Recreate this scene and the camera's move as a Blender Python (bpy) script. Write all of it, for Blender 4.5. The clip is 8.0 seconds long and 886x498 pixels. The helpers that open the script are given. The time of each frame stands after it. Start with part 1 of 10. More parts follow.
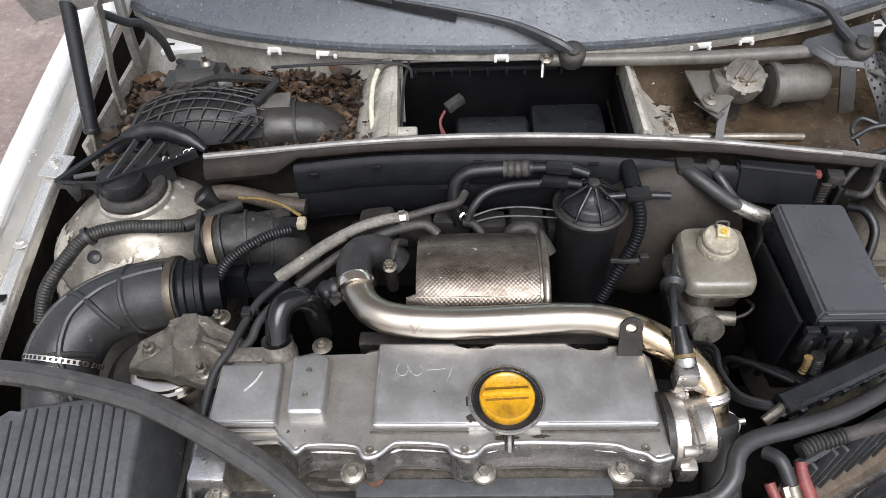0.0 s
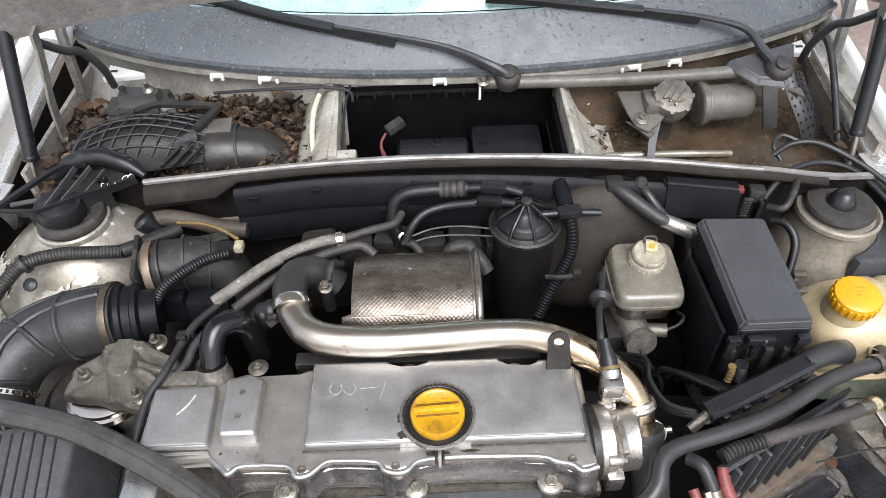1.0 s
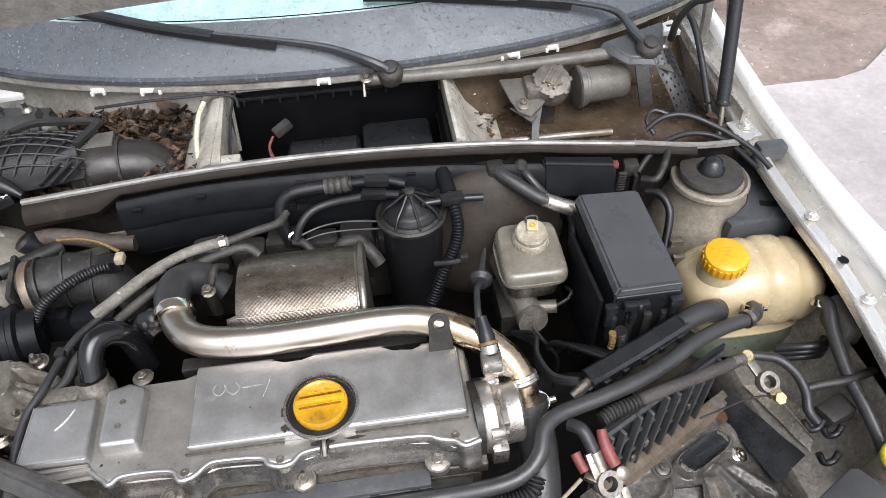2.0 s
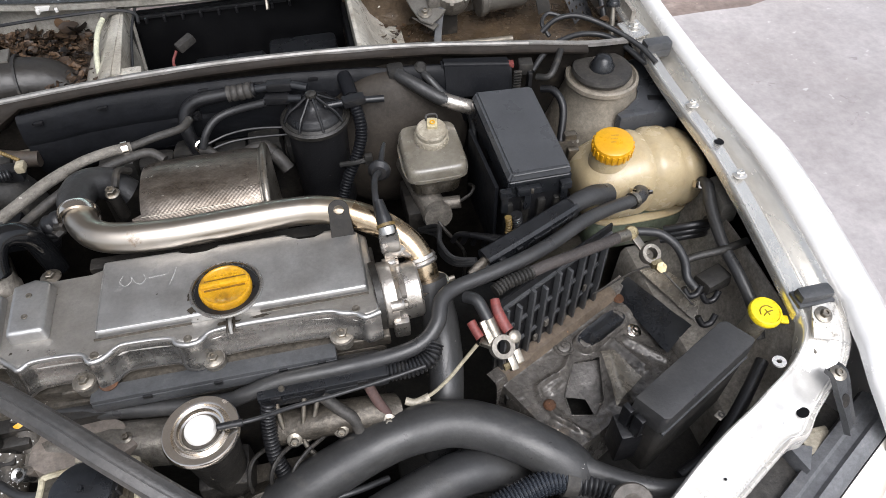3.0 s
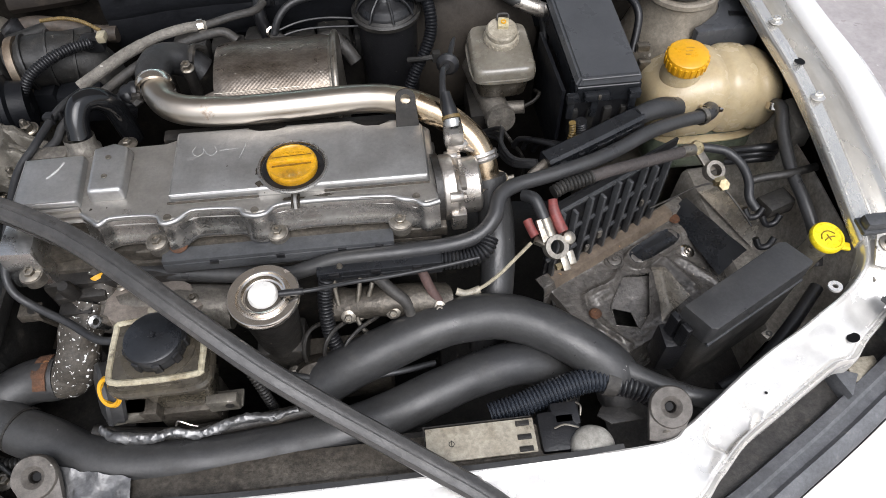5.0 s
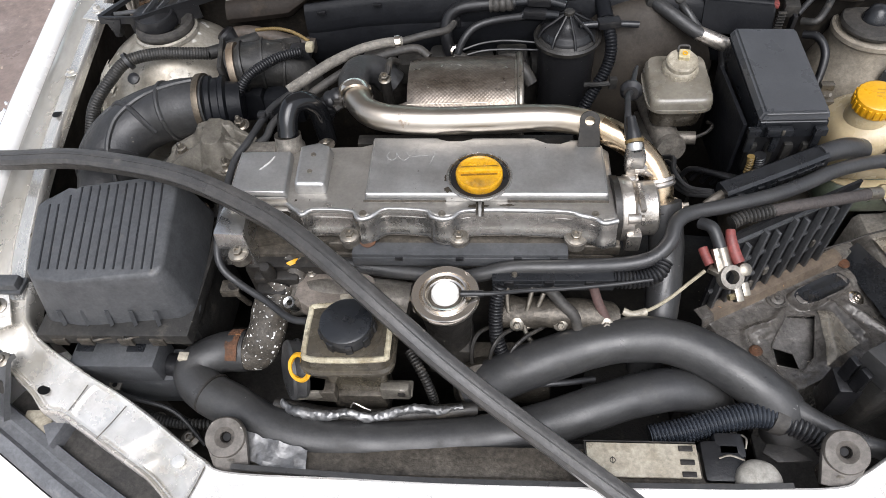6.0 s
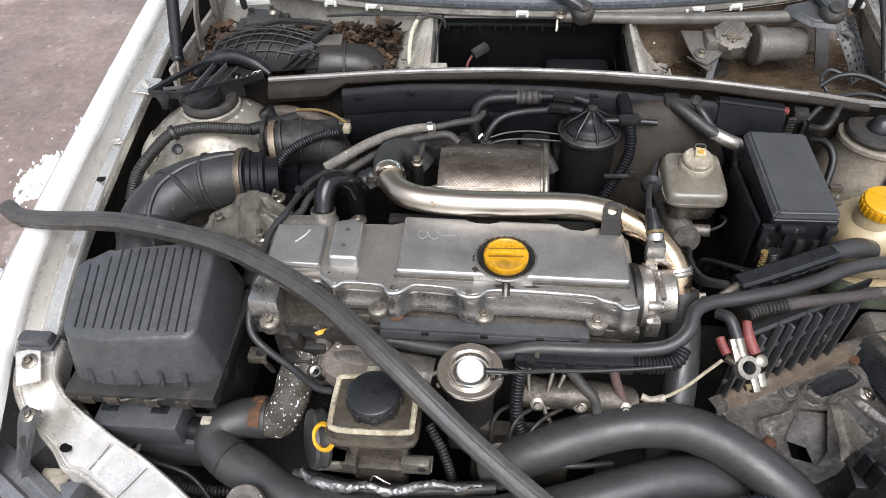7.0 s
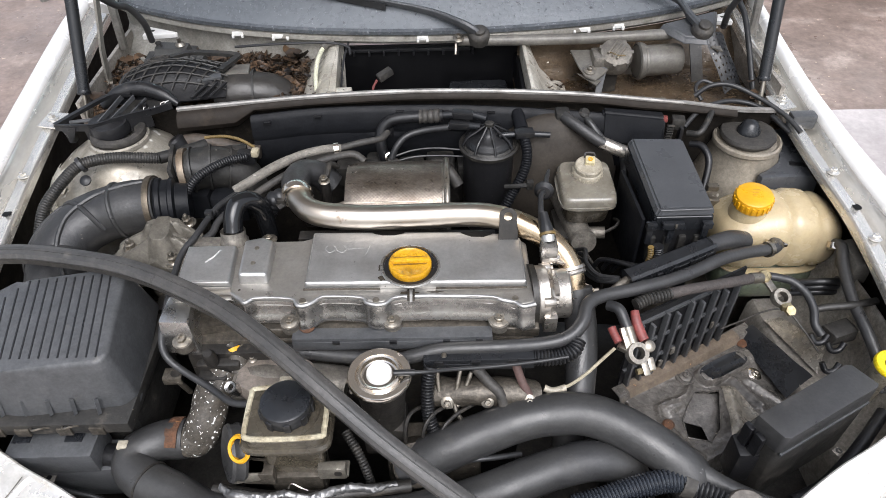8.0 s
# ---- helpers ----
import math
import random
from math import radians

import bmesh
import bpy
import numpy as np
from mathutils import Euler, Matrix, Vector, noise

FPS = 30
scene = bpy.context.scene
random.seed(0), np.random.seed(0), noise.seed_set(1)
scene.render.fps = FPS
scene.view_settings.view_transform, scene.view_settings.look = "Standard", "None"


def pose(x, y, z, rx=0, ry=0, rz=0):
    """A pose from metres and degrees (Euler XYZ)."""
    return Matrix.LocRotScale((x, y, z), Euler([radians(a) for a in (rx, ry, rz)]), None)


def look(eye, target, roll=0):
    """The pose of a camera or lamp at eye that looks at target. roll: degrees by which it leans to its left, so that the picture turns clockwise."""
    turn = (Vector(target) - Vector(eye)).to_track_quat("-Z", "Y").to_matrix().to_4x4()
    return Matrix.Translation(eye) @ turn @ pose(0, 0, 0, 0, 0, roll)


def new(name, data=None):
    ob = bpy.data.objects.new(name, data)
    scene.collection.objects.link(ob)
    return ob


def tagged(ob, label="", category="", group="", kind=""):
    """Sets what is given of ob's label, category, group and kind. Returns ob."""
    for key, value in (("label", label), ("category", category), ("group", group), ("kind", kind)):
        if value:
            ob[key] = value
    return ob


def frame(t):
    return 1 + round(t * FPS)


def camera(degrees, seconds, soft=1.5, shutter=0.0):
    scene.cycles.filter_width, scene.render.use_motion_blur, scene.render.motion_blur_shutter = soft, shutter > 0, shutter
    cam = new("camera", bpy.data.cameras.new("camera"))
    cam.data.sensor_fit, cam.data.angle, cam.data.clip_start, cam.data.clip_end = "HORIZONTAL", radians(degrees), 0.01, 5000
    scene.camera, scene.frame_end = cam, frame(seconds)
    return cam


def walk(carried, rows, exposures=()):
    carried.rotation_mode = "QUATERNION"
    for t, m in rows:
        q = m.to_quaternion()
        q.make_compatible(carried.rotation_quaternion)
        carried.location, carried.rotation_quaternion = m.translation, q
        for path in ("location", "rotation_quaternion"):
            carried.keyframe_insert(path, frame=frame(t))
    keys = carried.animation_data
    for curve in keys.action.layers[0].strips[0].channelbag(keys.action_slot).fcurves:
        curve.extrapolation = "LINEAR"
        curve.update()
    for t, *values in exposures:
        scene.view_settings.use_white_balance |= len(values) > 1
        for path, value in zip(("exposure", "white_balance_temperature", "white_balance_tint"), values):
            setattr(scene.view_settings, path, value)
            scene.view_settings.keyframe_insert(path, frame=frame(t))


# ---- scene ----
cam = camera(66.6, 8.0, 0.55)
PATH = [
    (0, (-0.085, -0.069, 1.499), (-0.163, 1.267, 0.013), -3.3),
    (0.5, (-0.053, -0.074, 1.501), (-0.098, 1.285, 0.035), -3.0),
    (1, (-0.034, -0.081, 1.512), (-0.035, 1.295, 0.061), -2.1),
    (1.5, (0.001, -0.091, 1.515), (0.042, 1.288, 0.067), -2.2),
    (1.7, (0.029, -0.103, 1.511), (0.096, 1.283, 0.071), -2.9),
    (2.8, (0.1, -0.178, 1.49), (0.371, 1.124, -0.004), -0.7),
    (3, (0.109, -0.221, 1.474), (0.361, 1.048, -0.051), -1.4),
    (3.5, (0.109, -0.263, 1.443), (0.34, 0.871, -0.188), -1.9),
    (4, (0.11, -0.26, 1.445), (0.36, 0.859, -0.194), -0.4),
    (4.2, (0.11, -0.258, 1.443), (0.365, 0.858, -0.197), 0.4),
    (5.3, (0.053, -0.277, 1.455), (0.059, 0.885, -0.173), -3.6),
    (5.5, (0.028, -0.286, 1.457), (-0.025, 0.9, -0.152), -4.8),
    (6, (-0.019, -0.3, 1.471), (-0.192, 0.917, -0.106), -6.6),
    (6.5, (-0.055, -0.315, 1.481), (-0.316, 0.938, -0.056), -7.0),
    (7, (-0.054, -0.322, 1.499), (-0.225, 1.066, 0.069), -3.0),
    (7.5, (-0.023, -0.347, 1.509), (-0.032, 1.101, 0.13), -0.9),
    (8, (-0.001, -0.372, 1.513), (0.0, 1.08, 0.138), -1.4),
]
walk(cam, [(t, look(eye, target, roll)) for t, eye, target, roll in PATH], exposures=((0.0, 0.98), (0.5, 1.04), (1.0, 1.17), (1.5, 1.18), (3.0, 0.81), (3.5, 0.72), (4.0, 0.64), (5.5, 0.79), (6.5, 0.95), (7.5, 0.95), (8.0, 1.00)))

# ---- daylight: low overcast winter sky ----
world = bpy.data.worlds.new("overcast_sky")
scene.world = world
world.use_nodes = True
wn, wl = world.node_tree.nodes, world.node_tree.links
sky = wn.new("ShaderNodeTexSky")
sky.sky_type, sky.sun_disc = "NISHITA", False
sky.sun_elevation, sky.sun_rotation = radians(56), radians(170)
sky.air_density, sky.dust_density = 1.0, 4.0
soft = wn.new("ShaderNodeHueSaturation")
soft.inputs["Saturation"].default_value = 0.45
wl.new(sky.outputs[0], soft.inputs["Color"])
wl.new(soft.outputs[0], wn["Background"].inputs[0])
wn["Background"].inputs[1].default_value = 0.125
sun = new("sun", bpy.data.lights.new("sun", "SUN"))
sun.data.energy, sun.data.angle, sun.data.color = 1.4, radians(50), (0.90, 0.94, 1.05)
sun.matrix_world = look((0.7, -2.4, 4.9), (0, 0.3, 0.8))
scene.view_settings.exposure = 0.95


# ---- shaping helpers ----
V = Vector


def root_of(ob):
    while ob.parent:
        ob = ob.parent
    return ob


def thing(name, base, label, category, group="", kind=""):
    return tagged(place(new(name), base), label, category, group, kind)


def place(ob, base):
    ob.location = base
    return ob


def mesh_of(name, bm, material, base=(0, 0, 0), crease=38):
    me = bpy.data.meshes.new(name)
    bmesh.ops.recalc_face_normals(bm, faces=bm.faces[:])
    bmesh.ops.translate(bm, verts=bm.verts[:], vec=-V(base))
    bm.to_mesh(me)
    bm.free()
    me.materials.append(material)
    me.polygons.foreach_set("use_smooth", [True] * len(me.polygons))
    me.set_sharp_from_angle(angle=radians(crease))
    return me


def part(name, bm, material, parent, label="", crease=38):
    ob = new(name, mesh_of(name, bm, material, root_of(parent).location, crease))
    ob.parent = parent
    return tagged(ob, label)


def solid(name, bm, material, base, label, category, group="", kind="", crease=38):
    ob = new(name, mesh_of(name, bm, material, base, crease))
    ob.location = base
    return tagged(ob, label, category, group, kind)


def smooth(pts, n=8):
    pts = [V(p) for p in pts]
    if len(pts) < 3:
        return [pts[0].lerp(pts[1], i / n) for i in range(n + 1)]
    ext = [2 * pts[0] - pts[1]] + pts + [2 * pts[-1] - pts[-2]]
    out = []
    for i in range(1, len(ext) - 2):
        a, b, c, d = ext[i - 1:i + 3]
        for k in range(n):
            t = k / n
            out.append(0.5 * (2 * b + (c - a) * t + (2 * a - 5 * b + 4 * c - d) * t * t + (3 * b - a - 3 * c + d) * t ** 3))
    return out + [pts[-1]]


def resample(pts, step):
    out, left = [pts[0]], step
    for a, b in zip(pts, pts[1:]):
        seg = (b - a).length
        pos = 0.0
        while seg - pos >= left and seg > 0:
            pos += left
            out.append(a.lerp(b, pos / seg))
            left = step
        left -= seg - pos
    return out


def frames_along(path, up=None):
    tang = []
    for i in range(len(path)):
        d = path[min(i + 1, len(path) - 1)] - path[max(i - 1, 0)]
        tang.append(d.normalized() if d.length > 1e-9 else V((0, 0, 1)))
    if up is None:
        n = tang[0].orthogonal().normalized()
    else:
        n = V(up)
    res = []
    for t in tang:
        if up is not None:
            n = V(up)
        n = (n - t * n.dot(t)).normalized()
        res.append((t, n, t.cross(n)))
    return res


def skin(rings, caps=True, closed=True):
    bm = bmesh.new()
    rows = [[bm.verts.new(p) for p in ring] for ring in rings]
    m = len(rows[0])
    for a, b in zip(rows, rows[1:]):
        for j in range(m if closed else m - 1):
            bm.faces.new((a[j], a[(j + 1) % m], b[(j + 1) % m], b[j]))
    if caps and closed:
        bm.faces.new(rows[0][::-1])
        bm.faces.new(rows[-1])
    return bm


def tube(pts, r, seg=14, n=8, radii=None, ribs=None, flat=1.0, up=None):
    """A round hose through pts; radii at each of pts; ribs: (pitch, depth) of corrugation."""
    path = smooth(pts, n)
    if ribs:
        path = resample(path, ribs[0] / 4)
    fr = frames_along(path, up)
    rings = []
    for i, (p, (t, a, b)) in enumerate(zip(path, fr)):
        rr = r
        if radii:
            f = i / (len(path) - 1) * (len(radii) - 1)
            k = min(int(f), len(radii) - 2)
            rr = radii[k] + (radii[k + 1] - radii[k]) * (f - k)
        if ribs:
            rr += ribs[1] * (1, 0.6, -1, 0.6)[i % 4]
        elif rr > 0.0085:
            rr *= 1 + 0.035 * noise.noise(p * 22) + 0.02 * noise.noise(p * 60)
        rings.append([p + rr * (math.cos(q) * a * flat + math.sin(q) * b) for q in (2 * math.pi * j / seg for j in range(seg))])
    return skin(rings)


def sweep(profile, pts, n=6, up=(0, 0, 1), closed=True, caps=True):
    """A bar: profile of (side, up) offsets moved along pts."""
    path = smooth(pts, n)
    rings = []
    for p, (t, a, b) in zip(path, frames_along(path, up)):
        rings.append([p + a * h - b * s for s, h in profile])
    return skin(rings, caps, closed)


def lathe(profile, seg=28, m=None, squash=1.0):
    """profile of (radius, height) turned about the local z axis, then moved by m."""
    rings = []
    for r, h in profile:
        rings.append([V((max(r, 1e-5) * math.cos(2 * math.pi * j / seg), max(r, 1e-5) * squash * math.sin(2 * math.pi * j / seg), h)) for j in range(seg)])
    first, last, most = profile[0][0], profile[-1][0], max(r for r, h in profile)
    hollow = first > 1e-4 and abs(first - last) < 0.3 * first and first < 0.97 * most
    if hollow and profile[0] != profile[-1]:
        rings.append([p.copy() for p in rings[0]])
    bm = skin(rings, caps=not hollow)
    if hollow:
        bmesh.ops.remove_doubles(bm, verts=bm.verts[:], dist=1e-7)
    if m is not None:
        bm.transform(m)
    return bm


def box(c, s, bevel=0.003, m=None, top=(1, 1), seg=2):
    """A bevelled box of size s about c; top: how far its upper face is drawn in."""
    bm = bmesh.new()
    bmesh.ops.create_cube(bm, size=1)
    for v in bm.verts:
        k = top if v.co.z > 0 else (1, 1)
        v.co = V((v.co.x * s[0] * k[0], v.co.y * s[1] * k[1], v.co.z * s[2]))
    if bevel:
        bmesh.ops.bevel(bm, geom=bm.edges[:], offset=bevel, segments=seg, affect="EDGES", profile=0.6, clamp_overlap=True)
    if m is not None:
        bm.transform(m)
    bmesh.ops.translate(bm, verts=bm.verts[:], vec=V(c))
    return bm


def prism(poly, z0, z1, bevel=0.0, grow=0.0, seg=2, m=None):
    """An upright block on the outline poly; grow: how far its foot spreads from its top."""
    n = len(poly)
    cx, cy = sum(p[0] for p in poly) / n, sum(p[1] for p in poly) / n
    bm = bmesh.new()
    foot = []
    for x, y in poly:
        d = V((x - cx, y - cy, 0))
        d = d.normalized() * grow if d.length else d
        foot.append(bm.verts.new((x + d.x, y + d.y, z0)))
    head = [bm.verts.new((x, y, z1)) for x, y in poly]
    for i in range(n):
        bm.faces.new((foot[i], foot[(i + 1) % n], head[(i + 1) % n], head[i]))
    bm.faces.new(foot[::-1])
    bm.faces.new(head)
    if bevel:
        bmesh.ops.bevel(bm, geom=[e for e in bm.edges], offset=bevel, segments=seg, affect="EDGES", profile=0.6, clamp_overlap=True)
    if m is not None:
        bm.transform(m)
    return bm


def join(*bms):
    out = bms[0]
    for b in bms[1:]:
        tmp = bpy.data.meshes.new("tmp")
        b.to_mesh(tmp)
        b.free()
        out.from_mesh(tmp)
        bpy.data.meshes.remove(tmp)
    return out


def aim(p, d, spin=0):
    """A pose at p whose z axis points along d."""
    return Matrix.Translation(p) @ V(d).to_track_quat("Z", "Y").to_matrix().to_4x4() @ Matrix.Rotation(radians(spin), 4, "Z")


def rough_up(bm, amount, scale, seed=0.0):
    for v in bm.verts:
        v.co += noise.noise_vector(v.co * scale + V((seed, seed, seed))) * amount
    return bm


def hexhead(m, r=0.006, h=0.005, flange=0.010):
    """A flanged hexagon bolt head."""
    return join(lathe([(0, 0), (flange, 0), (flange, 0.0012), (r * 1.1, 0.003), (0, 0.003)], 20, m),
                lathe([(r, 0.002), (r, 0.003 + h * 0.85), (r * 0.85, 0.003 + h), (r * 0.5, 0.003 + h), (r * 0.45, 0.003 + h * 0.55), (0, 0.003 + h * 0.55)], 6, m))


# ---- materials ----
def mat(name, col, rough=0.5, metal=0.0, col2=None, scale=8.0, amount=0.6, dirt=None, dirt_at=0.58, dirt_scale=25.0, dirt_soft=0.12,
        speck=None, speck_at=0.7, speck_scale=260.0, bump=0.15, bump_scale=180.0, coat=0.0, rough_var=0.12, stretch=(1, 1, 1), trans=0.0, sss=0.0, grain=0.22, grain_scale=210.0):
    m = bpy.data.materials.new(name)
    m.use_nodes = True
    nt = m.node_tree
    N, L = nt.nodes, nt.links
    bsdf = N["Principled BSDF"]
    tc, mp = N.new("ShaderNodeTexCoord"), N.new("ShaderNodeMapping")
    mp.inputs["Scale"].default_value = stretch
    L.new(tc.outputs["Object"], mp.inputs[0])

    def tex(s, detail=5.0, roughness=0.6):
        t = N.new("ShaderNodeTexNoise")
        t.inputs["Scale"].default_value, t.inputs["Detail"].default_value, t.inputs["Roughness"].default_value = s, detail, roughness
        L.new(mp.outputs[0], t.inputs["Vector"])
        return t.outputs["Fac"]

    def ramp(src, lo, hi, a=0.0, b=1.0):
        r = N.new("ShaderNodeMapRange")
        r.inputs[1].default_value, r.inputs[2].default_value, r.inputs[3].default_value, r.inputs[4].default_value = lo, hi, a, b
        L.new(src, r.inputs[0])
        return r.outputs[0]

    def mix(fac, a, b):
        x = N.new("ShaderNodeMix")
        x.data_type = "RGBA"
        L.new(fac, x.inputs[0])
        for s, v in ((x.inputs[6], a), (x.inputs[7], b)):
            if isinstance(v, tuple):
                s.default_value = (*v, 1)
            else:
                L.new(v, s)
        return x.outputs[2]

    big = tex(scale)
    colour = mix(ramp(big, 0.35, 0.68, 0, amount), col, col2 or tuple(c * 0.7 for c in col))
    rg = ramp(tex(scale * 3.1), 0.3, 0.7, max(0.03, rough - rough_var), min(1.0, rough + rough_var))
    if dirt:
        dm = ramp(tex(dirt_scale, 7.0, 0.68), dirt_at, dirt_at + dirt_soft, 0, 0.85)
        colour = mix(dm, colour, dirt)
        add = N.new("ShaderNodeMath")
        add.operation, add.use_clamp = "MULTIPLY_ADD", True
        L.new(dm, add.inputs[0])
        add.inputs[1].default_value = 0.35
        L.new(rg, add.inputs[2])
        rg = add.outputs[0]
        if metal:
            L.new(ramp(dm, 0, 1, metal, metal * 0.25), bsdf.inputs["Metallic"])
    if speck:
        colour = mix(ramp(tex(speck_scale, 2.0, 0.5), speck_at, speck_at + 0.03), colour, speck)
    if grain:
        hs = N.new("ShaderNodeHueSaturation")
        L.new(colour, hs.inputs["Color"])
        two = N.new("ShaderNodeMath")
        two.operation = "MULTIPLY"
        L.new(ramp(tex(grain_scale, 4.0, 0.7), 0.3, 0.7, 1 - grain, 1 + grain), two.inputs[0])
        L.new(ramp(tex(scale * 5.0, 6.0, 0.7), 0.32, 0.68, 1 - grain, 1 + grain), two.inputs[1])
        L.new(two.outputs[0], hs.inputs["Value"])
        colour = hs.outputs[0]
    L.new(colour, bsdf.inputs["Base Color"])
    L.new(rg, bsdf.inputs["Roughness"])
    bsdf.inputs["Metallic"].default_value = metal
    bsdf.inputs["Coat Weight"].default_value = coat
    if trans:
        bsdf.inputs["Transmission Weight"].default_value = trans
    if sss:
        bsdf.inputs["Subsurface Weight"].default_value = sss
        bsdf.inputs["Subsurface Radius"].default_value = (0.02, 0.015, 0.008)
        bsdf.inputs["Subsurface Scale"].default_value = 1.0
    if bump:
        bp = N.new("ShaderNodeBump")
        bp.inputs["Strength"].default_value, bp.inputs["Distance"].default_value = bump, 0.002
        L.new(tex(bump_scale, 3.0), bp.inputs["Height"])
        L.new(bp.outputs[0], bsdf.inputs["Normal"])
    return m


PAINT = mat("silver_paint", (0.84, 0.83, 0.815), 0.22, 0.12, (0.79, 0.78, 0.76), 4, 0.5, dirt=(0.58, 0.53, 0.45), dirt_at=0.74, dirt_scale=24, dirt_soft=0.12, coat=0.5, bump=0.02, grain=0.02)
PAINT_IN = mat("dirty_inner_paint", (0.41, 0.38, 0.325), 0.35, 0.45, (0.20, 0.175, 0.135), 13, 0.95, dirt=(0.085, 0.069, 0.048), dirt_at=0.55, dirt_scale=11, dirt_soft=0.18, speck=(0.85, 0.83, 0.78), speck_at=0.665, speck_scale=24, bump=0.2, bump_scale=40, grain=0.16)
PAINT_DUST = mat("dusty_grey_paint", (0.150, 0.141, 0.125), 0.42, 0.1, (0.083, 0.075, 0.062), 10, 0.85, dirt=(0.040, 0.033, 0.024), dirt_at=0.58, dirt_scale=22, dirt_soft=0.18, speck=(0.28, 0.26, 0.22), speck_at=0.76, speck_scale=100, bump=0.12, bump_scale=60, grain=0.2)
RUSTY = mat("rusty_plenum_steel", (0.095, 0.066, 0.040), 0.20, 0.0, (0.042, 0.028, 0.017), 14, 0.9, dirt=(0.15, 0.115, 0.072), dirt_at=0.58, dirt_scale=30, speck=(0.60, 0.57, 0.50), speck_at=0.73, speck_scale=150, bump=0.4, bump_scale=100, rough_var=0.25)
BLACK = mat("black_plastic", (0.008, 0.008, 0.009), 0.38, 0, (0.014, 0.014, 0.015), 12, 0.7, dirt=(0.042, 0.038, 0.032), dirt_at=0.60, dirt_scale=35, dirt_soft=0.2, speck=(0.10, 0.095, 0.085), speck_at=0.74, speck_scale=160, bump=0.2, bump_scale=300)
BLACK_CLEAN = mat("smooth_black_plastic", (0.011, 0.012, 0.014), 0.30, 0, (0.018, 0.019, 0.021), 7, 0.7, dirt=(0.042, 0.040, 0.037), dirt_at=0.66, dirt_scale=40, dirt_soft=0.2, bump=0.10, bump_scale=400)
BLACK_DUSTY = mat("dusty_black_plastic", (0.014, 0.0135, 0.0125), 0.55, 0, (0.028, 0.025, 0.021), 11, 0.8, dirt=(0.070, 0.060, 0.048), dirt_at=0.57, dirt_scale=28, dirt_soft=0.2, speck=(0.13, 0.12, 0.10), speck_at=0.73, speck_scale=150, bump=0.3, bump_scale=250, grain=0.4)
GREYBLACK = mat("weathered_grey_plastic", (0.054, 0.056, 0.059), 0.40, 0, (0.074, 0.075, 0.077), 9, 0.7, dirt=(0.115, 0.109, 0.10), dirt_at=0.62, dirt_scale=50, dirt_soft=0.2, bump=0.2, bump_scale=350, grain=0.2)
STRIPM = mat("weathered_seal_rubber", (0.043, 0.042, 0.041), 0.38, 0, (0.066, 0.062, 0.058), 14, 0.9, dirt=(0.13, 0.12, 0.105), dirt_at=0.60, dirt_scale=30, dirt_soft=0.2, bump=0.25, bump_scale=200, grain=0.2)
RUBBER = mat("grey_black_rubber", (0.028, 0.028, 0.029), 0.40, 0, (0.042, 0.041, 0.039), 7, 0.9, dirt=(0.082, 0.075, 0.066), dirt_at=0.60, dirt_scale=22, dirt_soft=0.22, speck=(0.17, 0.155, 0.14), speck_at=0.765, speck_scale=110, bump=0.15, bump_scale=260, grain=0.18, rough_var=0.16)
RUBBER_DUST = mat("dusty_rubber", (0.028, 0.026, 0.024), 0.62, 0, (0.050, 0.045, 0.038), 12, 0.8, dirt=(0.095, 0.082, 0.067), dirt_at=0.58, dirt_scale=40, dirt_soft=0.2, bump=0.25, bump_scale=260, grain=0.4)
WIRE = mat("black_wire", (0.018, 0.018, 0.019), 0.42, 0, (0.03, 0.03, 0.03), 30, 0.6, bump=0.08)
CAST = mat("cast_aluminium", (0.455, 0.452, 0.445), 0.40, 0.85, (0.37, 0.363, 0.35), 9, 0.9, dirt=(0.17, 0.15, 0.125), dirt_at=0.63, dirt_scale=20, dirt_soft=0.2, speck=(0.07, 0.06, 0.05), speck_at=0.75, speck_scale=110, bump=0.10, bump_scale=420, rough_var=0.10, grain=0.09)
CAST_DULL = mat("dirty_cast_aluminium", (0.22, 0.203, 0.177), 0.46, 0.55, (0.125, 0.110, 0.090), 16, 0.9, dirt=(0.036, 0.030, 0.023), dirt_at=0.53, dirt_scale=26, dirt_soft=0.2, speck=(0.42, 0.40, 0.36), speck_at=0.755, speck_scale=120, bump=0.4, bump_scale=250, grain=0.3)
CAST_BRIGHT = mat("clean_cast_aluminium", (0.60, 0.59, 0.57), 0.27, 0.97, (0.44, 0.43, 0.405), 16, 0.7, dirt=(0.16, 0.14, 0.11), dirt_at=0.66, dirt_scale=40, bump=0.15, bump_scale=500, grain=0.08)
PIPE = mat("heat_tinted_steel", (0.50, 0.46, 0.41), 0.33, 1.0, (0.36, 0.30, 0.225), 7, 0.8, dirt=(0.16, 0.10, 0.055), dirt_at=0.64, dirt_scale=18, dirt_soft=0.08, bump=0.03, bump_scale=90, rough_var=0.06, grain=0.0)
STEEL = mat("zinc_steel", (0.31, 0.285, 0.245), 0.36, 0.9, (0.19, 0.165, 0.13), 40, 0.8, dirt=(0.08, 0.06, 0.04), dirt_at=0.60, dirt_scale=90, bump=0.15, grain=0.15)
CHROME = mat("bright_steel", (0.82, 0.77, 0.71), 0.15, 1.0, (0.62, 0.54, 0.45), 40, 0.8, dirt=(0.30, 0.21, 0.14), dirt_at=0.66, dirt_scale=70, bump=0.03, grain=0.05, rough_var=0.06)
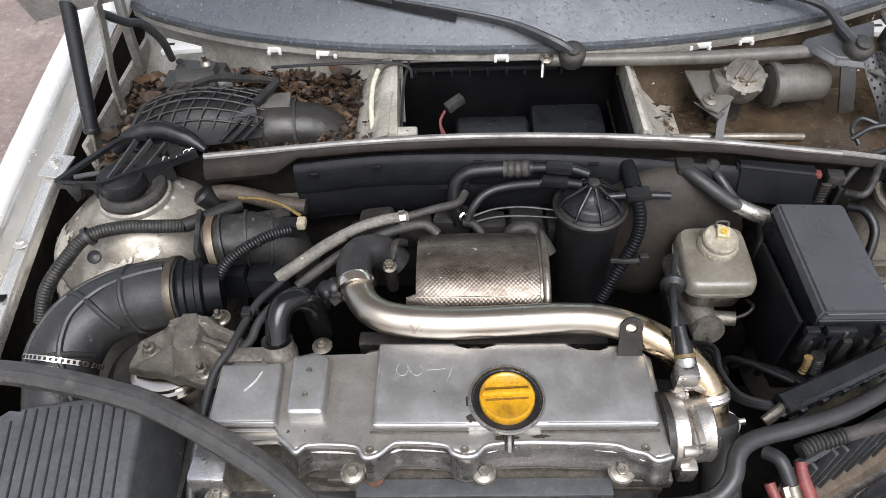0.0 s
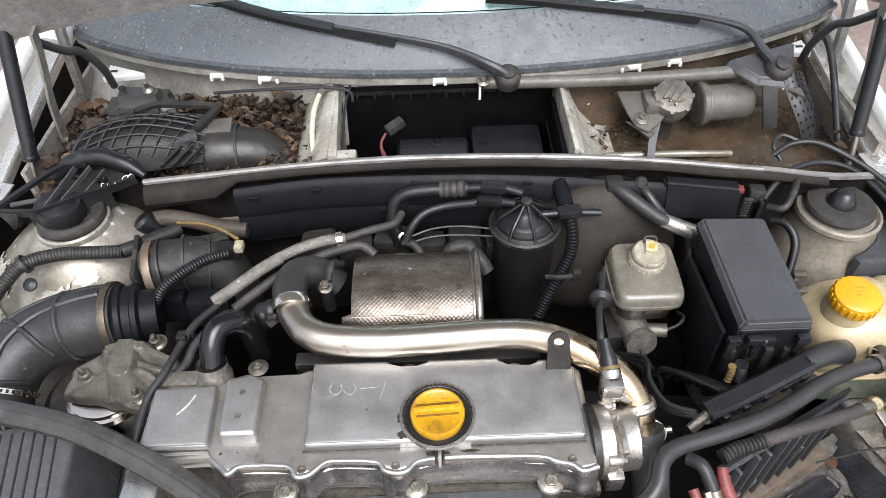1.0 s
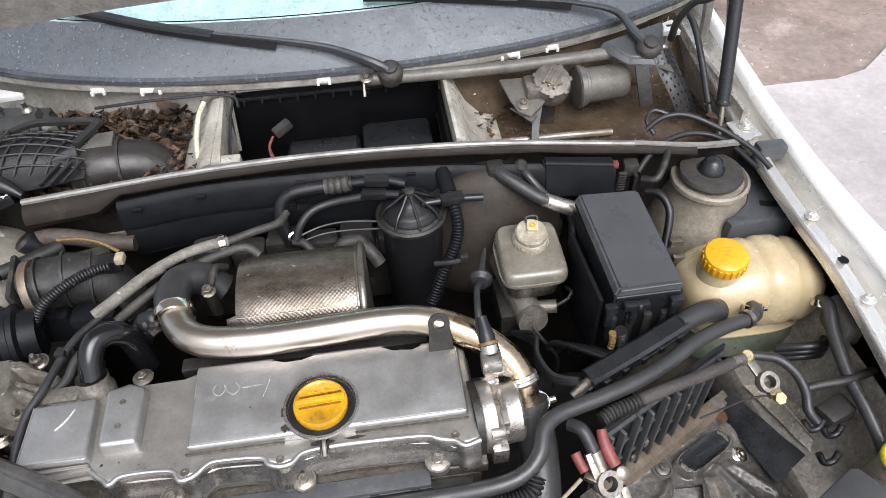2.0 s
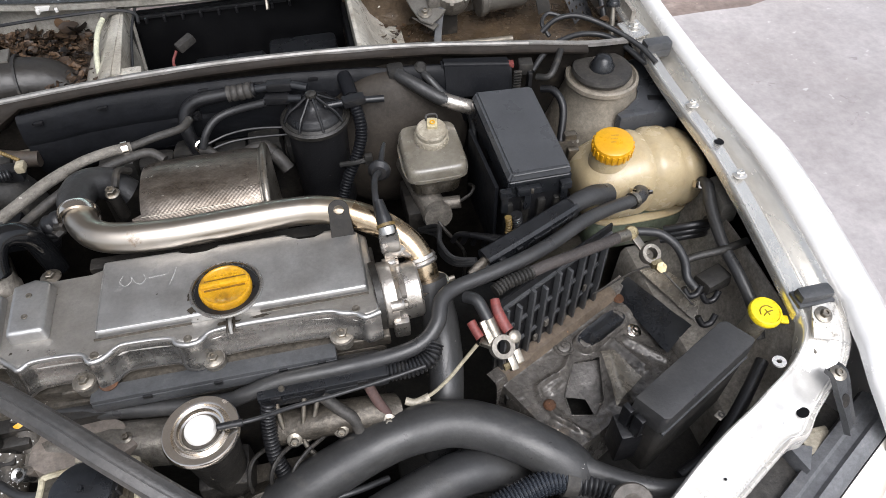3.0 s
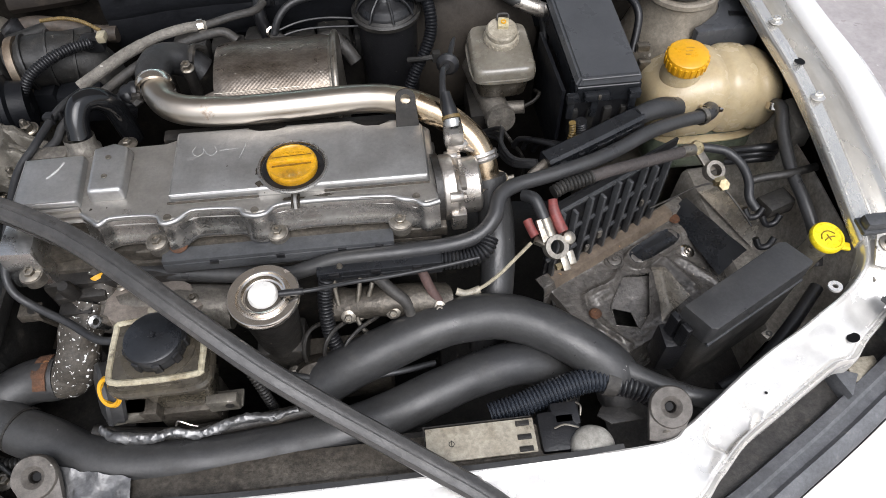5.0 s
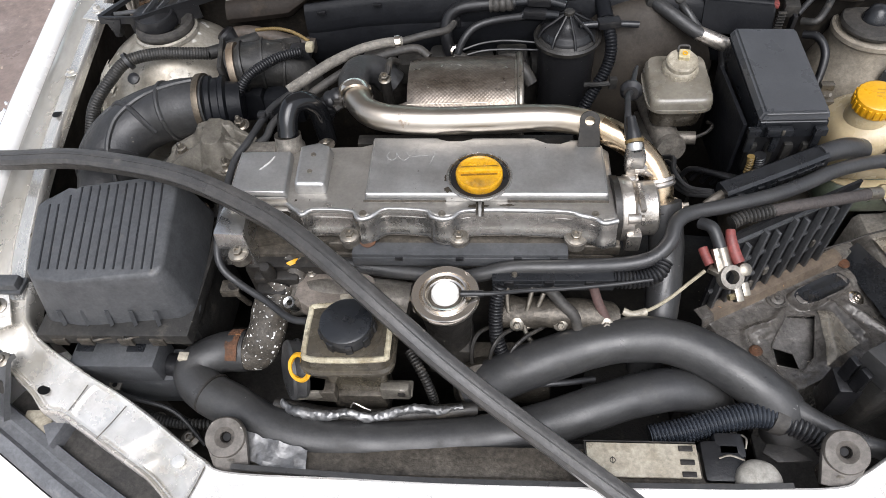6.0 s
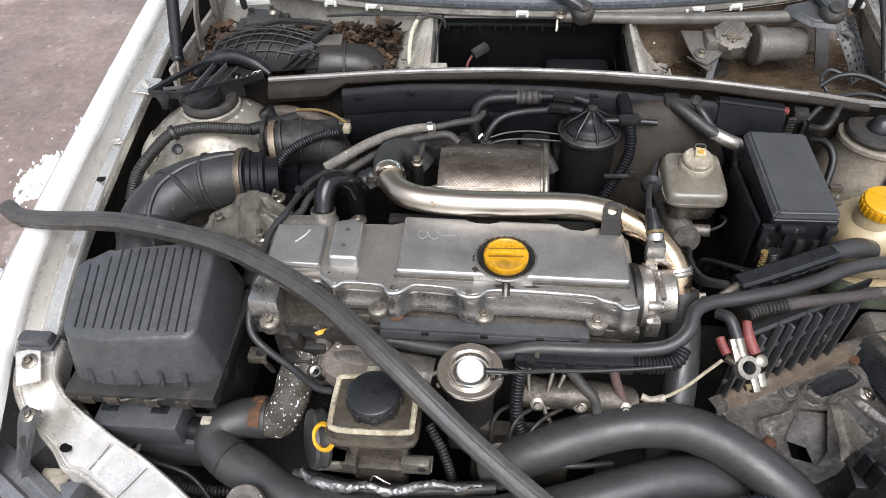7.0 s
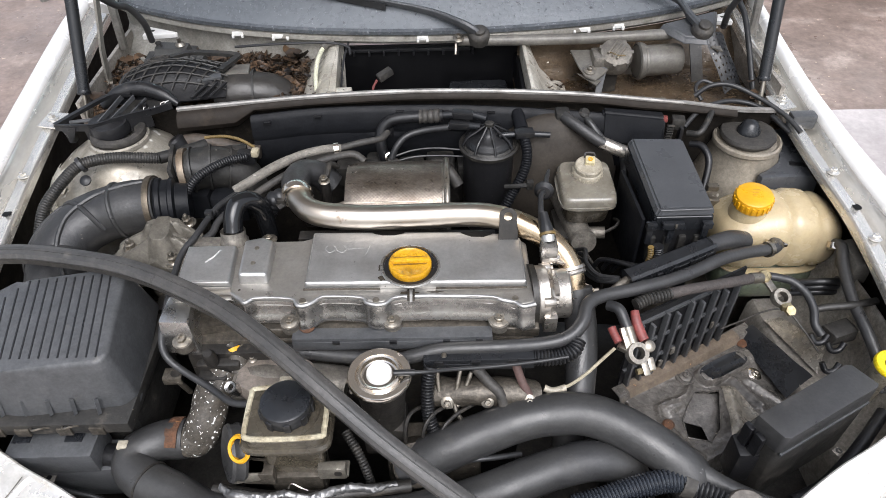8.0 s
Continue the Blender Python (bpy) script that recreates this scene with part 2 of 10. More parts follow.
RUST = mat("rust", (0.115, 0.050, 0.024), 0.85, 0, (0.055, 0.030, 0.018), 60, 0.9, speck=(0.22, 0.10, 0.04), speck_at=0.66, speck_scale=120, bump=0.7, bump_scale=300)
YELLOW = mat("yellow_plastic", (0.66, 0.34, 0.010), 0.36, 0, (0.55, 0.26, 0.008), 20, 0.8, dirt=(0.17, 0.085, 0.010), dirt_at=0.64, dirt_scale=40, dirt_soft=0.16, bump=0.08, coat=0.15, grain=0.08)
YELLOW_BRIGHT = mat("bright_yellow_plastic", (0.85, 0.66, 0.02), 0.35, 0, (0.78, 0.56, 0.015), 20, 0.6, bump=0.05)
TANK = mat("aged_translucent_plastic", (0.46, 0.375, 0.235), 0.24, 0, (0.34, 0.265, 0.155), 8, 0.8, dirt=(0.15, 0.105, 0.058), dirt_at=0.60, dirt_scale=16, dirt_soft=0.2, bump=0.05, sss=0.2, grain=0.06)
TANK_GREEN = mat("coolant_filled_plastic", (0.085, 0.105, 0.075), 0.34, 0, (0.12, 0.125, 0.085), 12, 0.7, bump=0.05, sss=0.2)
RES = mat("stained_clear_plastic", (0.185, 0.17, 0.14), 0.22, 0, (0.105, 0.092, 0.07), 14, 0.9, dirt=(0.045, 0.036, 0.026), dirt_at=0.60, dirt_scale=34, dirt_soft=0.2, bump=0.05, sss=0.1, grain=0.12, coat=0.3)
IVORY = mat("dirty_ivory_plastic", (0.38, 0.345, 0.275), 0.42, 0, (0.22, 0.19, 0.14), 25, 0.9, dirt=(0.08, 0.064, 0.044), dirt_at=0.58, dirt_scale=60, bump=0.1)
RED = mat("faded_red_plastic", (0.20, 0.046, 0.040), 0.5, 0, (0.11, 0.032, 0.029), 60, 0.8, dirt=(0.05, 0.034, 0.028), dirt_at=0.58, dirt_scale=80, bump=0.1)
WHITE = mat("white_plastic", (0.74, 0.73, 0.70), 0.35, 0, (0.62, 0.60, 0.56), 30, 0.7, bump=0.03, grain=0.0)
WHITEWIRE = mat("white_wire", (0.36, 0.32, 0.23), 0.45, 0, (0.22, 0.19, 0.13), 40, 0.7, bump=0.05)
CHALK = mat("chalk_mark", (0.42, 0.415, 0.40), 0.8, 0, (0.32, 0.315, 0.30), 300, 0.8, bump=0.3, bump_scale=900)
FOIL = mat("crumpled_foil", (0.27, 0.268, 0.265), 0.46, 0.85, (0.14, 0.138, 0.135), 40, 0.9, dirt=(0.075, 0.07, 0.065), dirt_at=0.56, dirt_scale=40, bump=0.8, bump_scale=55, grain=0.1)
HEATWRAP = mat("grey_heat_sleeve", (0.19, 0.175, 0.15), 0.7, 0, (0.11, 0.10, 0.085), 28, 0.95, speck=(0.42, 0.40, 0.36), speck_at=0.72, speck_scale=120, dirt=(0.065, 0.054, 0.042), dirt_at=0.58, dirt_scale=50, bump=0.8, bump_scale=420)
FLECK = mat("flaked_silver_coating", (0.040, 0.035, 0.029), 0.6, 0, (0.080, 0.068, 0.052), 20, 0.8, speck=(0.82, 0.81, 0.78), speck_at=0.628, speck_scale=230, bump=0.7, bump_scale=150, grain=0.35)
GOLD = mat("brown_gold_sleeve", (0.16, 0.105, 0.032), 0.5, 0, (0.09, 0.06, 0.02), 50, 0.7, bump=0.2)
SOIL = mat("leaf_mould", (0.05, 0.036, 0.025), 0.9, 0, (0.09, 0.065, 0.042), 60, 0.9, speck=(0.35, 0.30, 0.24), speck_at=0.72, bump=0.9, bump_scale=220)
TRAYM = mat("corroded_tray_steel", (0.185, 0.170, 0.153), 0.27, 0.3, (0.075, 0.069, 0.062), 14, 0.95, dirt=(0.27, 0.205, 0.14), dirt_at=0.60, dirt_scale=15, dirt_soft=0.16, speck=(0.50, 0.44, 0.36), speck_at=0.735, speck_scale=90, bump=0.4, bump_scale=110, grain=0.32)
LENS = mat("yellowed_headlight_plastic", (0.82, 0.80, 0.73), 0.10, 0, (0.76, 0.68, 0.50), 6, 0.75, coat=0.8, bump=0.02, grain=0.02)
HOODIN = mat("grey_bonnet_lining", (0.22, 0.21, 0.195), 0.8, 0, (0.17, 0.16, 0.148), 10, 0.8, bump=0.5, bump_scale=150)
# Black border; reflected sky is put into its blue-grey colour.
DROPS = mat("sky_greyed_glass_border", (0.135, 0.145, 0.155), 0.30, 0, (0.11, 0.12, 0.13), 14, 0.8, speck=(0.035, 0.038, 0.042), speck_at=0.70, speck_scale=85, bump=0.2, bump_scale=120, grain=0.06)
GROUND = mat("wet_muddy_asphalt", (0.235, 0.180, 0.155), 0.42, 0, (0.145, 0.108, 0.090), 0.9, 0.9, dirt=(0.33, 0.272, 0.238), dirt_at=0.54, dirt_scale=4, speck=(0.46, 0.37, 0.28), speck_at=0.70, speck_scale=36, bump=0.8, bump_scale=34, rough_var=0.28, grain=0.24, grain_scale=30.0)
SNOW = mat("old_snow", (0.80, 0.82, 0.85), 0.6, 0, (0.62, 0.63, 0.64), 12, 0.7, dirt=(0.40, 0.37, 0.34), dirt_at=0.66, dirt_scale=30, bump=0.6, bump_scale=60)
DARK = mat("oily_black_metal", (0.013, 0.0115, 0.010), 0.5, 0.1, (0.026, 0.023, 0.019), 14, 0.8, dirt=(0.060, 0.050, 0.038), dirt_at=0.58, dirt_scale=30, speck=(0.14, 0.12, 0.09), speck_at=0.75, speck_scale=90, bump=0.4, grain=0.4)
TAPE = mat("brown_cloth_tape", (0.055, 0.046, 0.042), 0.7, 0, (0.034, 0.029, 0.027), 40, 0.8, bump=0.5, bump_scale=400)
BLUEHOSE = mat("glossy_blue_black_plastic", (0.024, 0.028, 0.035), 0.13, 0, (0.032, 0.036, 0.043), 12, 0.6, dirt=(0.05, 0.047, 0.043), dirt_at=0.68, bump=0.02, coat=0.6, grain=0.1, rough_var=0.05)


def perforated():
    """Pressed steel with rows of small round holes and brown heat stains."""
    m = mat("perforated_steel", (0.225, 0.195, 0.165), 0.36, 0.85, (0.095, 0.076, 0.058), 18, 0.95, dirt=(0.60, 0.56, 0.50), dirt_at=0.635, dirt_scale=34, dirt_soft=0.05, bump=0.0, stretch=(1.0, 1.6, 1.6))
    nt = m.node_tree
    N, L = nt.nodes, nt.links
    b = N["Principled BSDF"]
    tc = N.new("ShaderNodeTexCoord")
    sep = N.new("ShaderNodeSeparateXYZ")
    L.new(tc.outputs["UV"], sep.inputs[0])

    def op(kind, a, c=None):
        x = N.new("ShaderNodeMath")
        x.operation = kind
        for s, v in zip(x.inputs, (a, c)):
            if v is None:
                continue
            if isinstance(v, (int, float)):
                s.default_value = v
            else:
                L.new(v, s)
        return x.outputs[0]

    k = 2 * math.pi / 0.0056
    hole = op("MULTIPLY", op("SINE", op("MULTIPLY", sep.outputs[0], k)), op("SINE", op("MULTIPLY", sep.outputs[1], k)))
    low = N.new("ShaderNodeMapRange")
    low.inputs[1].default_value, low.inputs[2].default_value, low.inputs[3].default_value, low.inputs[4].default_value = 0.060, 0.095, 1.0, 0.45
    L.new(sep.outputs[1], low.inputs[0])
    hole = op("MULTIPLY", hole, low.outputs[0])
    bp = N.new("ShaderNodeBump")
    bp.inputs["Strength"].default_value, bp.inputs["Distance"].default_value = 0.25, 0.0008
    L.new(hole, bp.inputs["Height"])
    L.new(bp.outputs[0], b.inputs["Normal"])
    old = b.inputs["Base Color"].links[0].from_socket
    x = N.new("ShaderNodeMix")
    x.data_type = "RGBA"
    r = N.new("ShaderNodeMapRange")
    r.inputs[1].default_value, r.inputs[2].default_value = 0.60, 0.85
    L.new(hole, r.inputs[0])
    L.new(r.outputs[0], x.inputs[0])
    L.new(old, x.inputs[6])
    x.inputs[7].default_value = (0.05, 0.04, 0.032, 1)
    L.new(x.outputs[2], b.inputs["Base Color"])
    return m


PERF = perforated()


def glass():
    m = bpy.data.materials.new("windscreen_glass")
    m.use_nodes = True
    b = m.node_tree.nodes["Principled BSDF"]
    b.inputs["Base Color"].default_value = (0.86, 0.95, 0.93, 1)
    b.inputs["Roughness"].default_value = 0.04
    b.inputs["Transmission Weight"].default_value = 1.0
    b.inputs["IOR"].default_value = 1.45
    return m


GLASS = glass()
SCUTTLE = mat("dusty_silver_scuttle", (0.33, 0.315, 0.28), 0.45, 0.2, (0.20, 0.185, 0.16), 9, 0.8, dirt=(0.065, 0.053, 0.038), dirt_at=0.55, dirt_scale=20, dirt_soft=0.2, bump=0.2, bump_scale=90)
SILVER = mat("worn_silver_paint", (0.76, 0.75, 0.72), 0.30, 0.4, (0.66, 0.645, 0.61), 7, 0.8, dirt=(0.30, 0.255, 0.19), dirt_at=0.61, dirt_scale=14, dirt_soft=0.18, speck=(0.16, 0.13, 0.10), speck_at=0.75, speck_scale=120, coat=0.4, bump=0.03, grain=0.10)
BROWNDUST = mat("brown_dusty_steel", (0.036, 0.030, 0.024), 0.60, 0.1, (0.024, 0.020, 0.016), 10, 0.8, dirt=(0.055, 0.045, 0.034), dirt_at=0.6, dirt_scale=26, dirt_soft=0.2, bump=0.25, bump_scale=90)
RES_DARK = mat("oil_dark_plastic", (0.070, 0.060, 0.043), 0.25, 0, (0.038, 0.032, 0.024), 18, 0.9, dirt=(0.018, 0.015, 0.011), dirt_at=0.56, dirt_scale=34, dirt_soft=0.2, bump=0.08, coat=0.2)
# Dirty sheet metal, blackened further for the shade deep in the bay.
BAYWALL = mat("dirty_shaded_bay_wall", (0.014, 0.0120, 0.0098), 0.72, 0.1, (0.010, 0.0085, 0.007), 9, 0.9, dirt=(0.050, 0.041, 0.031), dirt_at=0.57, dirt_scale=24, dirt_soft=0.2, bump=0.4, bump_scale=60, grain=0.4)
# Slate tone; on the fuse box lid it paints the sky's sheen.
SLATE = mat("slate_and_sky_grey_plastic", (0.052, 0.0545, 0.059), 0.30, 0, (0.064, 0.067, 0.072), 7, 0.7, dirt=(0.075, 0.073, 0.07), dirt_at=0.66, dirt_scale=50, bump=0.06, bump_scale=400, grain=0.10, rough_var=0.08)
LAMPSEAL = mat("pale_grey_lamp_rubber", (0.125, 0.128, 0.135), 0.42, 0, (0.085, 0.086, 0.09), 8, 0.8, dirt=(0.19, 0.18, 0.17), dirt_at=0.6, dirt_scale=40, dirt_soft=0.2, bump=0.12, bump_scale=250, grain=0.2)
# Puddle water; the pale grey is reflected sky put into the colour.
SKY_PUDDLE = mat("sky_pale_puddle", (0.40, 0.37, 0.365), 0.35, 0, (0.30, 0.27, 0.262), 1.5, 0.9, dirt=(0.24, 0.205, 0.195), dirt_at=0.64, dirt_scale=5, speck=(0.50, 0.48, 0.47), speck_at=0.72, speck_scale=30, bump=0.4, bump_scale=30, grain=0.12, grain_scale=40.0)
FLANGE_PAINT = mat("grimy_silver_flange", (0.74, 0.72, 0.68), 0.24, 0.72, (0.56, 0.535, 0.48), 9, 0.8, dirt=(0.26, 0.22, 0.165), dirt_at=0.635, dirt_scale=20, dirt_soft=0.15, speck=(0.20, 0.165, 0.12), speck_at=0.75, speck_scale=90, coat=0.3, bump=0.04, grain=0.07, stretch=(1, 0.35, 1))
# Grime; on the valve cover's sides also a painted dark reflection.
GRIME_SHADE = mat("grimy_shaded_casting", (0.105, 0.092, 0.075), 0.42, 0.5, (0.055, 0.047, 0.037), 18, 0.9, dirt=(0.024, 0.019, 0.014), dirt_at=0.54, dirt_scale=28, dirt_soft=0.2, speck=(0.32, 0.29, 0.25), speck_at=0.74, speck_scale=110, bump=0.4, bump_scale=220, grain=0.35)
BEIGE = mat("beige_cast_mount", (0.160, 0.147, 0.123), 0.42, 0.35, (0.110, 0.099, 0.081), 14, 0.9, dirt=(0.040, 0.033, 0.025), dirt_at=0.57, dirt_scale=30, dirt_soft=0.16, speck=(0.36, 0.33, 0.29), speck_at=0.75, speck_scale=70, bump=0.35, bump_scale=160, grain=0.25)
WARM_CAST = mat("warm_stained_casting", (0.58, 0.545, 0.50), 0.32, 0.92, (0.46, 0.415, 0.365), 18, 0.8, dirt=(0.17, 0.135, 0.10), dirt_at=0.68, dirt_scale=45, bump=0.2, bump_scale=400, grain=0.10)
TOWER_R = mat("brown_stained_tower", (0.29, 0.258, 0.21), 0.40, 0.3, (0.18, 0.155, 0.122), 10, 0.9, dirt=(0.050, 0.041, 0.030), dirt_at=0.56, dirt_scale=16, dirt_soft=0.2, speck=(0.55, 0.52, 0.46), speck_at=0.72, speck_scale=40, bump=0.1, bump_scale=60)


def heat_tint(m, x0, x1, tint):
    """Golden heat colour that comes in along the pipe's length."""
    N, L = m.node_tree.nodes, m.node_tree.links
    b = N["Principled BSDF"]
    tc, sep, r, x = N.new("ShaderNodeTexCoord"), N.new("ShaderNodeSeparateXYZ"), N.new("ShaderNodeMapRange"), N.new("ShaderNodeMix")
    x.data_type = "RGBA"
    L.new(tc.outputs["Object"], sep.inputs[0])
    L.new(sep.outputs[0], r.inputs[0])
    r.inputs[1].default_value, r.inputs[2].default_value, r.inputs[4].default_value = x0, x1, 0.85
    L.new(r.outputs[0], x.inputs[0])
    L.new(b.inputs["Base Color"].links[0].from_socket, x.inputs[6])
    x.inputs[7].default_value = (*tint, 1)
    L.new(x.outputs[2], b.inputs["Base Color"])


heat_tint(PIPE, 0.04, 0.16, (0.42, 0.32, 0.19))
BRASS = mat("dull_brass", (0.48, 0.40, 0.24), 0.35, 0.9, (0.30, 0.24, 0.14), 60, 0.8, dirt=(0.10, 0.075, 0.045), dirt_at=0.60, dirt_scale=120, bump=0.1)
OILCAP = mat("oily_yellow_plastic", (0.60, 0.32, 0.010), 0.28, 0, (0.38, 0.18, 0.008), 24, 0.9, dirt=(0.050, 0.026, 0.006), dirt_at=0.555, dirt_scale=38, dirt_soft=0.14, bump=0.10, coat=0.35, grain=0.15)
OILCAP_DARK = mat("dark_brown_yellow_plastic", (0.20, 0.10, 0.008), 0.3, 0, (0.11, 0.055, 0.006), 40, 0.8, bump=0.1)
OIL = mat("black_oil_film", (0.030, 0.025, 0.019), 0.16, 0.0, (0.050, 0.042, 0.032), 30, 0.8, bump=0.15, bump_scale=200)
RAILM = mat("dusty_chassis_paint", (0.31, 0.285, 0.25), 0.38, 0.15, (0.19, 0.17, 0.145), 12, 0.85, dirt=(0.075, 0.064, 0.05), dirt_at=0.58, dirt_scale=20, dirt_soft=0.2, speck=(0.40, 0.37, 0.32), speck_at=0.74, speck_scale=90, bump=0.35, bump_scale=90, grain=0.3)
POD = mat("grey_dusty_pressing", (0.052, 0.052, 0.050), 0.40, 0.2, (0.034, 0.033, 0.031), 12, 0.8, dirt=(0.10, 0.086, 0.066), dirt_at=0.60, dirt_scale=26, dirt_soft=0.2, bump=0.2, bump_scale=120)
# Near-black colour stands in for the shade inside holes, gaps and the well.
VOID = mat("cavity_shade_black", (0.0025, 0.0025, 0.003), 0.5, 0, (0.005, 0.005, 0.0055), 10, 0.8, dirt=(0.009, 0.008, 0.007), dirt_at=0.62, dirt_scale=20, bump=0.1)
SPATTER = mat("spattered_white_paint", (0.52, 0.495, 0.435), 0.32, 0.1, (0.28, 0.25, 0.20), 12, 0.95, dirt=(0.10, 0.075, 0.05), dirt_at=0.54, dirt_scale=16, dirt_soft=0.2, speck=(0.05, 0.042, 0.033), speck_at=0.745, speck_scale=110, bump=0.25, bump_scale=90)
WETBROWN = mat("wet_brown_stained_sheet", (0.115, 0.085, 0.058), 0.12, 0.2, (0.060, 0.043, 0.028), 12, 0.9, dirt=(0.055, 0.039, 0.024), dirt_at=0.56, dirt_scale=24, dirt_soft=0.2, speck=(0.75, 0.72, 0.66), speck_at=0.70, speck_scale=90, bump=0.6, bump_scale=60, rough_var=0.10)
PAN = mat("warm_pressed_steel", (0.95, 0.90, 0.83), 0.17, 1.0, (0.82, 0.75, 0.66), 30, 0.7, dirt=(0.26, 0.175, 0.12), dirt_at=0.66, dirt_scale=60, bump=0.03, bump_scale=120, grain=0.03, rough_var=0.05)
MOULD = mat("black_moulded_cover", (0.0075, 0.008, 0.0095), 0.42, 0, (0.011, 0.0115, 0.013), 9, 0.8, dirt=(0.034, 0.030, 0.025), dirt_at=0.64, dirt_scale=30, dirt_soft=0.2, bump=0.2, bump_scale=200)
INTAKE = mat("dark_oily_rubber", (0.021, 0.021, 0.022), 0.44, 0, (0.034, 0.033, 0.031), 10, 0.9, dirt=(0.062, 0.056, 0.048), dirt_at=0.60, dirt_scale=30, dirt_soft=0.2, speck=(0.13, 0.12, 0.10), speck_at=0.75, speck_scale=120, bump=0.25, bump_scale=220)
SKIRT = mat("oily_cast_skirt", (0.36, 0.348, 0.33), 0.25, 0.9, (0.25, 0.237, 0.218), 14, 0.9, dirt=(0.070, 0.056, 0.042), dirt_at=0.635, dirt_scale=20, dirt_soft=0.16, speck=(0.06, 0.05, 0.04), speck_at=0.75, speck_scale=110, bump=0.12, bump_scale=200, grain=0.12)
LIPM = mat("thin_silver_lip", (0.31, 0.30, 0.285), 0.42, 0.25, (0.17, 0.16, 0.145), 18, 0.9, dirt=(0.10, 0.085, 0.065), dirt_at=0.60, dirt_scale=26, dirt_soft=0.2, bump=0.1, grain=0.15)
CAST_STAINED = mat("stained_cast_aluminium", (0.43, 0.412, 0.385), 0.38, 0.8, (0.34, 0.318, 0.285), 12, 0.9, dirt=(0.15, 0.128, 0.10), dirt_at=0.60, dirt_scale=18, dirt_soft=0.2, speck=(0.06, 0.05, 0.04), speck_at=0.74, speck_scale=90, bump=0.12, bump_scale=420, grain=0.10)
SCUFF = mat("bare_scuffed_steel", (0.46, 0.42, 0.355), 0.28, 0.55, (0.27, 0.235, 0.185), 20, 0.9, dirt=(0.10, 0.080, 0.056), dirt_at=0.58, dirt_scale=30, dirt_soft=0.16, speck=(0.75, 0.72, 0.66), speck_at=0.72, speck_scale=70, bump=0.5, bump_scale=90, grain=0.25)
DUSTSHELF = mat("dusty_brown_shelf", (0.023, 0.018, 0.014), 0.6, 0.1, (0.014, 0.011, 0.009), 8, 0.9, dirt=(0.056, 0.045, 0.034), dirt_at=0.60, dirt_scale=11, dirt_soft=0.2, speck=(0.16, 0.13, 0.10), speck_at=0.78, speck_scale=90, bump=0.25, bump_scale=70)
BROWNRUB = mat("brown_dusty_rubber", (0.072, 0.056, 0.043), 0.6, 0, (0.042, 0.034, 0.027), 14, 0.8, dirt=(0.11, 0.088, 0.066), dirt_at=0.58, dirt_scale=40, dirt_soft=0.2, bump=0.25, bump_scale=220, grain=0.3)
WETEDGE = mat("wet_grey_glass_edge", (0.085, 0.092, 0.10), 0.22, 0, (0.055, 0.06, 0.066), 30, 0.8, speck=(0.20, 0.21, 0.22), speck_at=0.68, speck_scale=150, bump=0.4, bump_scale=120, grain=0.2)
DUCTM = mat("dust_brown_duct", (0.018, 0.016, 0.014), 0.42, 0, (0.032, 0.028, 0.023), 10, 0.9, dirt=(0.075, 0.063, 0.048), dirt_at=0.60, dirt_scale=18, dirt_soft=0.2, speck=(0.30, 0.28, 0.24), speck_at=0.755, speck_scale=80, bump=0.3, bump_scale=120)
LEDGE = mat("rust_brown_ledge", (0.185, 0.145, 0.108), 0.5, 0.1, (0.085, 0.065, 0.048), 22, 0.9, dirt=(0.055, 0.044, 0.034), dirt_at=0.57, dirt_scale=40, dirt_soft=0.16, speck=(0.42, 0.25, 0.12), speck_at=0.70, speck_scale=90, bump=0.5, bump_scale=140)
SLAMP = mat("dirty_silver_cross_panel", (0.82, 0.80, 0.765), 0.24, 0.45, (0.66, 0.635, 0.59), 9, 0.8, dirt=(0.34, 0.285, 0.205), dirt_at=0.645, dirt_scale=13, dirt_soft=0.16, speck=(0.10, 0.08, 0.06), speck_at=0.77, speck_scale=70, coat=0.4, bump=0.03, grain=0.05)
SLAMP_WORN = mat("worn_stained_cross_panel", (0.76, 0.735, 0.69), 0.25, 0.60, (0.50, 0.465, 0.40), 12, 0.9, dirt=(0.24, 0.195, 0.135), dirt_at=0.60, dirt_scale=17, dirt_soft=0.18, speck=(0.08, 0.065, 0.05), speck_at=0.755, speck_scale=80, coat=0.4, bump=0.05, grain=0.08)
CORRODED = mat("corroded_silver_plate", (0.66, 0.64, 0.60), 0.34, 0.4, (0.42, 0.39, 0.34), 30, 0.9, dirt=(0.10, 0.085, 0.065), dirt_at=0.56, dirt_scale=60, dirt_soft=0.08, speck=(0.06, 0.05, 0.04), speck_at=0.68, speck_scale=160, bump=0.5, bump_scale=140, grain=0.15)
RAILDARK = mat("worn_dark_casting", (0.125, 0.112, 0.098), 0.62, 0.1, (0.070, 0.061, 0.052), 18, 0.9, dirt=(0.040, 0.034, 0.027), dirt_at=0.57, dirt_scale=36, dirt_soft=0.16, speck=(0.36, 0.34, 0.31), speck_at=0.73, speck_scale=90, bump=0.35, bump_scale=160, grain=0.25)
GLOSSHOSE = mat("glossy_black_hose", (0.006, 0.0063, 0.007), 0.14, 0, (0.010, 0.010, 0.011), 10, 0.7, dirt=(0.03, 0.028, 0.025), dirt_at=0.68, dirt_scale=40, bump=0.04, grain=0.1)
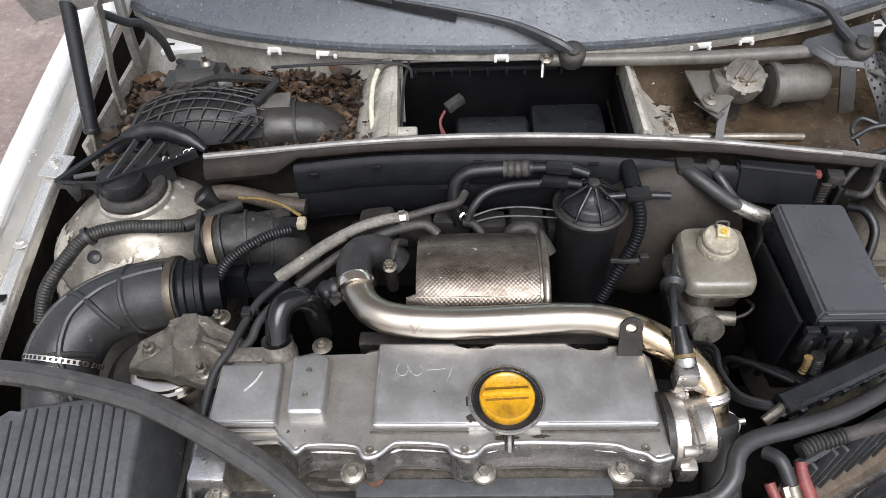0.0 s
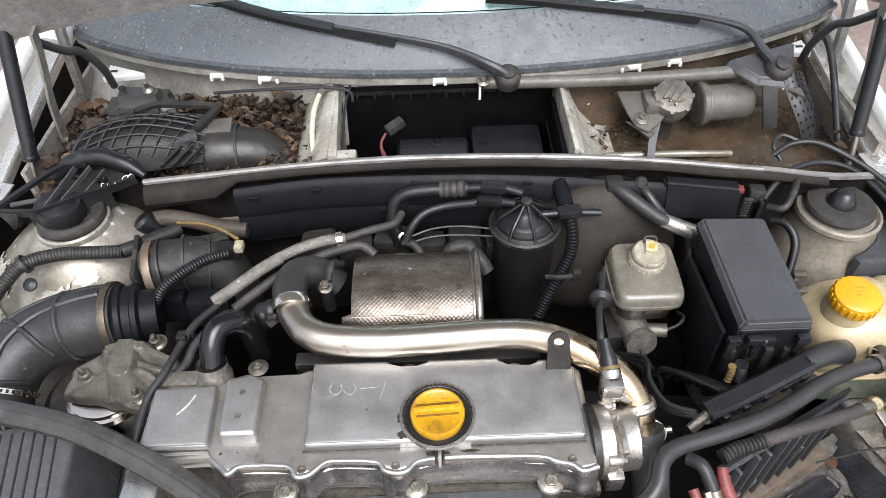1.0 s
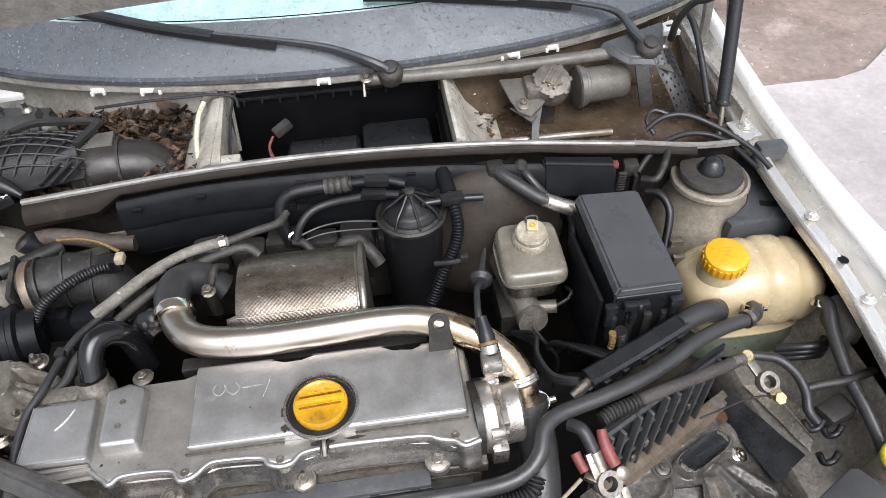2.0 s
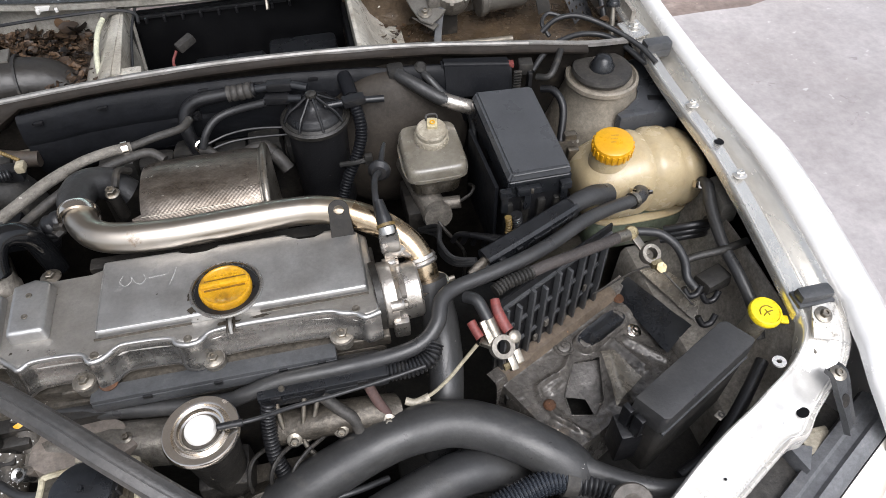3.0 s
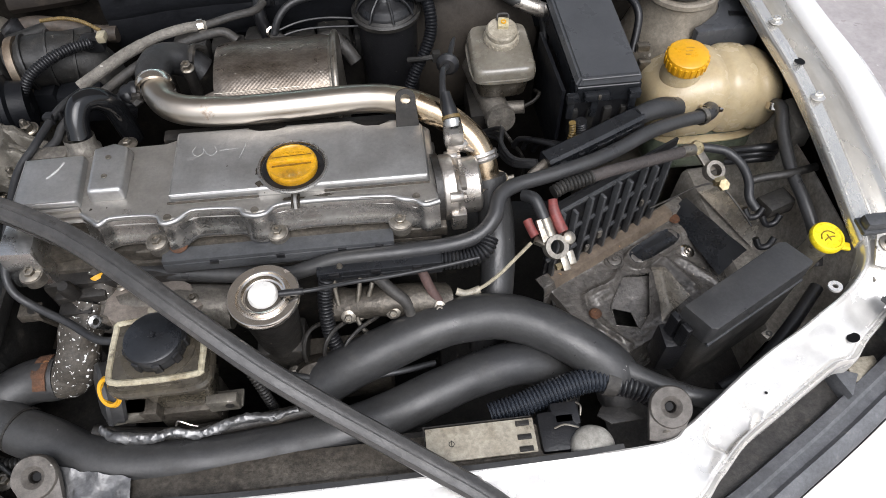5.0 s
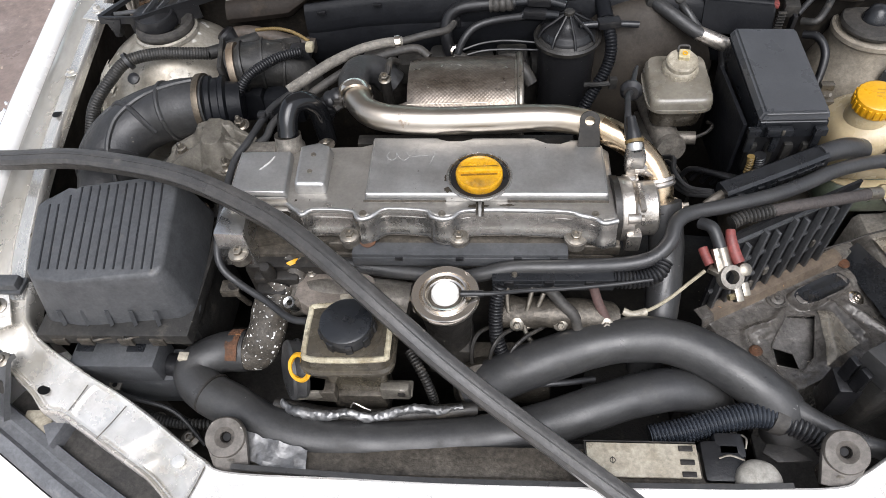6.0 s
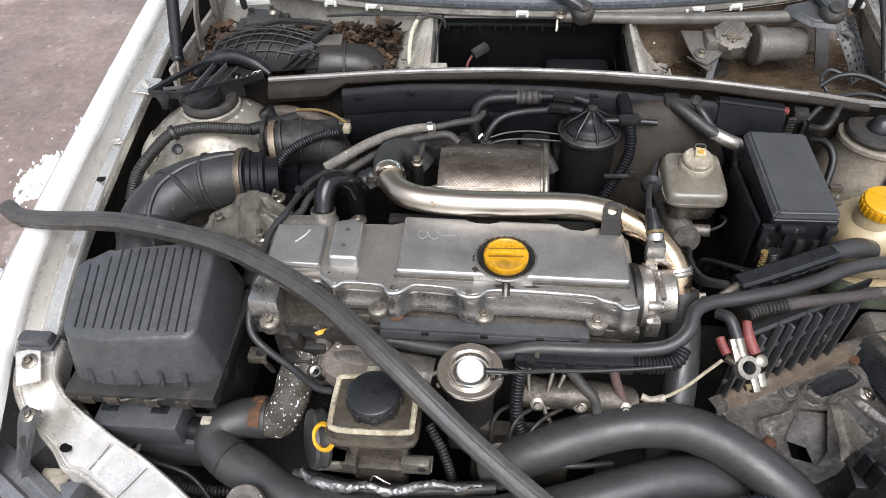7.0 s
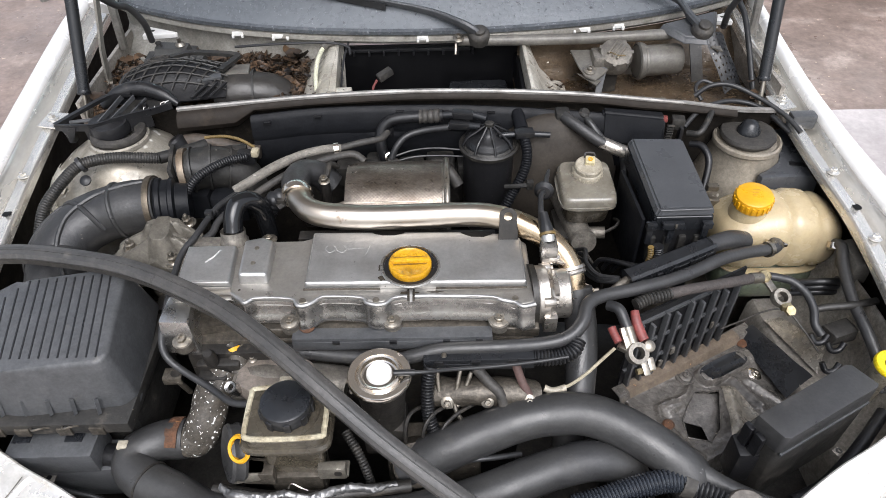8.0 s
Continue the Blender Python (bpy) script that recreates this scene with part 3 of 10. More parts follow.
# Weaker specular; for BAYWALL and VOID it deepens the painted shade.
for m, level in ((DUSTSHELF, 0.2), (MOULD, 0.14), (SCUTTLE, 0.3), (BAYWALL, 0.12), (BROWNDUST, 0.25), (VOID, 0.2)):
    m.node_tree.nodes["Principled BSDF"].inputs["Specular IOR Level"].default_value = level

# ---- ground ----
def ground_sheet():
    bm = bmesh.new()
    bmesh.ops.create_grid(bm, x_segments=60, y_segments=60, size=1.0)
    for v in bm.verts:
        v.co.x, v.co.y = math.copysign(abs(v.co.x) ** 3.2, v.co.x) * 400, math.copysign(abs(v.co.y) ** 3.2, v.co.y) * 400
        v.co.z = noise.noise(v.co * 0.7) * 0.012 if v.co.length < 12 else 0.0
    return bm


solid("ground", ground_sheet(), GROUND, (0, 0, 0), "wet brown-grey muddy asphalt yard with grit", "ground", kind="structure")


def puddle(cx, cy, rx, ry, seed, level=0.016):
    """A shallow sheet of standing water with a wandering edge."""
    bm = bmesh.new()
    rim = []
    for j in range(48):
        a = 2 * math.pi * j / 48
        k = 1 + 0.35 * noise.noise(V((math.cos(a) * 1.5, math.sin(a) * 1.5, seed)))
        rim.append(bm.verts.new((cx + rx * k * math.cos(a), cy + ry * k * math.sin(a), level)))
    bm.faces.new(rim)
    return bm


# Pale patch painted as sky mirrored in standing water.
solid("slush", puddle(2.40, 1.10, 1.38, 1.20, 3.0), SKY_PUDDLE, (2.40, 1.10, 0), "puddle on the asphalt with its pale sky reflection painted in", "slush", kind="structure")


def snow_heap(cx, cy, rx, ry, h, seed):
    """A low lump of old snow with an uneven rim."""
    bm = bmesh.new()
    bmesh.ops.create_grid(bm, x_segments=80, y_segments=80, size=1.0)
    for v in bm.verts:
        d = v.co.xy.length
        n = 0.5 * noise.noise(V((v.co.x * 2.2, v.co.y * 2.2, seed))) + 0.4 * noise.noise(V((v.co.x * 7, v.co.y * 7, seed))) + 0.35 * noise.noise(V((v.co.x * 17, v.co.y * 17, seed)))
        v.co = V((cx + v.co.x * rx, cy + v.co.y * ry, h * (0.56 - d + n)))
    return bm


for i, (x, y, rx, ry) in enumerate(((-1.66, 1.43, 0.19, 0.26), (-1.60, 1.66, 0.15, 0.28), (-1.61, 0.88, 0.10, 0.16), (-1.58, 0.62, 0.10, 0.20))):
    solid("snow_patch", snow_heap(x, y, rx, ry, 0.07, 4.0 + 3 * i), SNOW, (x, y, 0), "patch of old snow on the muddy ground", "snow", group="snow beside the car", kind="stuff")

def parked_vehicle(x, y):
    """The back of a grey estate car that stands across the yard."""
    v = thing("parked_car", (x, y, 0), "grey car parked on the muddy yard, in shade", "car")
    rows = []
    for t in range(9):
        f = t / 8
        k = 1 - 0.10 * (2 * f - 1) ** 4
        rows.append([V((x - 0.85 + 1.7 * f, y + dy + 0.10 * (2 * f - 1) ** 2, z)) for dy, z in ((0.30, 0.24), (0.02, 0.26), (-0.02 * k, 0.34), (0.0, 0.52), (0.05, 0.60), (0.10, 0.95), (0.35, 1.38), (1.2, 1.42), (2.6, 1.38), (3.2, 0.95), (4.1, 0.75), (4.1, 0.24))])
    part("body", skin(rows), PAINT, v, "dull grey bodywork")
    for sx in (-0.74, 0.74):
        for dy in (0.75, 3.3):
            w = part("wheel", lathe([(0.19, -0.09), (0.28, -0.095), (0.30, -0.07), (0.30, 0.07), (0.28, 0.095), (0.19, 0.09)], 32, aim((x + sx, y + dy, 0.30), (1, 0, 0))), RUBBER, v, "black tyre")
            part("rim", lathe([(0, -0.05), (0.19, -0.06), (0.19, 0.06), (0, 0.05)], 24, aim((x + sx, y + dy, 0.30), (1, 0, 0))), STEEL, w)
    part("underside", box((x, y + 2.0, 0.23), (1.5, 3.9, 0.06), 0.02), DARK, v)


parked_vehicle(2.55, 2.98)

# ---- the car's shell ----
car = thing("car_shell", (0, 0.4, 0.0), "silver saloon car body with its bonnet raised, dirty inside", "car")

# (y, x, z) of the inner edge of each wing's flange, rear to front
EDGES = {1: ((1.25, 0.628, 0.905), (1.0, 0.620, 0.886), (0.75, 0.614, 0.857), (0.6, 0.616, 0.842), (0.5, 0.625, 0.828), (0.43, 0.634, 0.817), (0.35, 0.638, 0.803), (0.25, 0.641, 0.780), (0.17, 0.648, 0.752)),
         -1: ((1.25, 0.715, 0.905), (1.0, 0.710, 0.886), (0.75, 0.700, 0.857), (0.6, 0.690, 0.842), (0.45, 0.683, 0.820), (0.35, 0.677, 0.803), (0.25, 0.668, 0.780), (0.17, 0.658, 0.752))}
# how wide the flange and the visible top of the wing are along the car, (y, share)
FLANGE_WIDE = {1: ((0.17, 1.0), (0.35, 0.95), (0.5, 0.86), (0.75, 0.76), (1.25, 0.70)), -1: ((0.17, 1.0), (0.35, 0.92), (0.6, 0.86), (1.25, 0.80))}
WING_WIDE = {1: ((0.17, 0.95), (0.30, 0.92), (0.42, 0.90), (0.6, 0.66), (0.9, 0.48), (1.25, 0.45)), -1: ((0.17, 0.92), (0.35, 0.80), (0.6, 0.72), (1.25, 0.66))}


def share(rows, y):
    if y <= rows[0][0]:
        return rows[0][1]
    for (y0, k0), (y1, k1) in zip(rows, rows[1:]):
        if y <= y1:
            return k0 + (k1 - k0) * (y - y0) / (y1 - y0)
    return rows[-1][1]


WING = ((0.0660, -0.007), (0.0670, 0.002), (0.070, 0.008), (0.077, 0.0125), (0.086, 0.014), (0.105, 0.012), (0.128, -0.004), (0.148, -0.040), (0.160, -0.10), (0.166, -0.22), (0.162, -0.50))
FLANGE = ((0.0, -0.016), (-0.001, -0.004), (0.0005, 0.0006), (0.0025, 0.0026), (0.0050, 0.0018), (0.0075, 0.0002), (0.023, 0.0004), (0.028, -0.003), (0.033, -0.0105), (0.039, -0.0190), (0.0445, -0.0215), (0.0495, -0.0170), (0.0535, -0.0070), (0.0570, 0.0005), (0.0600, 0.0030), (0.0625, 0.0010), (0.0638, -0.008), (0.060, -0.026))


def along_edge(profile, sign):
    rings = []
    for p in smooth([V((x, y, z)) for y, x, z in EDGES[sign]], 6):
        kf, kw = share(FLANGE_WIDE[sign], p.y), share(WING_WIDE[sign], p.y)
        rings.append([V((sign * (p.x + min(dx, 0.066) * kf + max(dx - 0.066, 0.0) * kw), p.y, p.z + dz)) for dx, dz in profile])
    return rings


def wing(sign):
    rings = along_edge(WING, sign)
    # the wing runs on beyond the flange to a point beside the headlight
    for y, x, z, k in ((0.105, 0.694, 0.757, 0.94), (0.068, 0.692, 0.738, 0.80), (0.030, 0.704, 0.702, 0.45), (0.012, 0.712, 0.680, 0.15)):
        rings.append([V((sign * (x + (a - 0.066) * k), y, z + b)) for a, b in WING])
    return skin(rings, caps=False, closed=False)


def thick(bm, t):
    bmesh.ops.recalc_face_normals(bm, faces=bm.faces[:])
    bmesh.ops.solidify(bm, geom=bm.faces[:], thickness=t)
    return bm


def inner_wing(sign):
    """Dirty sheet wall below the flange."""
    rings = []
    for p in smooth([V((sign * (x + 0.004), y, z)) for y, x, z in EDGES[sign]], 4):
        s = sign
        wide = 0.050 if s > 0 else 0.012
        rings.append([p + V((0, 0, -0.010)), p + V((s * 0.004, 0, -0.025)), p + V((s * wide, 0, -0.05)), p + V((s * wide, 0, -0.2)), p + V((s * (wide - 0.03), 0, -0.32)), V((p.x - s * 0.04, p.y, 0.30))])
    return thick(skin(rings, caps=False, closed=False), 0.002)


def edge_at(y, sign):
    rows = EDGES[sign]
    for a, b in zip(rows, rows[1:]):
        if b[0] <= y <= a[0]:
            f = (y - a[0]) / (b[0] - a[0])
            return a[1] + (b[1] - a[1]) * f, a[2] + (b[2] - a[2]) * f
    return rows[-1][1:]


for s in (-1, 1):
    w = part("wing", thick(wing(s), 0.0015), PAINT, car, "silver painted front wing")
    fl = part("wing_flange", skin(along_edge(FLANGE, s), caps=True), FLANGE_PAINT, car, "silver flange with bolts and holes")
    # Dirty wall with the bay's shade put into its colour.
    part("inner_wing", inner_wing(s), BAYWALL, car, "dirty inner wing, colour darkened for shade")
    inset = 0.020 if s > 0 else 0.014
    for y in (0.547,) if s < 0 else (0.509, 0.372):
        x, z = edge_at(y, s)
        part("bolt", hexhead(aim((s * (x + inset), y, z + 0.0012), (0, 0.08, 1)), 0.0055, 0.005, 0.0098), FLANGE_PAINT, fl, "painted flange bolt")
    y = 0.464 if s < 0 else 0.434
    x, z = edge_at(y, s)
    part("hole", lathe([(0, 0), (0.0065, 0), (0.0065, 0.0006), (0, 0.0006)], 20, aim((s * (x + inset), y, z + 0.0012), (0, 0.1, 1)) @ Matrix.Diagonal((1, 1.3, 1, 1))), VOID, fl, "oval hole")
    # rear buffer and its corner plate
    y = 0.640
    x, z = edge_at(y, s)
    if s > 0:
        part("rear_buffer", join(box((s * (x + 0.024), y, z + 0.007), (0.044, 0.022, 0.016), 0.004), box((s * (x + 0.020), y - 0.006, z - 0.004), (0.048, 0.012, 0.014), 0.003)), GREYBLACK, fl, "grey rubber bonnet buffer")
    y = 0.690
    x, z = edge_at(y, s)
    cp = part("corner_plate", rough_up(prism([(s * (x - 0.012), y - 0.030), (s * (x - 0.016), y + 0.020), (s * (x + 0.022), y + 0.026), (s * (x + 0.026), y - 0.020)][::s], z + 0.001, z + 0.004, 0.001), 0.0008, 60), FLANGE_PAINT, fl, "worn silver corner plate")
    part("bolt", hexhead(aim((s * (x + 0.008), y + 0.004, z + 0.0042), (0, 0.05, 1)), 0.0065, 0.005, 0.0105), FLANGE_PAINT, cp)

# front cross panel: (inner x, y, z), (outer x, y, z) from the wing to the middle
SLAM = (((0.655, 0.196, 0.758), (0.712, 0.172, 0.755)), ((0.648, 0.152, 0.745), (0.704, 0.128, 0.742)), ((0.628, 0.126, 0.735), (0.682, 0.096, 0.728)), ((0.604, 0.109, 0.727), (0.652, 0.074, 0.717)),
        ((0.577, 0.095, 0.720), (0.626, 0.054, 0.709)), ((0.555, 0.083, 0.716), (0.604, 0.033, 0.703)), ((0.535, 0.073, 0.713), (0.583, 0.030, 0.702)), ((0.500, 0.056, 0.710), (0.548, 0.012, 0.700)),
        ((0.455, 0.030, 0.706), (0.490, -0.020, 0.697)), ((0.410, 0.001, 0.703), (0.442, -0.047, 0.694)), ((0.375, -0.020, 0.700), (0.402, -0.080, 0.691)), ((0.340, -0.034, 0.699), (0.352, -0.115, 0.687)),
        ((0.20, -0.037, 0.700), (0.20, -0.145, 0.685)), ((0, -0.038, 0.700), (0, -0.155, 0.685)))


def press(x, y, cx, cy, hx, hy, turn, soft):
    """How deep a point lies in a slanting rounded pressing: 0 outside, 1 in its middle."""
    c, n = math.cos(turn), math.sin(turn)
    u, v = ((x - cx) * c + (y - cy) * n) / hx, (-(x - cx) * n + (y - cy) * c) / hy
    d = (abs(u) ** 4 + abs(v) ** 4) ** 0.25
    f = min(1.0, max(0.0, (1 + soft - d) / (2 * soft)))
    return f * f * (3 - 2 * f)


def slam_relief(x, y):
    """Pressings of the panel: a pocket on one side, dents and a lowered lap on the other, a long shallow step in the middle."""
    z = -0.017 * press(x, y, 0.432, -0.024, 0.025, 0.032, -0.62, 0.22)
    z -= 0.0050 * press(x, y, 0.392, -0.054, 0.010, 0.022, -0.62, 0.6)
    z -= 0.0026 * press(x, y, -0.530, 0.036, 0.026, 0.024, -0.55, 0.10)
    z -= 0.0070 * press(x, y, -0.425, -0.042, 0.014, 0.030, 0.75, 0.6)
    z -= 0.0035 * press(x, y, -0.455, -0.012, 0.020, 0.010, 0.5, 0.8)
    z -= 0.0060 * press(x, y, 0.0, -0.102, 0.30, 0.018, 0.0, 0.2)
    z += 0.0018 * press(x, y, 0.560, 0.048, 0.014, 0.03, -0.5, 0.4)
    for side in (-1, 1):
        z -= 0.0065 * press(x, y, side * 0.640, 0.096, 0.020, 0.026, side * -0.7, 0.8)
    return z + 0.0007 * noise.noise(V((x * 28, y * 28, 3.0))) + 0.0004 * noise.noise(V((x * 70, y * 70, 5.0)))


def slam_panel(x0, x1):
    """The stretch of the panel between x0 and x1."""
    full = list(SLAM) + [tuple((-p[0], p[1], p[2]) for p in st) for st in SLAM[-2::-1]]
    ins = smooth([st[0] for st in full], 16)
    out = smooth([st[1] for st in full], 16)
    across = [(0.0, -0.034), (0.0, -0.020), (0.0, -0.008), (0.012, -0.002), (0.03, 0.0018), (0.06, 0.0034), (0.095, 0.0026), (0.12, 0.0008)]
    across += [(0.12 + 0.68 * i / 30, 0.0) for i in range(1, 31)] + [(0.83, -0.001), (0.86, -0.0035), (0.89, -0.0035), (0.915, 0.0), (0.945, 0.0030), (0.975, 0.0014), (1.0, -0.006), (1.0, -0.030)]
    rings = []
    for a, b in zip(ins, out):
        if not x0 <= a.x <= x1:
            continue
        d = b - a
        rings.append([a + d * f + V((0, 0, h + (slam_relief(a.x + d.x * f, a.y + d.y * f) if 0.1 < f < 0.84 else 0))) for f, h in across])
    return thick(skin(rings, caps=False, closed=False), 0.0015)


slam = part("front_cross_panel", slam_panel(-0.372, 0.70), SLAMP, car, "silver painted front cross panel")
part("cross_panel_end", slam_panel(-0.70, -0.3665), SLAMP_WORN, car, "dented stained end of the cross panel")
for s in (-1, 1):
    part("hole", lathe([(0, 0), (0.0085, 0), (0.0085, 0.0006), (0, 0.0006)], 24, aim((s * 0.606, 0.0585, 0.7125), (0.15 * -s, 0.25, 1)) @ Matrix.Diagonal((1, 0.8, 1, 1))), VOID, slam, "round hole")
part("pressed_boss", rough_up(lathe([(0.026, -0.024), (0.0255, -0.008), (0.0240, -0.002), (0.0200, 0.0015), (0.013, 0.0035), (0, 0.0042)], 40, Matrix.Translation((0.268, -0.029, 0.6965)) @ Matrix.Rotation(0.14, 4, "X") @ Matrix.Diagonal((1, 0.95, 1, 1))), 0.0010, 50), SCUTTLE, slam, "dull domed boss pressed into the panel")
part("bolt", lathe([(0, 0), (0.008, 0), (0.008, 0.002), (0.004, 0.003), (0, 0.003)], 20, Matrix.Translation((-0.405, -0.026, 0.7010))), SILVER, slam)
for a, b in (((-0.549, 0.066, 0.7135), (-0.566, 0.034, 0.7060)), ((-0.490, 0.040, 0.7095), (-0.518, 0.000, 0.7020)), ((-0.371, -0.030, 0.7005), (-0.390, -0.082, 0.6935))):
    part("sheet_seam", tube([a, V(a).lerp(V(b), 0.5) + V((0.001, 0, 0.0003)), b], 0.0007, 6, 3), GRIME_SHADE, slam, "dark seam between overlapping sheets")
for x, y, z in ((0.548, 0.045, 0.7065), (0.480, 0.006, 0.7025)):
    part("pin_hole", lathe([(0, 0), (0.0018, 0), (0.0018, 0.0005), (0, 0.0005)], 12, Matrix.Translation((x, y, z + 0.0006))), VOID, slam)
part("ear", join(lathe([(0.0035, -0.002), (0.0085, -0.002), (0.0085, 0.001), (0.0035, 0.001), (0.0035, -0.002)], 20, aim((0.606, 0.123, 0.727), (-0.1, 0.1, 1)))), SLAMP, slam, "small ear with a hole")

# lamp gap trim, headlights and bumper
def loft_box0(c, s):
    return box(c, s, 0.004)


for s in (-1, 1):
    hl = [(0.742, 0.064, 0.668), (0.712, 0.046, 0.660), (0.655, 0.012, 0.645), (0.588, -0.028, 0.632), (0.515, -0.068, 0.626), (0.446, -0.105, 0.622), (0.36, -0.145, 0.618)]
    part("lamp_seal", sweep([(-0.028 * s, -0.014), (-0.026 * s, 0.0), (-0.014 * s, 0.004), (-0.010 * s, 0.001), (0.001 * s, 0.003), (0.005 * s, 0.009), (0.013 * s, 0.008), (0.022 * s, 0.001), (0.026 * s, -0.008), (0.024 * s, -0.016)], [(s * x, y, z) for x, y, z in hl], 5), LAMPSEAL, car, "grey rubber strip over the headlight")
    rings = []
    for i, p in enumerate(smooth([V(q) for q in hl], 5)):
        o = V((0.52, -0.854, 0))
        w = 0.018 + 0.046 * min(1.0, i / 12)
        rings.append([V((s * c.x, c.y, c.z)) for c in (p + o * 0.020 + V((0, 0, -0.016)), p + o * 0.025 + V((0, 0, -0.006)), p + o * (0.027 + w * 0.35) + V((0, 0, -0.012 - 0.25 * w)), p + o * (0.027 + w * 0.7) + V((0, 0, -0.020 - 0.7 * w)), p + o * (0.027 + w * 0.93) + V((0, 0, -0.030 - 0.95 * w)), p + o * (0.030 + w) + V((0, 0, -0.040 - 1.15 * w)),
                                                       p + o * (0.036 + w) + V((0, 0, -0.14)), p + o * 0.02 + V((0, 0, -0.15)))])
    part("headlight", skin(rings), LENS, car, "yellowed clear headlight")
    # Near-black tube stands in for the shaded gap.
    part("lens_gap", tube([(s * (x + 0.0115), y - 0.019, z - 0.004) for x, y, z in hl], 0.0030, 8, 5), VOID, car, "dark gap along the headlight")
    part("lamp_well", sweep([(-0.05, -0.02), (-0.05, 0.012), (0.05, 0.012), (0.05, -0.02)], [(s * 0.70, 0.085, 0.622), (s * 0.61, 0.035, 0.614), (s * 0.50, -0.030, 0.606), (s * 0.40, -0.085, 0.60)], 3), RUBBER_DUST, car, "dusty well between panel and headlight")
    part("lamp_gusset", prism([(s * 0.600, 0.050), (s * 0.632, 0.036), (s * 0.612, 0.008)] if s > 0 else [(-0.600, 0.050), (-0.612, 0.008), (-0.632, 0.036)], 0.61, 0.652, 0.001), LAMPSEAL, car, "grey triangular gusset")
    part("lamp_adjuster", rough_up(loft_box0((s * 0.650, 0.045, 0.628), (0.042, 0.034, 0.03)), 0.002, 60), IVORY, car, "stained ivory lamp adjuster")
    br = part("lamp_bracket", sweep([(-0.011, -0.004), (-0.011, 0.004), (-0.008, 0.001), (0.008, 0.001), (0.011, 0.004), (0.011, -0.004)], [(s * 0.652, 0.094, 0.744), (s * 0.655, 0.082, 0.744), (s * 0.662, 0.062, 0.716), (s * 0.678, 0.040, 0.672)], 4), GREYBLACK, car, "black headlight bracket")
    part("bolt", hexhead(aim((s * 0.654, 0.084, 0.7455), (0, -0.2, 1)), 0.0055, 0.004, 0.010), STEEL, br)
    part("slot", lathe([(0, 0), (0.006, 0), (0.006, 0.001), (0, 0.001)], 18, aim((s * 0.6625, 0.0605, 0.7160), (0.1 * s, -0.8, 0.55)) @ Matrix.Diagonal((1, 1.6, 1, 1))), DARK, br, "oval hole")
    bx, by, bz = (0.670, 0.182, 0.774) if s > 0 else (0.680, 0.182, 0.776)
    part("buffer", join(box((s * bx, by, bz), (0.046, 0.020, 0.016), 0.006), box((s * bx, by, bz - 0.008), (0.05, 0.026, 0.006), 0.002)), GREYBLACK, car, "grey rubber bonnet buffer")
    px0, py0 = (0.672, 0.150) if s > 0 else (0.682, 0.148)
    pl = part("wing_bracket", rough_up(box((s * px0, py0, 0.7585), (0.032, 0.050, 0.004), 0.0015, Matrix.Rotation(-s * 0.35, 4, "Z") @ Matrix.Rotation(0.30, 4, "X")), 0.0022, 60), CORRODED, car, "corroded silver bracket plate")
    part("bolt", hexhead(aim((s * px0, py0 + 0.006, 0.7625), (0, -0.27, 1)), 0.006, 0.006, 0.011), STEEL, pl)


def bumper():
    rings = []
    half = [(0.852, 0.16), (0.846, 0.08), (0.828, 0.025), (0.788, -0.03), (0.735, -0.09), (0.68, -0.15), (0.58, -0.215), (0.42, -0.275), (0.2, -0.315), (0.0, -0.325)]
    for p in smooth([V((x, y, 0)) for x, y in half] + [V((-x, y, 0)) for x, y in half[-2::-1]], 4):
        k = V((p.x, p.y - 0.4, 0)).normalized()
        rings.append([p + k * d + V((0, 0, z)) for d, z in ((-0.16, 0.560), (-0.05, 0.556), (-0.012, 0.540), (0.0, 0.510), (0.006, 0.42), (-0.02, 0.25))])
    return thick(skin(rings, caps=False, closed=False), 0.003)


part("bumper", bumper(), PAINT, car, "silver painted bumper")
# Added dark sheets close the corner gaps where lit ground would show.
for s in (-1, 1):
    part("gap_fill_sheet", box((s * 0.52, 0.06, 0.50), (0.36, 0.44, 0.008), 0.002), RUBBER_DUST, car, "dark sheet added to fill the gap under the bay corner")
part("bay_floor", box((0, 0.35, 0.27), (1.24, 1.0, 0.02), 0.004), DARK, car, "dark undertray below the engine")

# bulkhead between engine and scuttle, with a sealing lip along its top
LIP = ((-0.655, 0.650, 0.862), (-0.56, 0.668, 0.872), (-0.465, 0.674, 0.881), (-0.20, 0.686, 0.894), (0.0, 0.682, 0.900), (0.22, 0.672, 0.895), (0.425, 0.652, 0.882), (0.52, 0.645, 0.871), (0.595, 0.652, 0.862))
# Besides dirt, the near-black colour carries the shade under the raised bonnet.
part("bulkhead", thick(skin([[p, p + V((0, 0.004, -0.05)), p + V((0, 0.0, -0.16)), V((p.x, p.y - 0.02, 0.30))] for p in (V(q) + V((0, 0.006, -0.004)) for q in smooth(LIP, 5))], caps=False, closed=False), 0.003), BAYWALL, car, "dirty bulkhead, colour darkened for shade")
part("bulkhead_lip", sweep([(-0.0040, -0.0060), (-0.0044, 0.0004), (-0.0025, 0.0026), (0.0025, 0.0024), (0.0050, 0.0004), (0.0048, -0.0060)], LIP[2:7], 6), LIPM, car, "thin pale metal lip")
part("bulkhead_lip", sweep([(-0.0034, -0.005), (-0.0034, 0.001), (0.0034, 0.0022), (0.0044, -0.005)], LIP[6:], 6), LIPM, car, "thin pale metal lip")
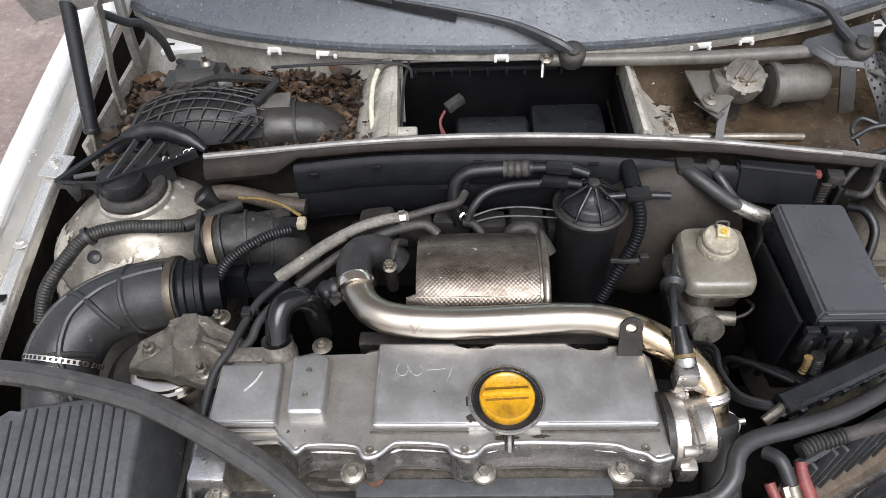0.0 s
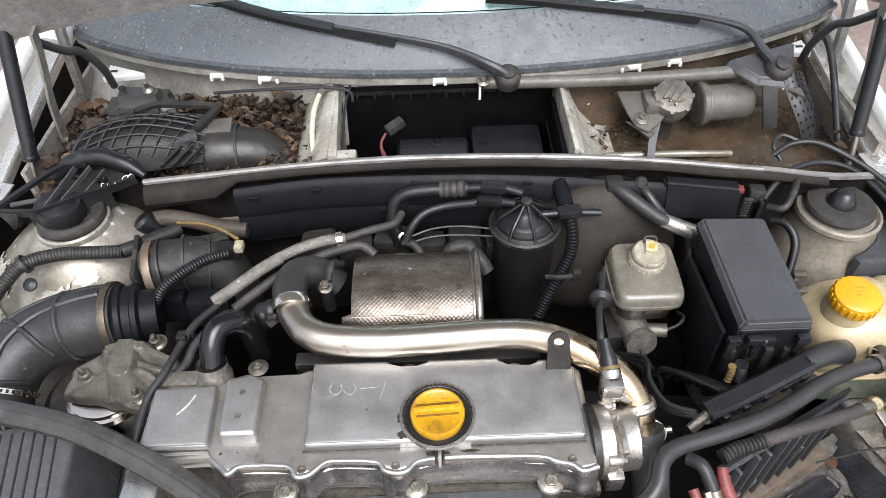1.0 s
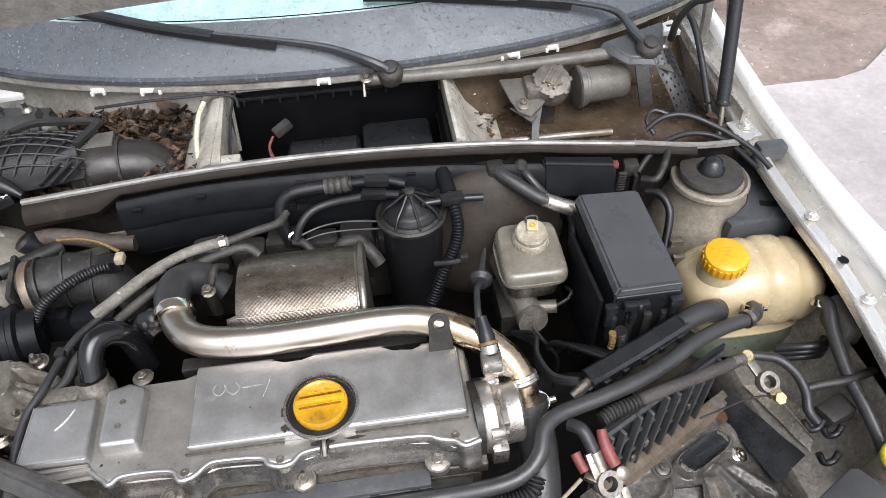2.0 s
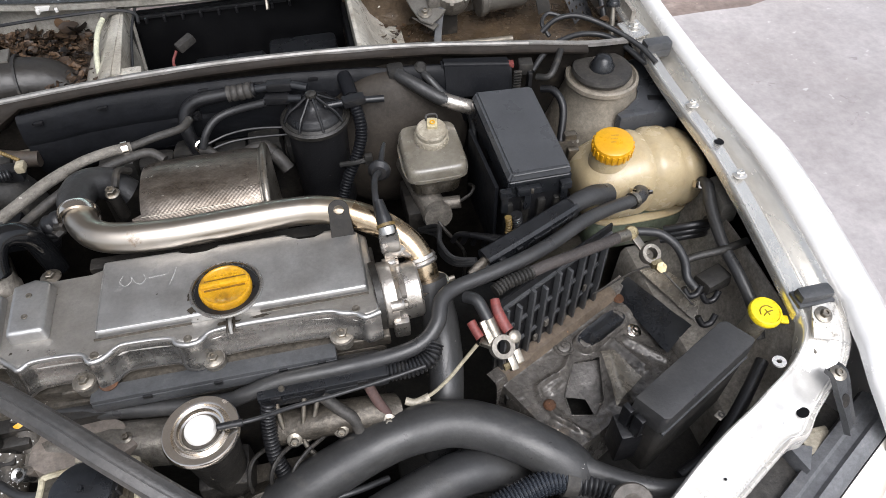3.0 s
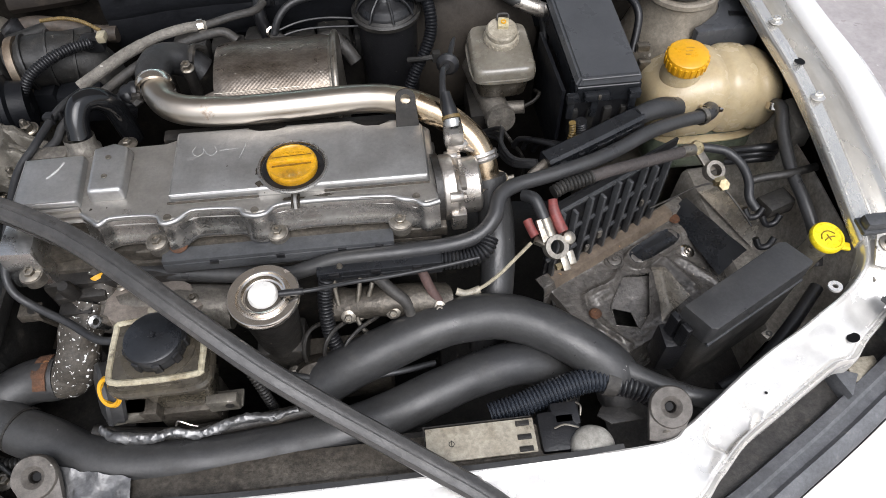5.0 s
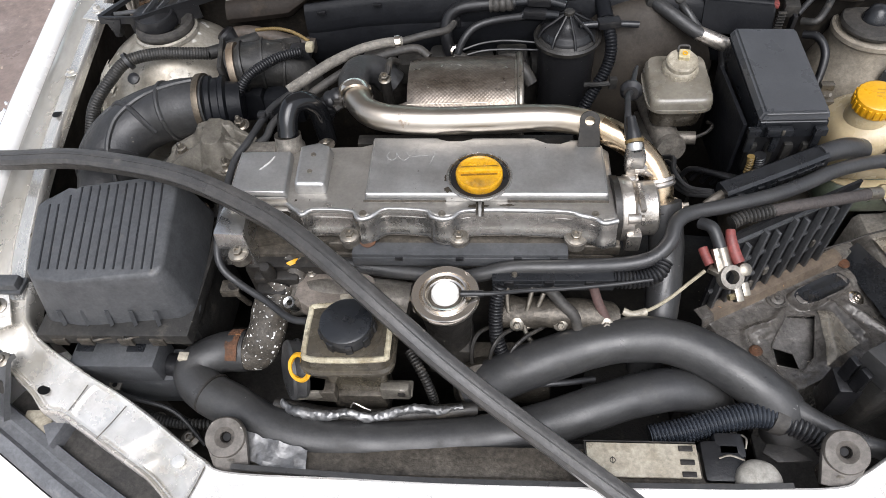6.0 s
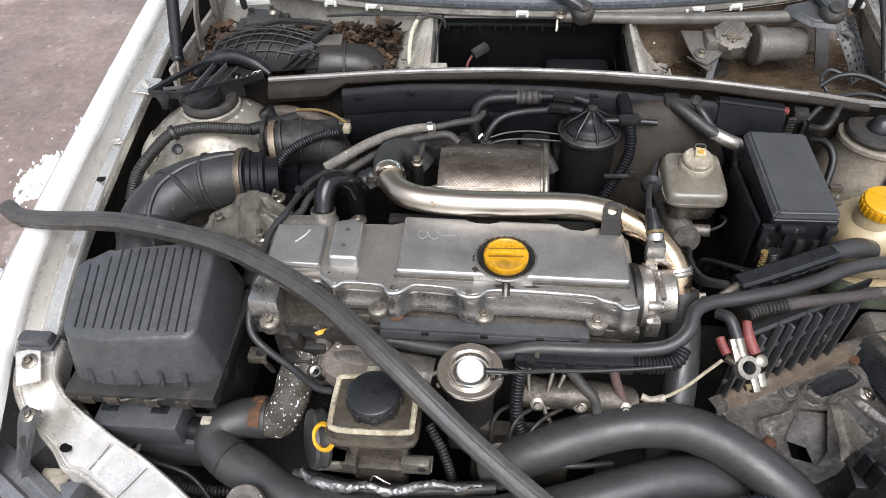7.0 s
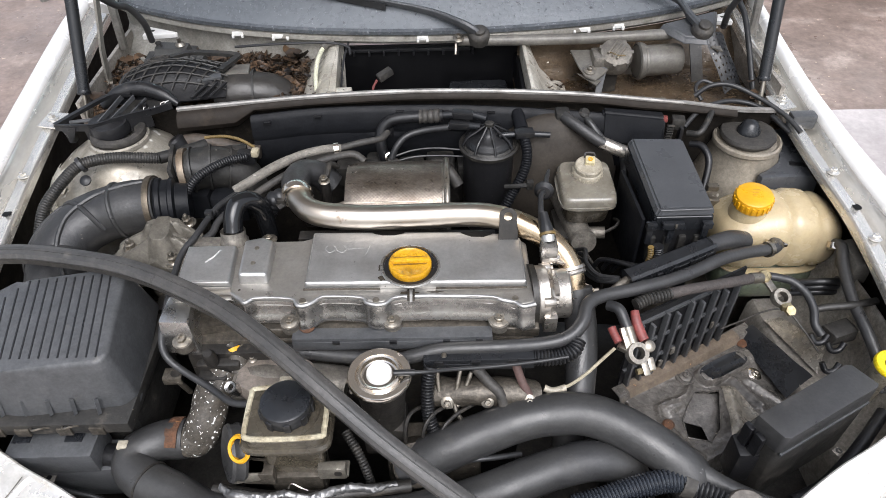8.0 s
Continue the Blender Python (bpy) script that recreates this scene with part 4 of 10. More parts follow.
def shelf():
    rings = []
    for p in smooth(LIP[2:8], 8):
        k = 1.0 if p.x < -0.34 else 0.45
        rings.append([p + V((0, dy * k, dz * k)) for dy, dz in ((0.0, -0.003), (-0.006, -0.004), (-0.014, -0.009), (-0.021, -0.018), (-0.023, -0.026), (-0.018, -0.036), (0.004, -0.046))])
    return rough_up(thick(skin(rings, caps=False, closed=False), 0.002), 0.0016, 14)


part("bulkhead_shelf", shelf(), DUSTSHELF, car, "dusty brown shelf below the lip")

# scuttle trough behind the bulkhead
part("scuttle_floor", box((-0.44, 0.80, 0.788), (0.46, 0.235, 0.012), 0.003), PAINT_IN, car, "dirty silver trough floor")
part("scuttle_floor", rough_up(box((0.40, 0.80, 0.795), (0.49, 0.235, 0.012), 0.003), 0.002, 20), RUSTY, car, "rust-stained wet trough floor")
BACK = ((-0.67, 1.03, 0.918), (-0.60, 0.985, 0.916), (-0.45, 0.928, 0.912), (-0.25, 0.890, 0.908), (0.0, 0.876, 0.906), (0.25, 0.890, 0.908), (0.45, 0.928, 0.912), (0.60, 0.985, 0.916), (0.67, 1.03, 0.918))


def scuttle_back(x0, x1, deep):
    rings = []
    for p in smooth(BACK, 8):
        if not x0 <= p.x <= x1:
            continue
        row = [V((p.x, p.y + 0.012, p.z + 0.004)), p + V((0, -0.003, 0.001)), p + V((0, -0.004, -0.008)), p + V((0, 0.012, -0.012)), p + V((0, 0.016, -0.022))]
        if deep:
            row += [p + V((0, 0.014, -0.045)), V((p.x, min(p.y - 0.005, 0.925), 0.82)), V((p.x, min(p.y - 0.02, 0.915), 0.788))]
        rings.append(row)
    return thick(skin(rings, caps=False, closed=False), 0.002)


part("scuttle_panel", scuttle_back(-0.68, -0.185, True), SCUTTLE, car, "dusty silver-grey panel below the windscreen")
part("scuttle_panel", scuttle_back(-0.22, 0.19, False), SCUTTLE, car, "dusty silver-grey panel below the windscreen")
part("scuttle_panel", scuttle_back(0.155, 0.68, False), SCUTTLE, car, "dusty silver-grey panel below the windscreen")
part("scuttle_wall", thick(skin([[V((p.x, p.y + 0.014, p.z - 0.022)), V((p.x, p.y + 0.012, p.z - 0.045)), V((p.x, min(p.y - 0.005, 0.925), 0.82)), V((p.x, min(p.y - 0.02, 0.915), 0.788))] for p in smooth(BACK, 8) if 0.155 <= p.x <= 0.68], caps=False, closed=False), 0.002), WETBROWN, car, "rust-stained wet wall of the trough")
for s in (-1, 1):
    part("scuttle_end", box((s * (0.658 if s < 0 else 0.626), 0.86, 0.825), (0.008, 0.30, 0.10), 0.002), RAILM, car)
    part("hinge_post", tube([(s * 0.645, 0.93, 0.87), (s * 0.648, 0.945, 0.93), (s * 0.66, 0.985, 0.985), (s * 0.668, 1.04, 1.03)], 0.009, 8, 4), PAINT_DUST, car, "pale flanged pillar seam")
    part("pillar", tube([(s * 0.69, 0.99, 0.93), (s * 0.68, 1.12, 1.02), (s * 0.64, 1.40, 1.22), (s * 0.60, 1.62, 1.36)], 0.026, 12, 4, flat=0.7), PAINT, car, "silver windscreen pillar")

# heater intake well with raised rims
part("divider", join(box((-0.199, 0.805, 0.838), (0.014, 0.20, 0.105), 0.003, Matrix.Rotation(0.06, 4, "Z")), box((-0.183, 0.715, 0.842), (0.05, 0.02, 0.09), 0.004)), SPATTER, car, "pale spattered rim beside the heater well")
part("divider", box((0.168, 0.80, 0.838), (0.007, 0.20, 0.105), 0.002), SPATTER, car, "pale rim beside the heater well")
part("scuttle_step", rough_up(thick(skin([[V((-0.200, y, 0.892)), V((-0.214, y, 0.889)), V((-0.224, y, 0.878)), V((-0.236, y, 0.866)), V((-0.248, y, 0.858)), V((-0.258, y, 0.848)), V((-0.264, y, 0.834)), V((-0.268, y, 0.815))] for y in (0.70, 0.73, 0.76, 0.79, 0.82, 0.85, 0.88, 0.905)], caps=False, closed=False), 0.002), 0.0015, 25), SPATTER, car, "flared pale sheet beside the heater well")
part("scuttle_step", thick(skin([[V((0.172, y, 0.886)), V((0.182, y, 0.878)), V((0.192, y, 0.855)), V((0.206, y, 0.830)), V((0.232, y, 0.806)), V((0.262, y, 0.800))] for y in (0.70, 0.74, 0.78, 0.82, 0.86, 0.90)], caps=False, closed=False), 0.002), SPATTER, car, "brown-stained pale sheet beside the heater well")
# Floor and walls are coloured near-black for the shade in the well.
well = part("heater_well", box((-0.02, 0.80, 0.705), (0.37, 0.22, 0.008), 0.002), VOID, car, "open black heater intake, deepened to near-black for shade")
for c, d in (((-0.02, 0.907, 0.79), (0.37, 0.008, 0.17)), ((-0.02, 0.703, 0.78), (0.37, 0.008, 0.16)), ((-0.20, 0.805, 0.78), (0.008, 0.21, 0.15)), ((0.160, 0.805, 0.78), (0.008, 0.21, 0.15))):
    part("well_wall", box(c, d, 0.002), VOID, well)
part("heater_drum", join(lathe([(0, -0.06), (0.055, -0.06), (0.062, -0.055), (0.062, 0.055), (0.055, 0.06), (0, 0.06)], 30, aim((-0.045, 0.815, 0.755), (1, 0, 0))), box((0.08, 0.83, 0.765), (0.12, 0.10, 0.09), 0.012)), BLACK_CLEAN, well, "black blower housing")
part("heater_rail", join(box((-0.06, 0.899, 0.868), (0.25, 0.008, 0.006), 0.001), *[box((-0.17 + 0.03 * i, 0.896, 0.864), (0.004, 0.014, 0.010), 0.001) for i in range(9)]), BLACK, well, "black clip rail")
part("cable", tube([(-0.186, 0.715, 0.80), (-0.187, 0.76, 0.845), (-0.186, 0.84, 0.875), (-0.178, 0.885, 0.893)], 0.0022, 8, 6), WIRE, well)

# windscreen with dark border, glass, dash and the pale sheet behind it
def screen(h0, h1, off=0.0):
    rings = []
    for p in smooth(BACK, 6):
        k = 1 - abs(p.x) * 0.05
        row = []
        for i in range(7):
            f = h0 + (h1 - h0) * i / 6
            y = p.y + 0.004 + f * 0.80 * k - 0.10 * f * f
            row.append(V((p.x * (1 - 0.10 * f), y + off * 0.5, p.z + 0.012 + f * 0.56 + 0.02 * f * (1 - f) - off)))
        rings.append(row)
    return skin(rings, caps=False, closed=False)


# Border painted grey where wet black glass mirrors the sky.
ws = part("windscreen", thick(screen(0.0, 0.098), 0.004), DROPS, car, "wet windscreen edge, its black border greyed for reflected sky, with rain drops")
part("glass", thick(screen(0.103, 0.80), 0.004), GLASS, ws, "clear greenish windscreen glass").visible_shadow = False
part("dashboard", box((0, 1.30, 0.93), (1.2, 0.5, 0.05), 0.02), GREYBLACK, car, "dark grey dashboard top")
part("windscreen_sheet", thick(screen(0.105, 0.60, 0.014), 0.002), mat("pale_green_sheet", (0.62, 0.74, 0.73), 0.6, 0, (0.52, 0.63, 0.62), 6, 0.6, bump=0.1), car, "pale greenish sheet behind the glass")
part("windscreen_seal", sweep([(-0.006, -0.004), (-0.006, 0.003), (0.0, 0.006), (0.006, 0.003), (0.006, -0.004)], [V(p) + V((0, 0.001, 0.010)) for p in BACK], 6), WETEDGE, car, "wet grey rubber windscreen seal")
def rain(n, seed):
    """Low beads of rain scattered over the lower windscreen."""
    rnd = random.Random(seed)
    base = smooth(BACK, 6)
    bm = bmesh.new()
    for _ in range(n):
        i = rnd.randrange(len(base) - 1)
        p = base[i].lerp(base[i + 1], rnd.random())
        f = 0.094 * (1 - rnd.random() ** 1.4)
        c = V((p.x * (1 - 0.10 * f), p.y + 0.004 + f * 0.80 * (1 - abs(p.x) * 0.05) - 0.10 * f * f, p.z + 0.012 + f * 0.56 + 0.02 * f * (1 - f) + 0.0022))
        r = rnd.uniform(0.0006, 0.0012) if rnd.random() < 0.85 else rnd.uniform(0.0012, 0.0022)
        m = Matrix.Translation(c) @ Matrix.Rotation(0.6, 4, "X") @ Matrix.Diagonal((r, r * rnd.uniform(0.8, 1.7), r * 0.6, 1))
        low = [bm.verts.new(m @ V((math.cos(q), math.sin(q), 0))) for q in (math.pi * j / 4 for j in range(8))]
        up = [bm.verts.new(m @ V((0.68 * math.cos(q), 0.68 * math.sin(q), 0.75))) for q in (math.pi * j / 4 for j in range(8))]
        for j in range(8):
            bm.faces.new((low[j], low[(j + 1) % 8], up[(j + 1) % 8], up[j]))
        bm.faces.new(up)
    return bm


solid("rain_drops", rain(2400, 21), mat("rain_water", (0.80, 0.84, 0.86), 0.05, 0, (0.75, 0.8, 0.82), 20, 0.5, bump=0.0, grain=0.0, rough_var=0.01, trans=0.85), (0, 0.92, 0.93), "small rain drops on the windscreen border", "rain drops", kind="stuff")
for x in (-0.40, -0.312, -0.03, 0.285, 0.36):
    wide = 0.034 if x in (-0.312, 0.285) else 0.022
    y = 0.876 + 0.24 * x * x + 0.001
    part("clip", join(box((x, y - 0.004, 0.905), (wide, 0.004, 0.009), 0.001), box((x - wide * 0.42, y - 0.007, 0.902), (0.005, 0.008, 0.007), 0.001), box((x + wide * 0.42, y - 0.007, 0.902), (0.005, 0.008, 0.007), 0.001)), WHITE, car, "white scuttle clip")
part("roof", box((0, 2.1, 1.40), (1.15, 1.1, 0.03), 0.012), PAINT, car)

# raised bonnet, hinged beside the windscreen
bon = thing("bonnet", (0, 0.80, 0.95), "raised silver bonnet with a grey-brown lining", "bonnet")
HINGE = Matrix.Translation((0, 0.80, 1.082)) @ Matrix.Rotation(radians(-68), 4, "X")


def bonnet_sheet(off, shrink):
    rings = []
    for i in range(21):
        u = -1 + 2 * i / 20
        x = u * (0.715 - shrink)
        back = 0.075 * abs(u) ** 2.6 - shrink
        front = -0.93 + 0.16 * abs(u) ** 2.5 + shrink
        rings.append([HINGE @ V((x, back + (front - back) * j / 12, 0.02 * (1 - u * u) - 0.05 * (j / 12) ** 3 + off)) for j in range(13)])
    return skin(rings, caps=False, closed=False)


part("skin", thick(bonnet_sheet(0.02, 0.0), 0.0015), PAINT, bon, "silver outer skin")
part("lining", thick(bonnet_sheet(0.0, 0.012), 0.012), HOODIN, bon, "grey-brown underside")
for s in (-1, 1):
    gs = thing("gas_strut", (s * 0.607, 0.715, 0.80), "black bonnet gas strut with a bright rod", "gas strut", group="bonnet struts")
    a, b = (V((-0.657, 0.700, 0.80)), V((-0.640, 0.815, 1.065))) if s < 0 else (V((0.588, 0.690, 0.80)), V((0.606, 0.806, 1.06)))
    gs.location = a
    part("rod", tube([a, a.lerp(b, 0.5)], 0.0045, 10, 2), STEEL, gs, "steel rod")
    part("cylinder", join(tube([a.lerp(b, 0.30), a.lerp(b, 0.95)], 0.0105, 16, 2), lathe([(0.011, 0), (0.012, 0.004), (0.011, 0.008)], 16, aim(a.lerp(b, 0.30), b - a))), BLACK_CLEAN, gs, "black cylinder")
    part("foot", box(a, (0.014, 0.014, 0.02), 0.004), BLACK, gs)
    part("ball_joint", join(lathe([(0, -0.01), (0.009, -0.01), (0.010, 0.004), (0.006, 0.010), (0, 0.011)], 16, aim(b, b - a)), box(b + V((s * 0.012, 0.0, 0.006)), (0.03, 0.016, 0.006), 0.002)), STEEL, gs, "bright ball joint")
    part("hinge_arm", sweep([(-0.010, -0.002), (-0.010, 0.002), (0.010, 0.002), (0.010, -0.002)], [(s * 0.645, 0.826, 0.842), (s * 0.641, 0.823, 0.88), (s * 0.630, 0.816, 0.93), (s * 0.617, 0.809, 0.967), (s * 0.600, 0.800, 1.02), (s * 0.588, 0.790, 1.06)], 4, up=(s, 0, 0)), SCUTTLE, bon, "grey steel hinge arm")
    part("hinge_pivot", lathe([(0, -0.006), (0.010, -0.006), (0.010, 0.006), (0, 0.006)], 16, aim((s * 0.642, 0.825, 0.850), (1, 0, 0))), STEEL, bon)

# suspension towers
TOWER = ((0.135, -0.45), (0.132, -0.22), (0.124, -0.10), (0.108, -0.056), (0.085, -0.032), (0.064, -0.018))
SLIM_TOWER = ((0.140, -0.45), (0.136, -0.24), (0.116, -0.14), (0.094, -0.085), (0.078, -0.050), (0.066, -0.022))


def tower(x, y, top, k, label, paint=PAINT_IN, sides=TOWER, neck=1.0, lean=0.0):
    skew = Matrix(((1, 0, lean, -lean * top), (0, 1, 0, 0), (0, 0, 1, 0), (0, 0, 0, 1)))
    tw = part("strut_tower", rough_up(lathe([(r * k, z) for r, z in sides] + [(0.058 * neck, -0.008), (0.050 * neck, -0.004), (0.036 * neck, -0.006)], 48, skew @ Matrix.Translation((x, y, top))), 0.003, 9), paint, car, label)
    part("collar", lathe([(r * neck, h) for r, h in ((0.056, -0.012), (0.0590, -0.008), (0.0580, -0.002), (0.054, 0.0), (0.050, -0.004))], 36, Matrix.Translation((x, y, top))), paint, tw)
    return tw


WIDE_TOWER = ((0.150, -0.45), (0.146, -0.22), (0.132, -0.11), (0.116, -0.068), (0.095, -0.042), (0.070, -0.022), (0.058, -0.013))
TLX, TLY, TLZ = -0.5525, 0.614, 0.868
tl = tower(TLX, TLY, TLZ, 1.0, "silver suspension tower, flaking and dirty", PAINT_IN, WIDE_TOWER, 0.86, 0.22)
part("rubber_ring", rough_up(lathe([(0.026, -0.004), (0.045, -0.004), (0.0465, 0.001), (0.0445, 0.006), (0.038, 0.0085), (0.026, 0.002)], 36, Matrix.Translation((TLX, TLY + 0.002, TLZ + 0.003))), 0.0006, 60), RUBBER_DUST, tl, "dusty grey rubber ring")
part("cup", lathe([(0, 0.0), (0.032, 0.0), (0.033, 0.010), (0.030, 0.020), (0.026, 0.020), (0.024, 0.006), (0, 0.004)], 32, Matrix.Translation((TLX - 0.012, TLY + 0.004, TLZ + 0.004))), BLACK, tl, "black plastic cup")


def tower_patch(a0, a1, h0, h1, seed):
    """A flaked patch that follows the tower's side, with a ragged rim."""
    bm = bmesh.new()
    na, nh = 84, 52
    rows = []
    for i in range(na + 1):
        q = radians(a0 + (a1 - a0) * i / na)
        row = []
        for j in range(nh + 1):
            h = h0 + (h1 - h0) * j / nh
            for (r1, z1), (r2, z2) in zip(WIDE_TOWER, WIDE_TOWER[1:]):
                if z1 <= h <= z2:
                    r = r1 + (r2 - r1) * (h - z1) / (z2 - z1)
            row.append(bm.verts.new((TLX + 0.22 * h + (r + 0.0046) * math.cos(q), TLY + (r + 0.0046) * math.sin(q), TLZ + h)))
        rows.append(row)
    for i in range(na):
        for j in range(nh):
            u, v = 2 * (i + 0.5) / na - 1, 2 * (j + 0.5) / nh - 1
            if u * u + v * v < 0.62 + 0.75 * noise.noise(V((u * 2.6, v * 2.6, seed))) + 0.4 * noise.noise(V((u * 8, v * 8, seed))):
                bm.faces.new((rows[i][j], rows[i + 1][j], rows[i + 1][j + 1], rows[i][j + 1]))
    bmesh.ops.delete(bm, geom=[v for v in bm.verts if not v.link_faces], context="VERTS")
    return thick(bm, 0.0006)


for a0, a1, h0, h1, seed in ((-108, -62, -0.076, -0.034, 2.0), (-176, -130, -0.085, -0.034, 6.0), (-142, -120, -0.11, -0.076, 9.0), (-76, -50, -0.044, -0.024, 12.0)):
    part("bare_patch", tower_patch(a0, a1, h0, h1, seed), SPATTER, tl, "bright patch where dirt and paint have flaked")
tr = tower(0.543, 0.620, 0.828, 0.86, "brown-stained silver suspension tower", TOWER_R, SLIM_TOWER)
part("rubber_ring", lathe([(0.0, -0.004), (0.046, -0.004), (0.048, 0.001), (0.046, 0.006), (0.034, 0.0085), (0.020, 0.006), (0.0, 0.004)], 36, Matrix.Translation((0.5425, 0.622, 0.832))), RUBBER_DUST, tr, "dusty grey rubber ring")
part("cap", lathe([(0, 0.0), (0.0195, 0.0), (0.0195, 0.006), (0.017, 0.010), (0.013, 0.020), (0.007, 0.0235), (0, 0.0245)], 32, Matrix.Translation((0.5415, 0.622, 0.836))), BLACK_CLEAN, tr, "black domed cap")
for s in (-1, 1):
    wh = part("wheel", lathe([(0.19, -0.09), (0.28, -0.095), (0.30, -0.07), (0.30, 0.07), (0.28, 0.095), (0.19, 0.09)], 40, aim((s * 0.70, 0.55, 0.30), (1, 0, 0))), RUBBER, car, "black front tyre")
    part("rim", lathe([(0, -0.05), (0.19, -0.06), (0.19, 0.06), (0.10, 0.04), (0, 0.05)], 32, aim((s * 0.70, 0.55, 0.30), (1, 0, 0))), STEEL, wh)

# ---- engine ----
eng = thing("engine", (-0.12, 0.29, 0.28), "diesel engine with a grey cast aluminium valve cover", "engine")
part("block", rough_up(box((-0.12, 0.29, 0.53), (0.47, 0.17, 0.50), 0.01), 0.004, 14), DARK, eng, "oily dark engine block")
part("head", rough_up(box((-0.12, 0.297, 0.755), (0.485, 0.150, 0.06), 0.006), 0.002, 20), GRIME_SHADE, eng, "dirty cast cylinder head")
FRONT = ((0.122, 0.232), (0.105, 0.228), (0.095, 0.235), (0.078, 0.240), (0.060, 0.246), (-0.005, 0.249), (-0.040, 0.249), (-0.070, 0.246), (-0.082, 0.236), (-0.094, 0.234), (-0.106, 0.238), (-0.115, 0.247), (-0.160, 0.250),
         (-0.172, 0.246), (-0.184, 0.236), (-0.197, 0.234), (-0.208, 0.246), (-0.255, 0.248), (-0.268, 0.240), (-0.275, 0.246), (-0.290, 0.258), (-0.340, 0.252))
cover = part("valve_cover", prism([(-0.366, 0.252), (-0.366, 0.335), (-0.355, 0.350), (-0.30, 0.356), (-0.205, 0.354), (-0.188, 0.370), (-0.10, 0.370), (-0.088, 0.360), (-0.072, 0.360), (-0.062, 0.370), (0.030, 0.370), (0.042, 0.358), (0.062, 0.357), (0.072, 0.368), (0.105, 0.368), (0.122, 0.352)] + list(FRONT),
                                  0.834, 0.845, 0.0048, 0.0, 3), CAST_STAINED, eng, "grey cast aluminium valve cover, oil-stained")
# Skirt and flange are coloured dark for the dark surroundings they reflect.
part("cover_skirt", prism([(-0.364, 0.256), (-0.364, 0.334), (-0.353, 0.348), (-0.30, 0.353), (-0.205, 0.351), (-0.188, 0.366), (0.105, 0.365), (0.120, 0.350)] + [(x, y + 0.003) for x, y in FRONT], 0.800, 0.836, 0.002), GRIME_SHADE, cover, "grimy skirt of the cover, darkened for the dark it reflects")
part("cover_flange", prism([(-0.362, 0.228), (-0.370, 0.340), (-0.34, 0.375), (0.06, 0.384), (0.128, 0.370), (0.130, 0.222), (0.04, 0.224), (-0.02, 0.228), (-0.12, 0.228), (-0.19, 0.226), (-0.24, 0.226), (-0.30, 0.240)], 0.784, 0.802, 0.003), GRIME_SHADE, eng, "dirty lower flange of the cover, darkened for its reflections")
part("rear_gasket", box((-0.07, 0.392, 0.815), (0.30, 0.020, 0.028), 0.004), DARK, eng, "dark rear rail")
part("plate", prism([(-0.190, 0.262), (-0.190, 0.366), (-0.104, 0.366), (-0.092, 0.353), (-0.070, 0.353), (-0.058, 0.366), (0.024, 0.366), (0.038, 0.349), (0.060, 0.348), (0.070, 0.362), (0.100, 0.362), (0.112, 0.350), (0.112, 0.262)], 0.843, 0.857, 0.0042, 0.003, 3), CAST, cover, "raised smooth plate with chalk marks")
part("plate_edge", box((-0.141, 0.2585, 0.848), (0.104, 0.0022, 0.003), 0.0008), GRIME_SHADE, cover, "dark groove along the plate")
part("plate_edge", box((0.050, 0.2585, 0.848), (0.126, 0.0022, 0.003), 0.0008), GRIME_SHADE, cover, "dark groove along the plate")
part("end_plate", prism([(-0.362, 0.266), (-0.362, 0.338), (-0.297, 0.340), (-0.292, 0.266)], 0.843, 0.857, 0.0040, 0.003, 3), CAST, cover, "raised flat plate with a scratch mark")
part("plate_rim", tube([(-0.1885, 0.360, 0.8568), (-0.1885, 0.300, 0.8568), (-0.1885, 0.2635, 0.8568)], 0.0009, 6, 3), CAST, cover, "worn rim of the plate")
part("plate_rim", tube([(-0.1885, 0.2635, 0.8568), (-0.09, 0.2635, 0.8568)], 0.0009, 6, 2), CAST, cover, "worn rim of the plate")
part("plate_rim", tube([(-0.006, 0.2635, 0.8568), (0.1105, 0.2635, 0.8568)], 0.0009, 6, 2), CAST, cover, "worn rim of the plate")
part("plate_rim", tube([(0.1105, 0.2635, 0.8568), (0.1105, 0.348, 0.8568)], 0.0009, 6, 2), CAST, cover, "worn rim of the plate")
part("plate_rim", tube([(-0.3605, 0.336, 0.8568), (-0.3605, 0.2675, 0.8568), (-0.2935, 0.2675, 0.8568)], 0.0009, 6, 1), CAST, cover, "worn rim of the plate")
part("end_step", box((-0.325, 0.2615, 0.847), (0.070, 0.004, 0.006), 0.0012), CAST_STAINED, cover)
pad = part("pad", prism([(-0.281, 0.276), (-0.284, 0.345), (-0.262, 0.352), (-0.245, 0.345), (-0.243, 0.276)], 0.843, 0.861, 0.0048, 0.004, 3), CAST, cover, "narrow raised pad with two screws")
for y in (0.327, 0.297):
    part("screw", lathe([(0, 0), (0.0035, 0), (0.003, 0.0012), (0.001, 0.0012), (0, 0.0006)], 14, Matrix.Translation((-0.264, y, 0.862))), STEEL, pad)
part("corner_foot", prism([(-0.378, 0.214), (-0.376, 0.262), (-0.342, 0.262), (-0.338, 0.212)], 0.775, 0.836, 0.006, 0.006), CAST_BRIGHT, eng, "bright cast corner of the cover")
for x in (-0.192, -0.094, 0.095):
    part("screw", lathe([(0, 0), (0.0048, 0), (0.0042, 0.0015), (0.0015, 0.0015), (0, 0.0007)], 14, Matrix.Translation((x, 0.2405, 0.845))), STEEL, cover)
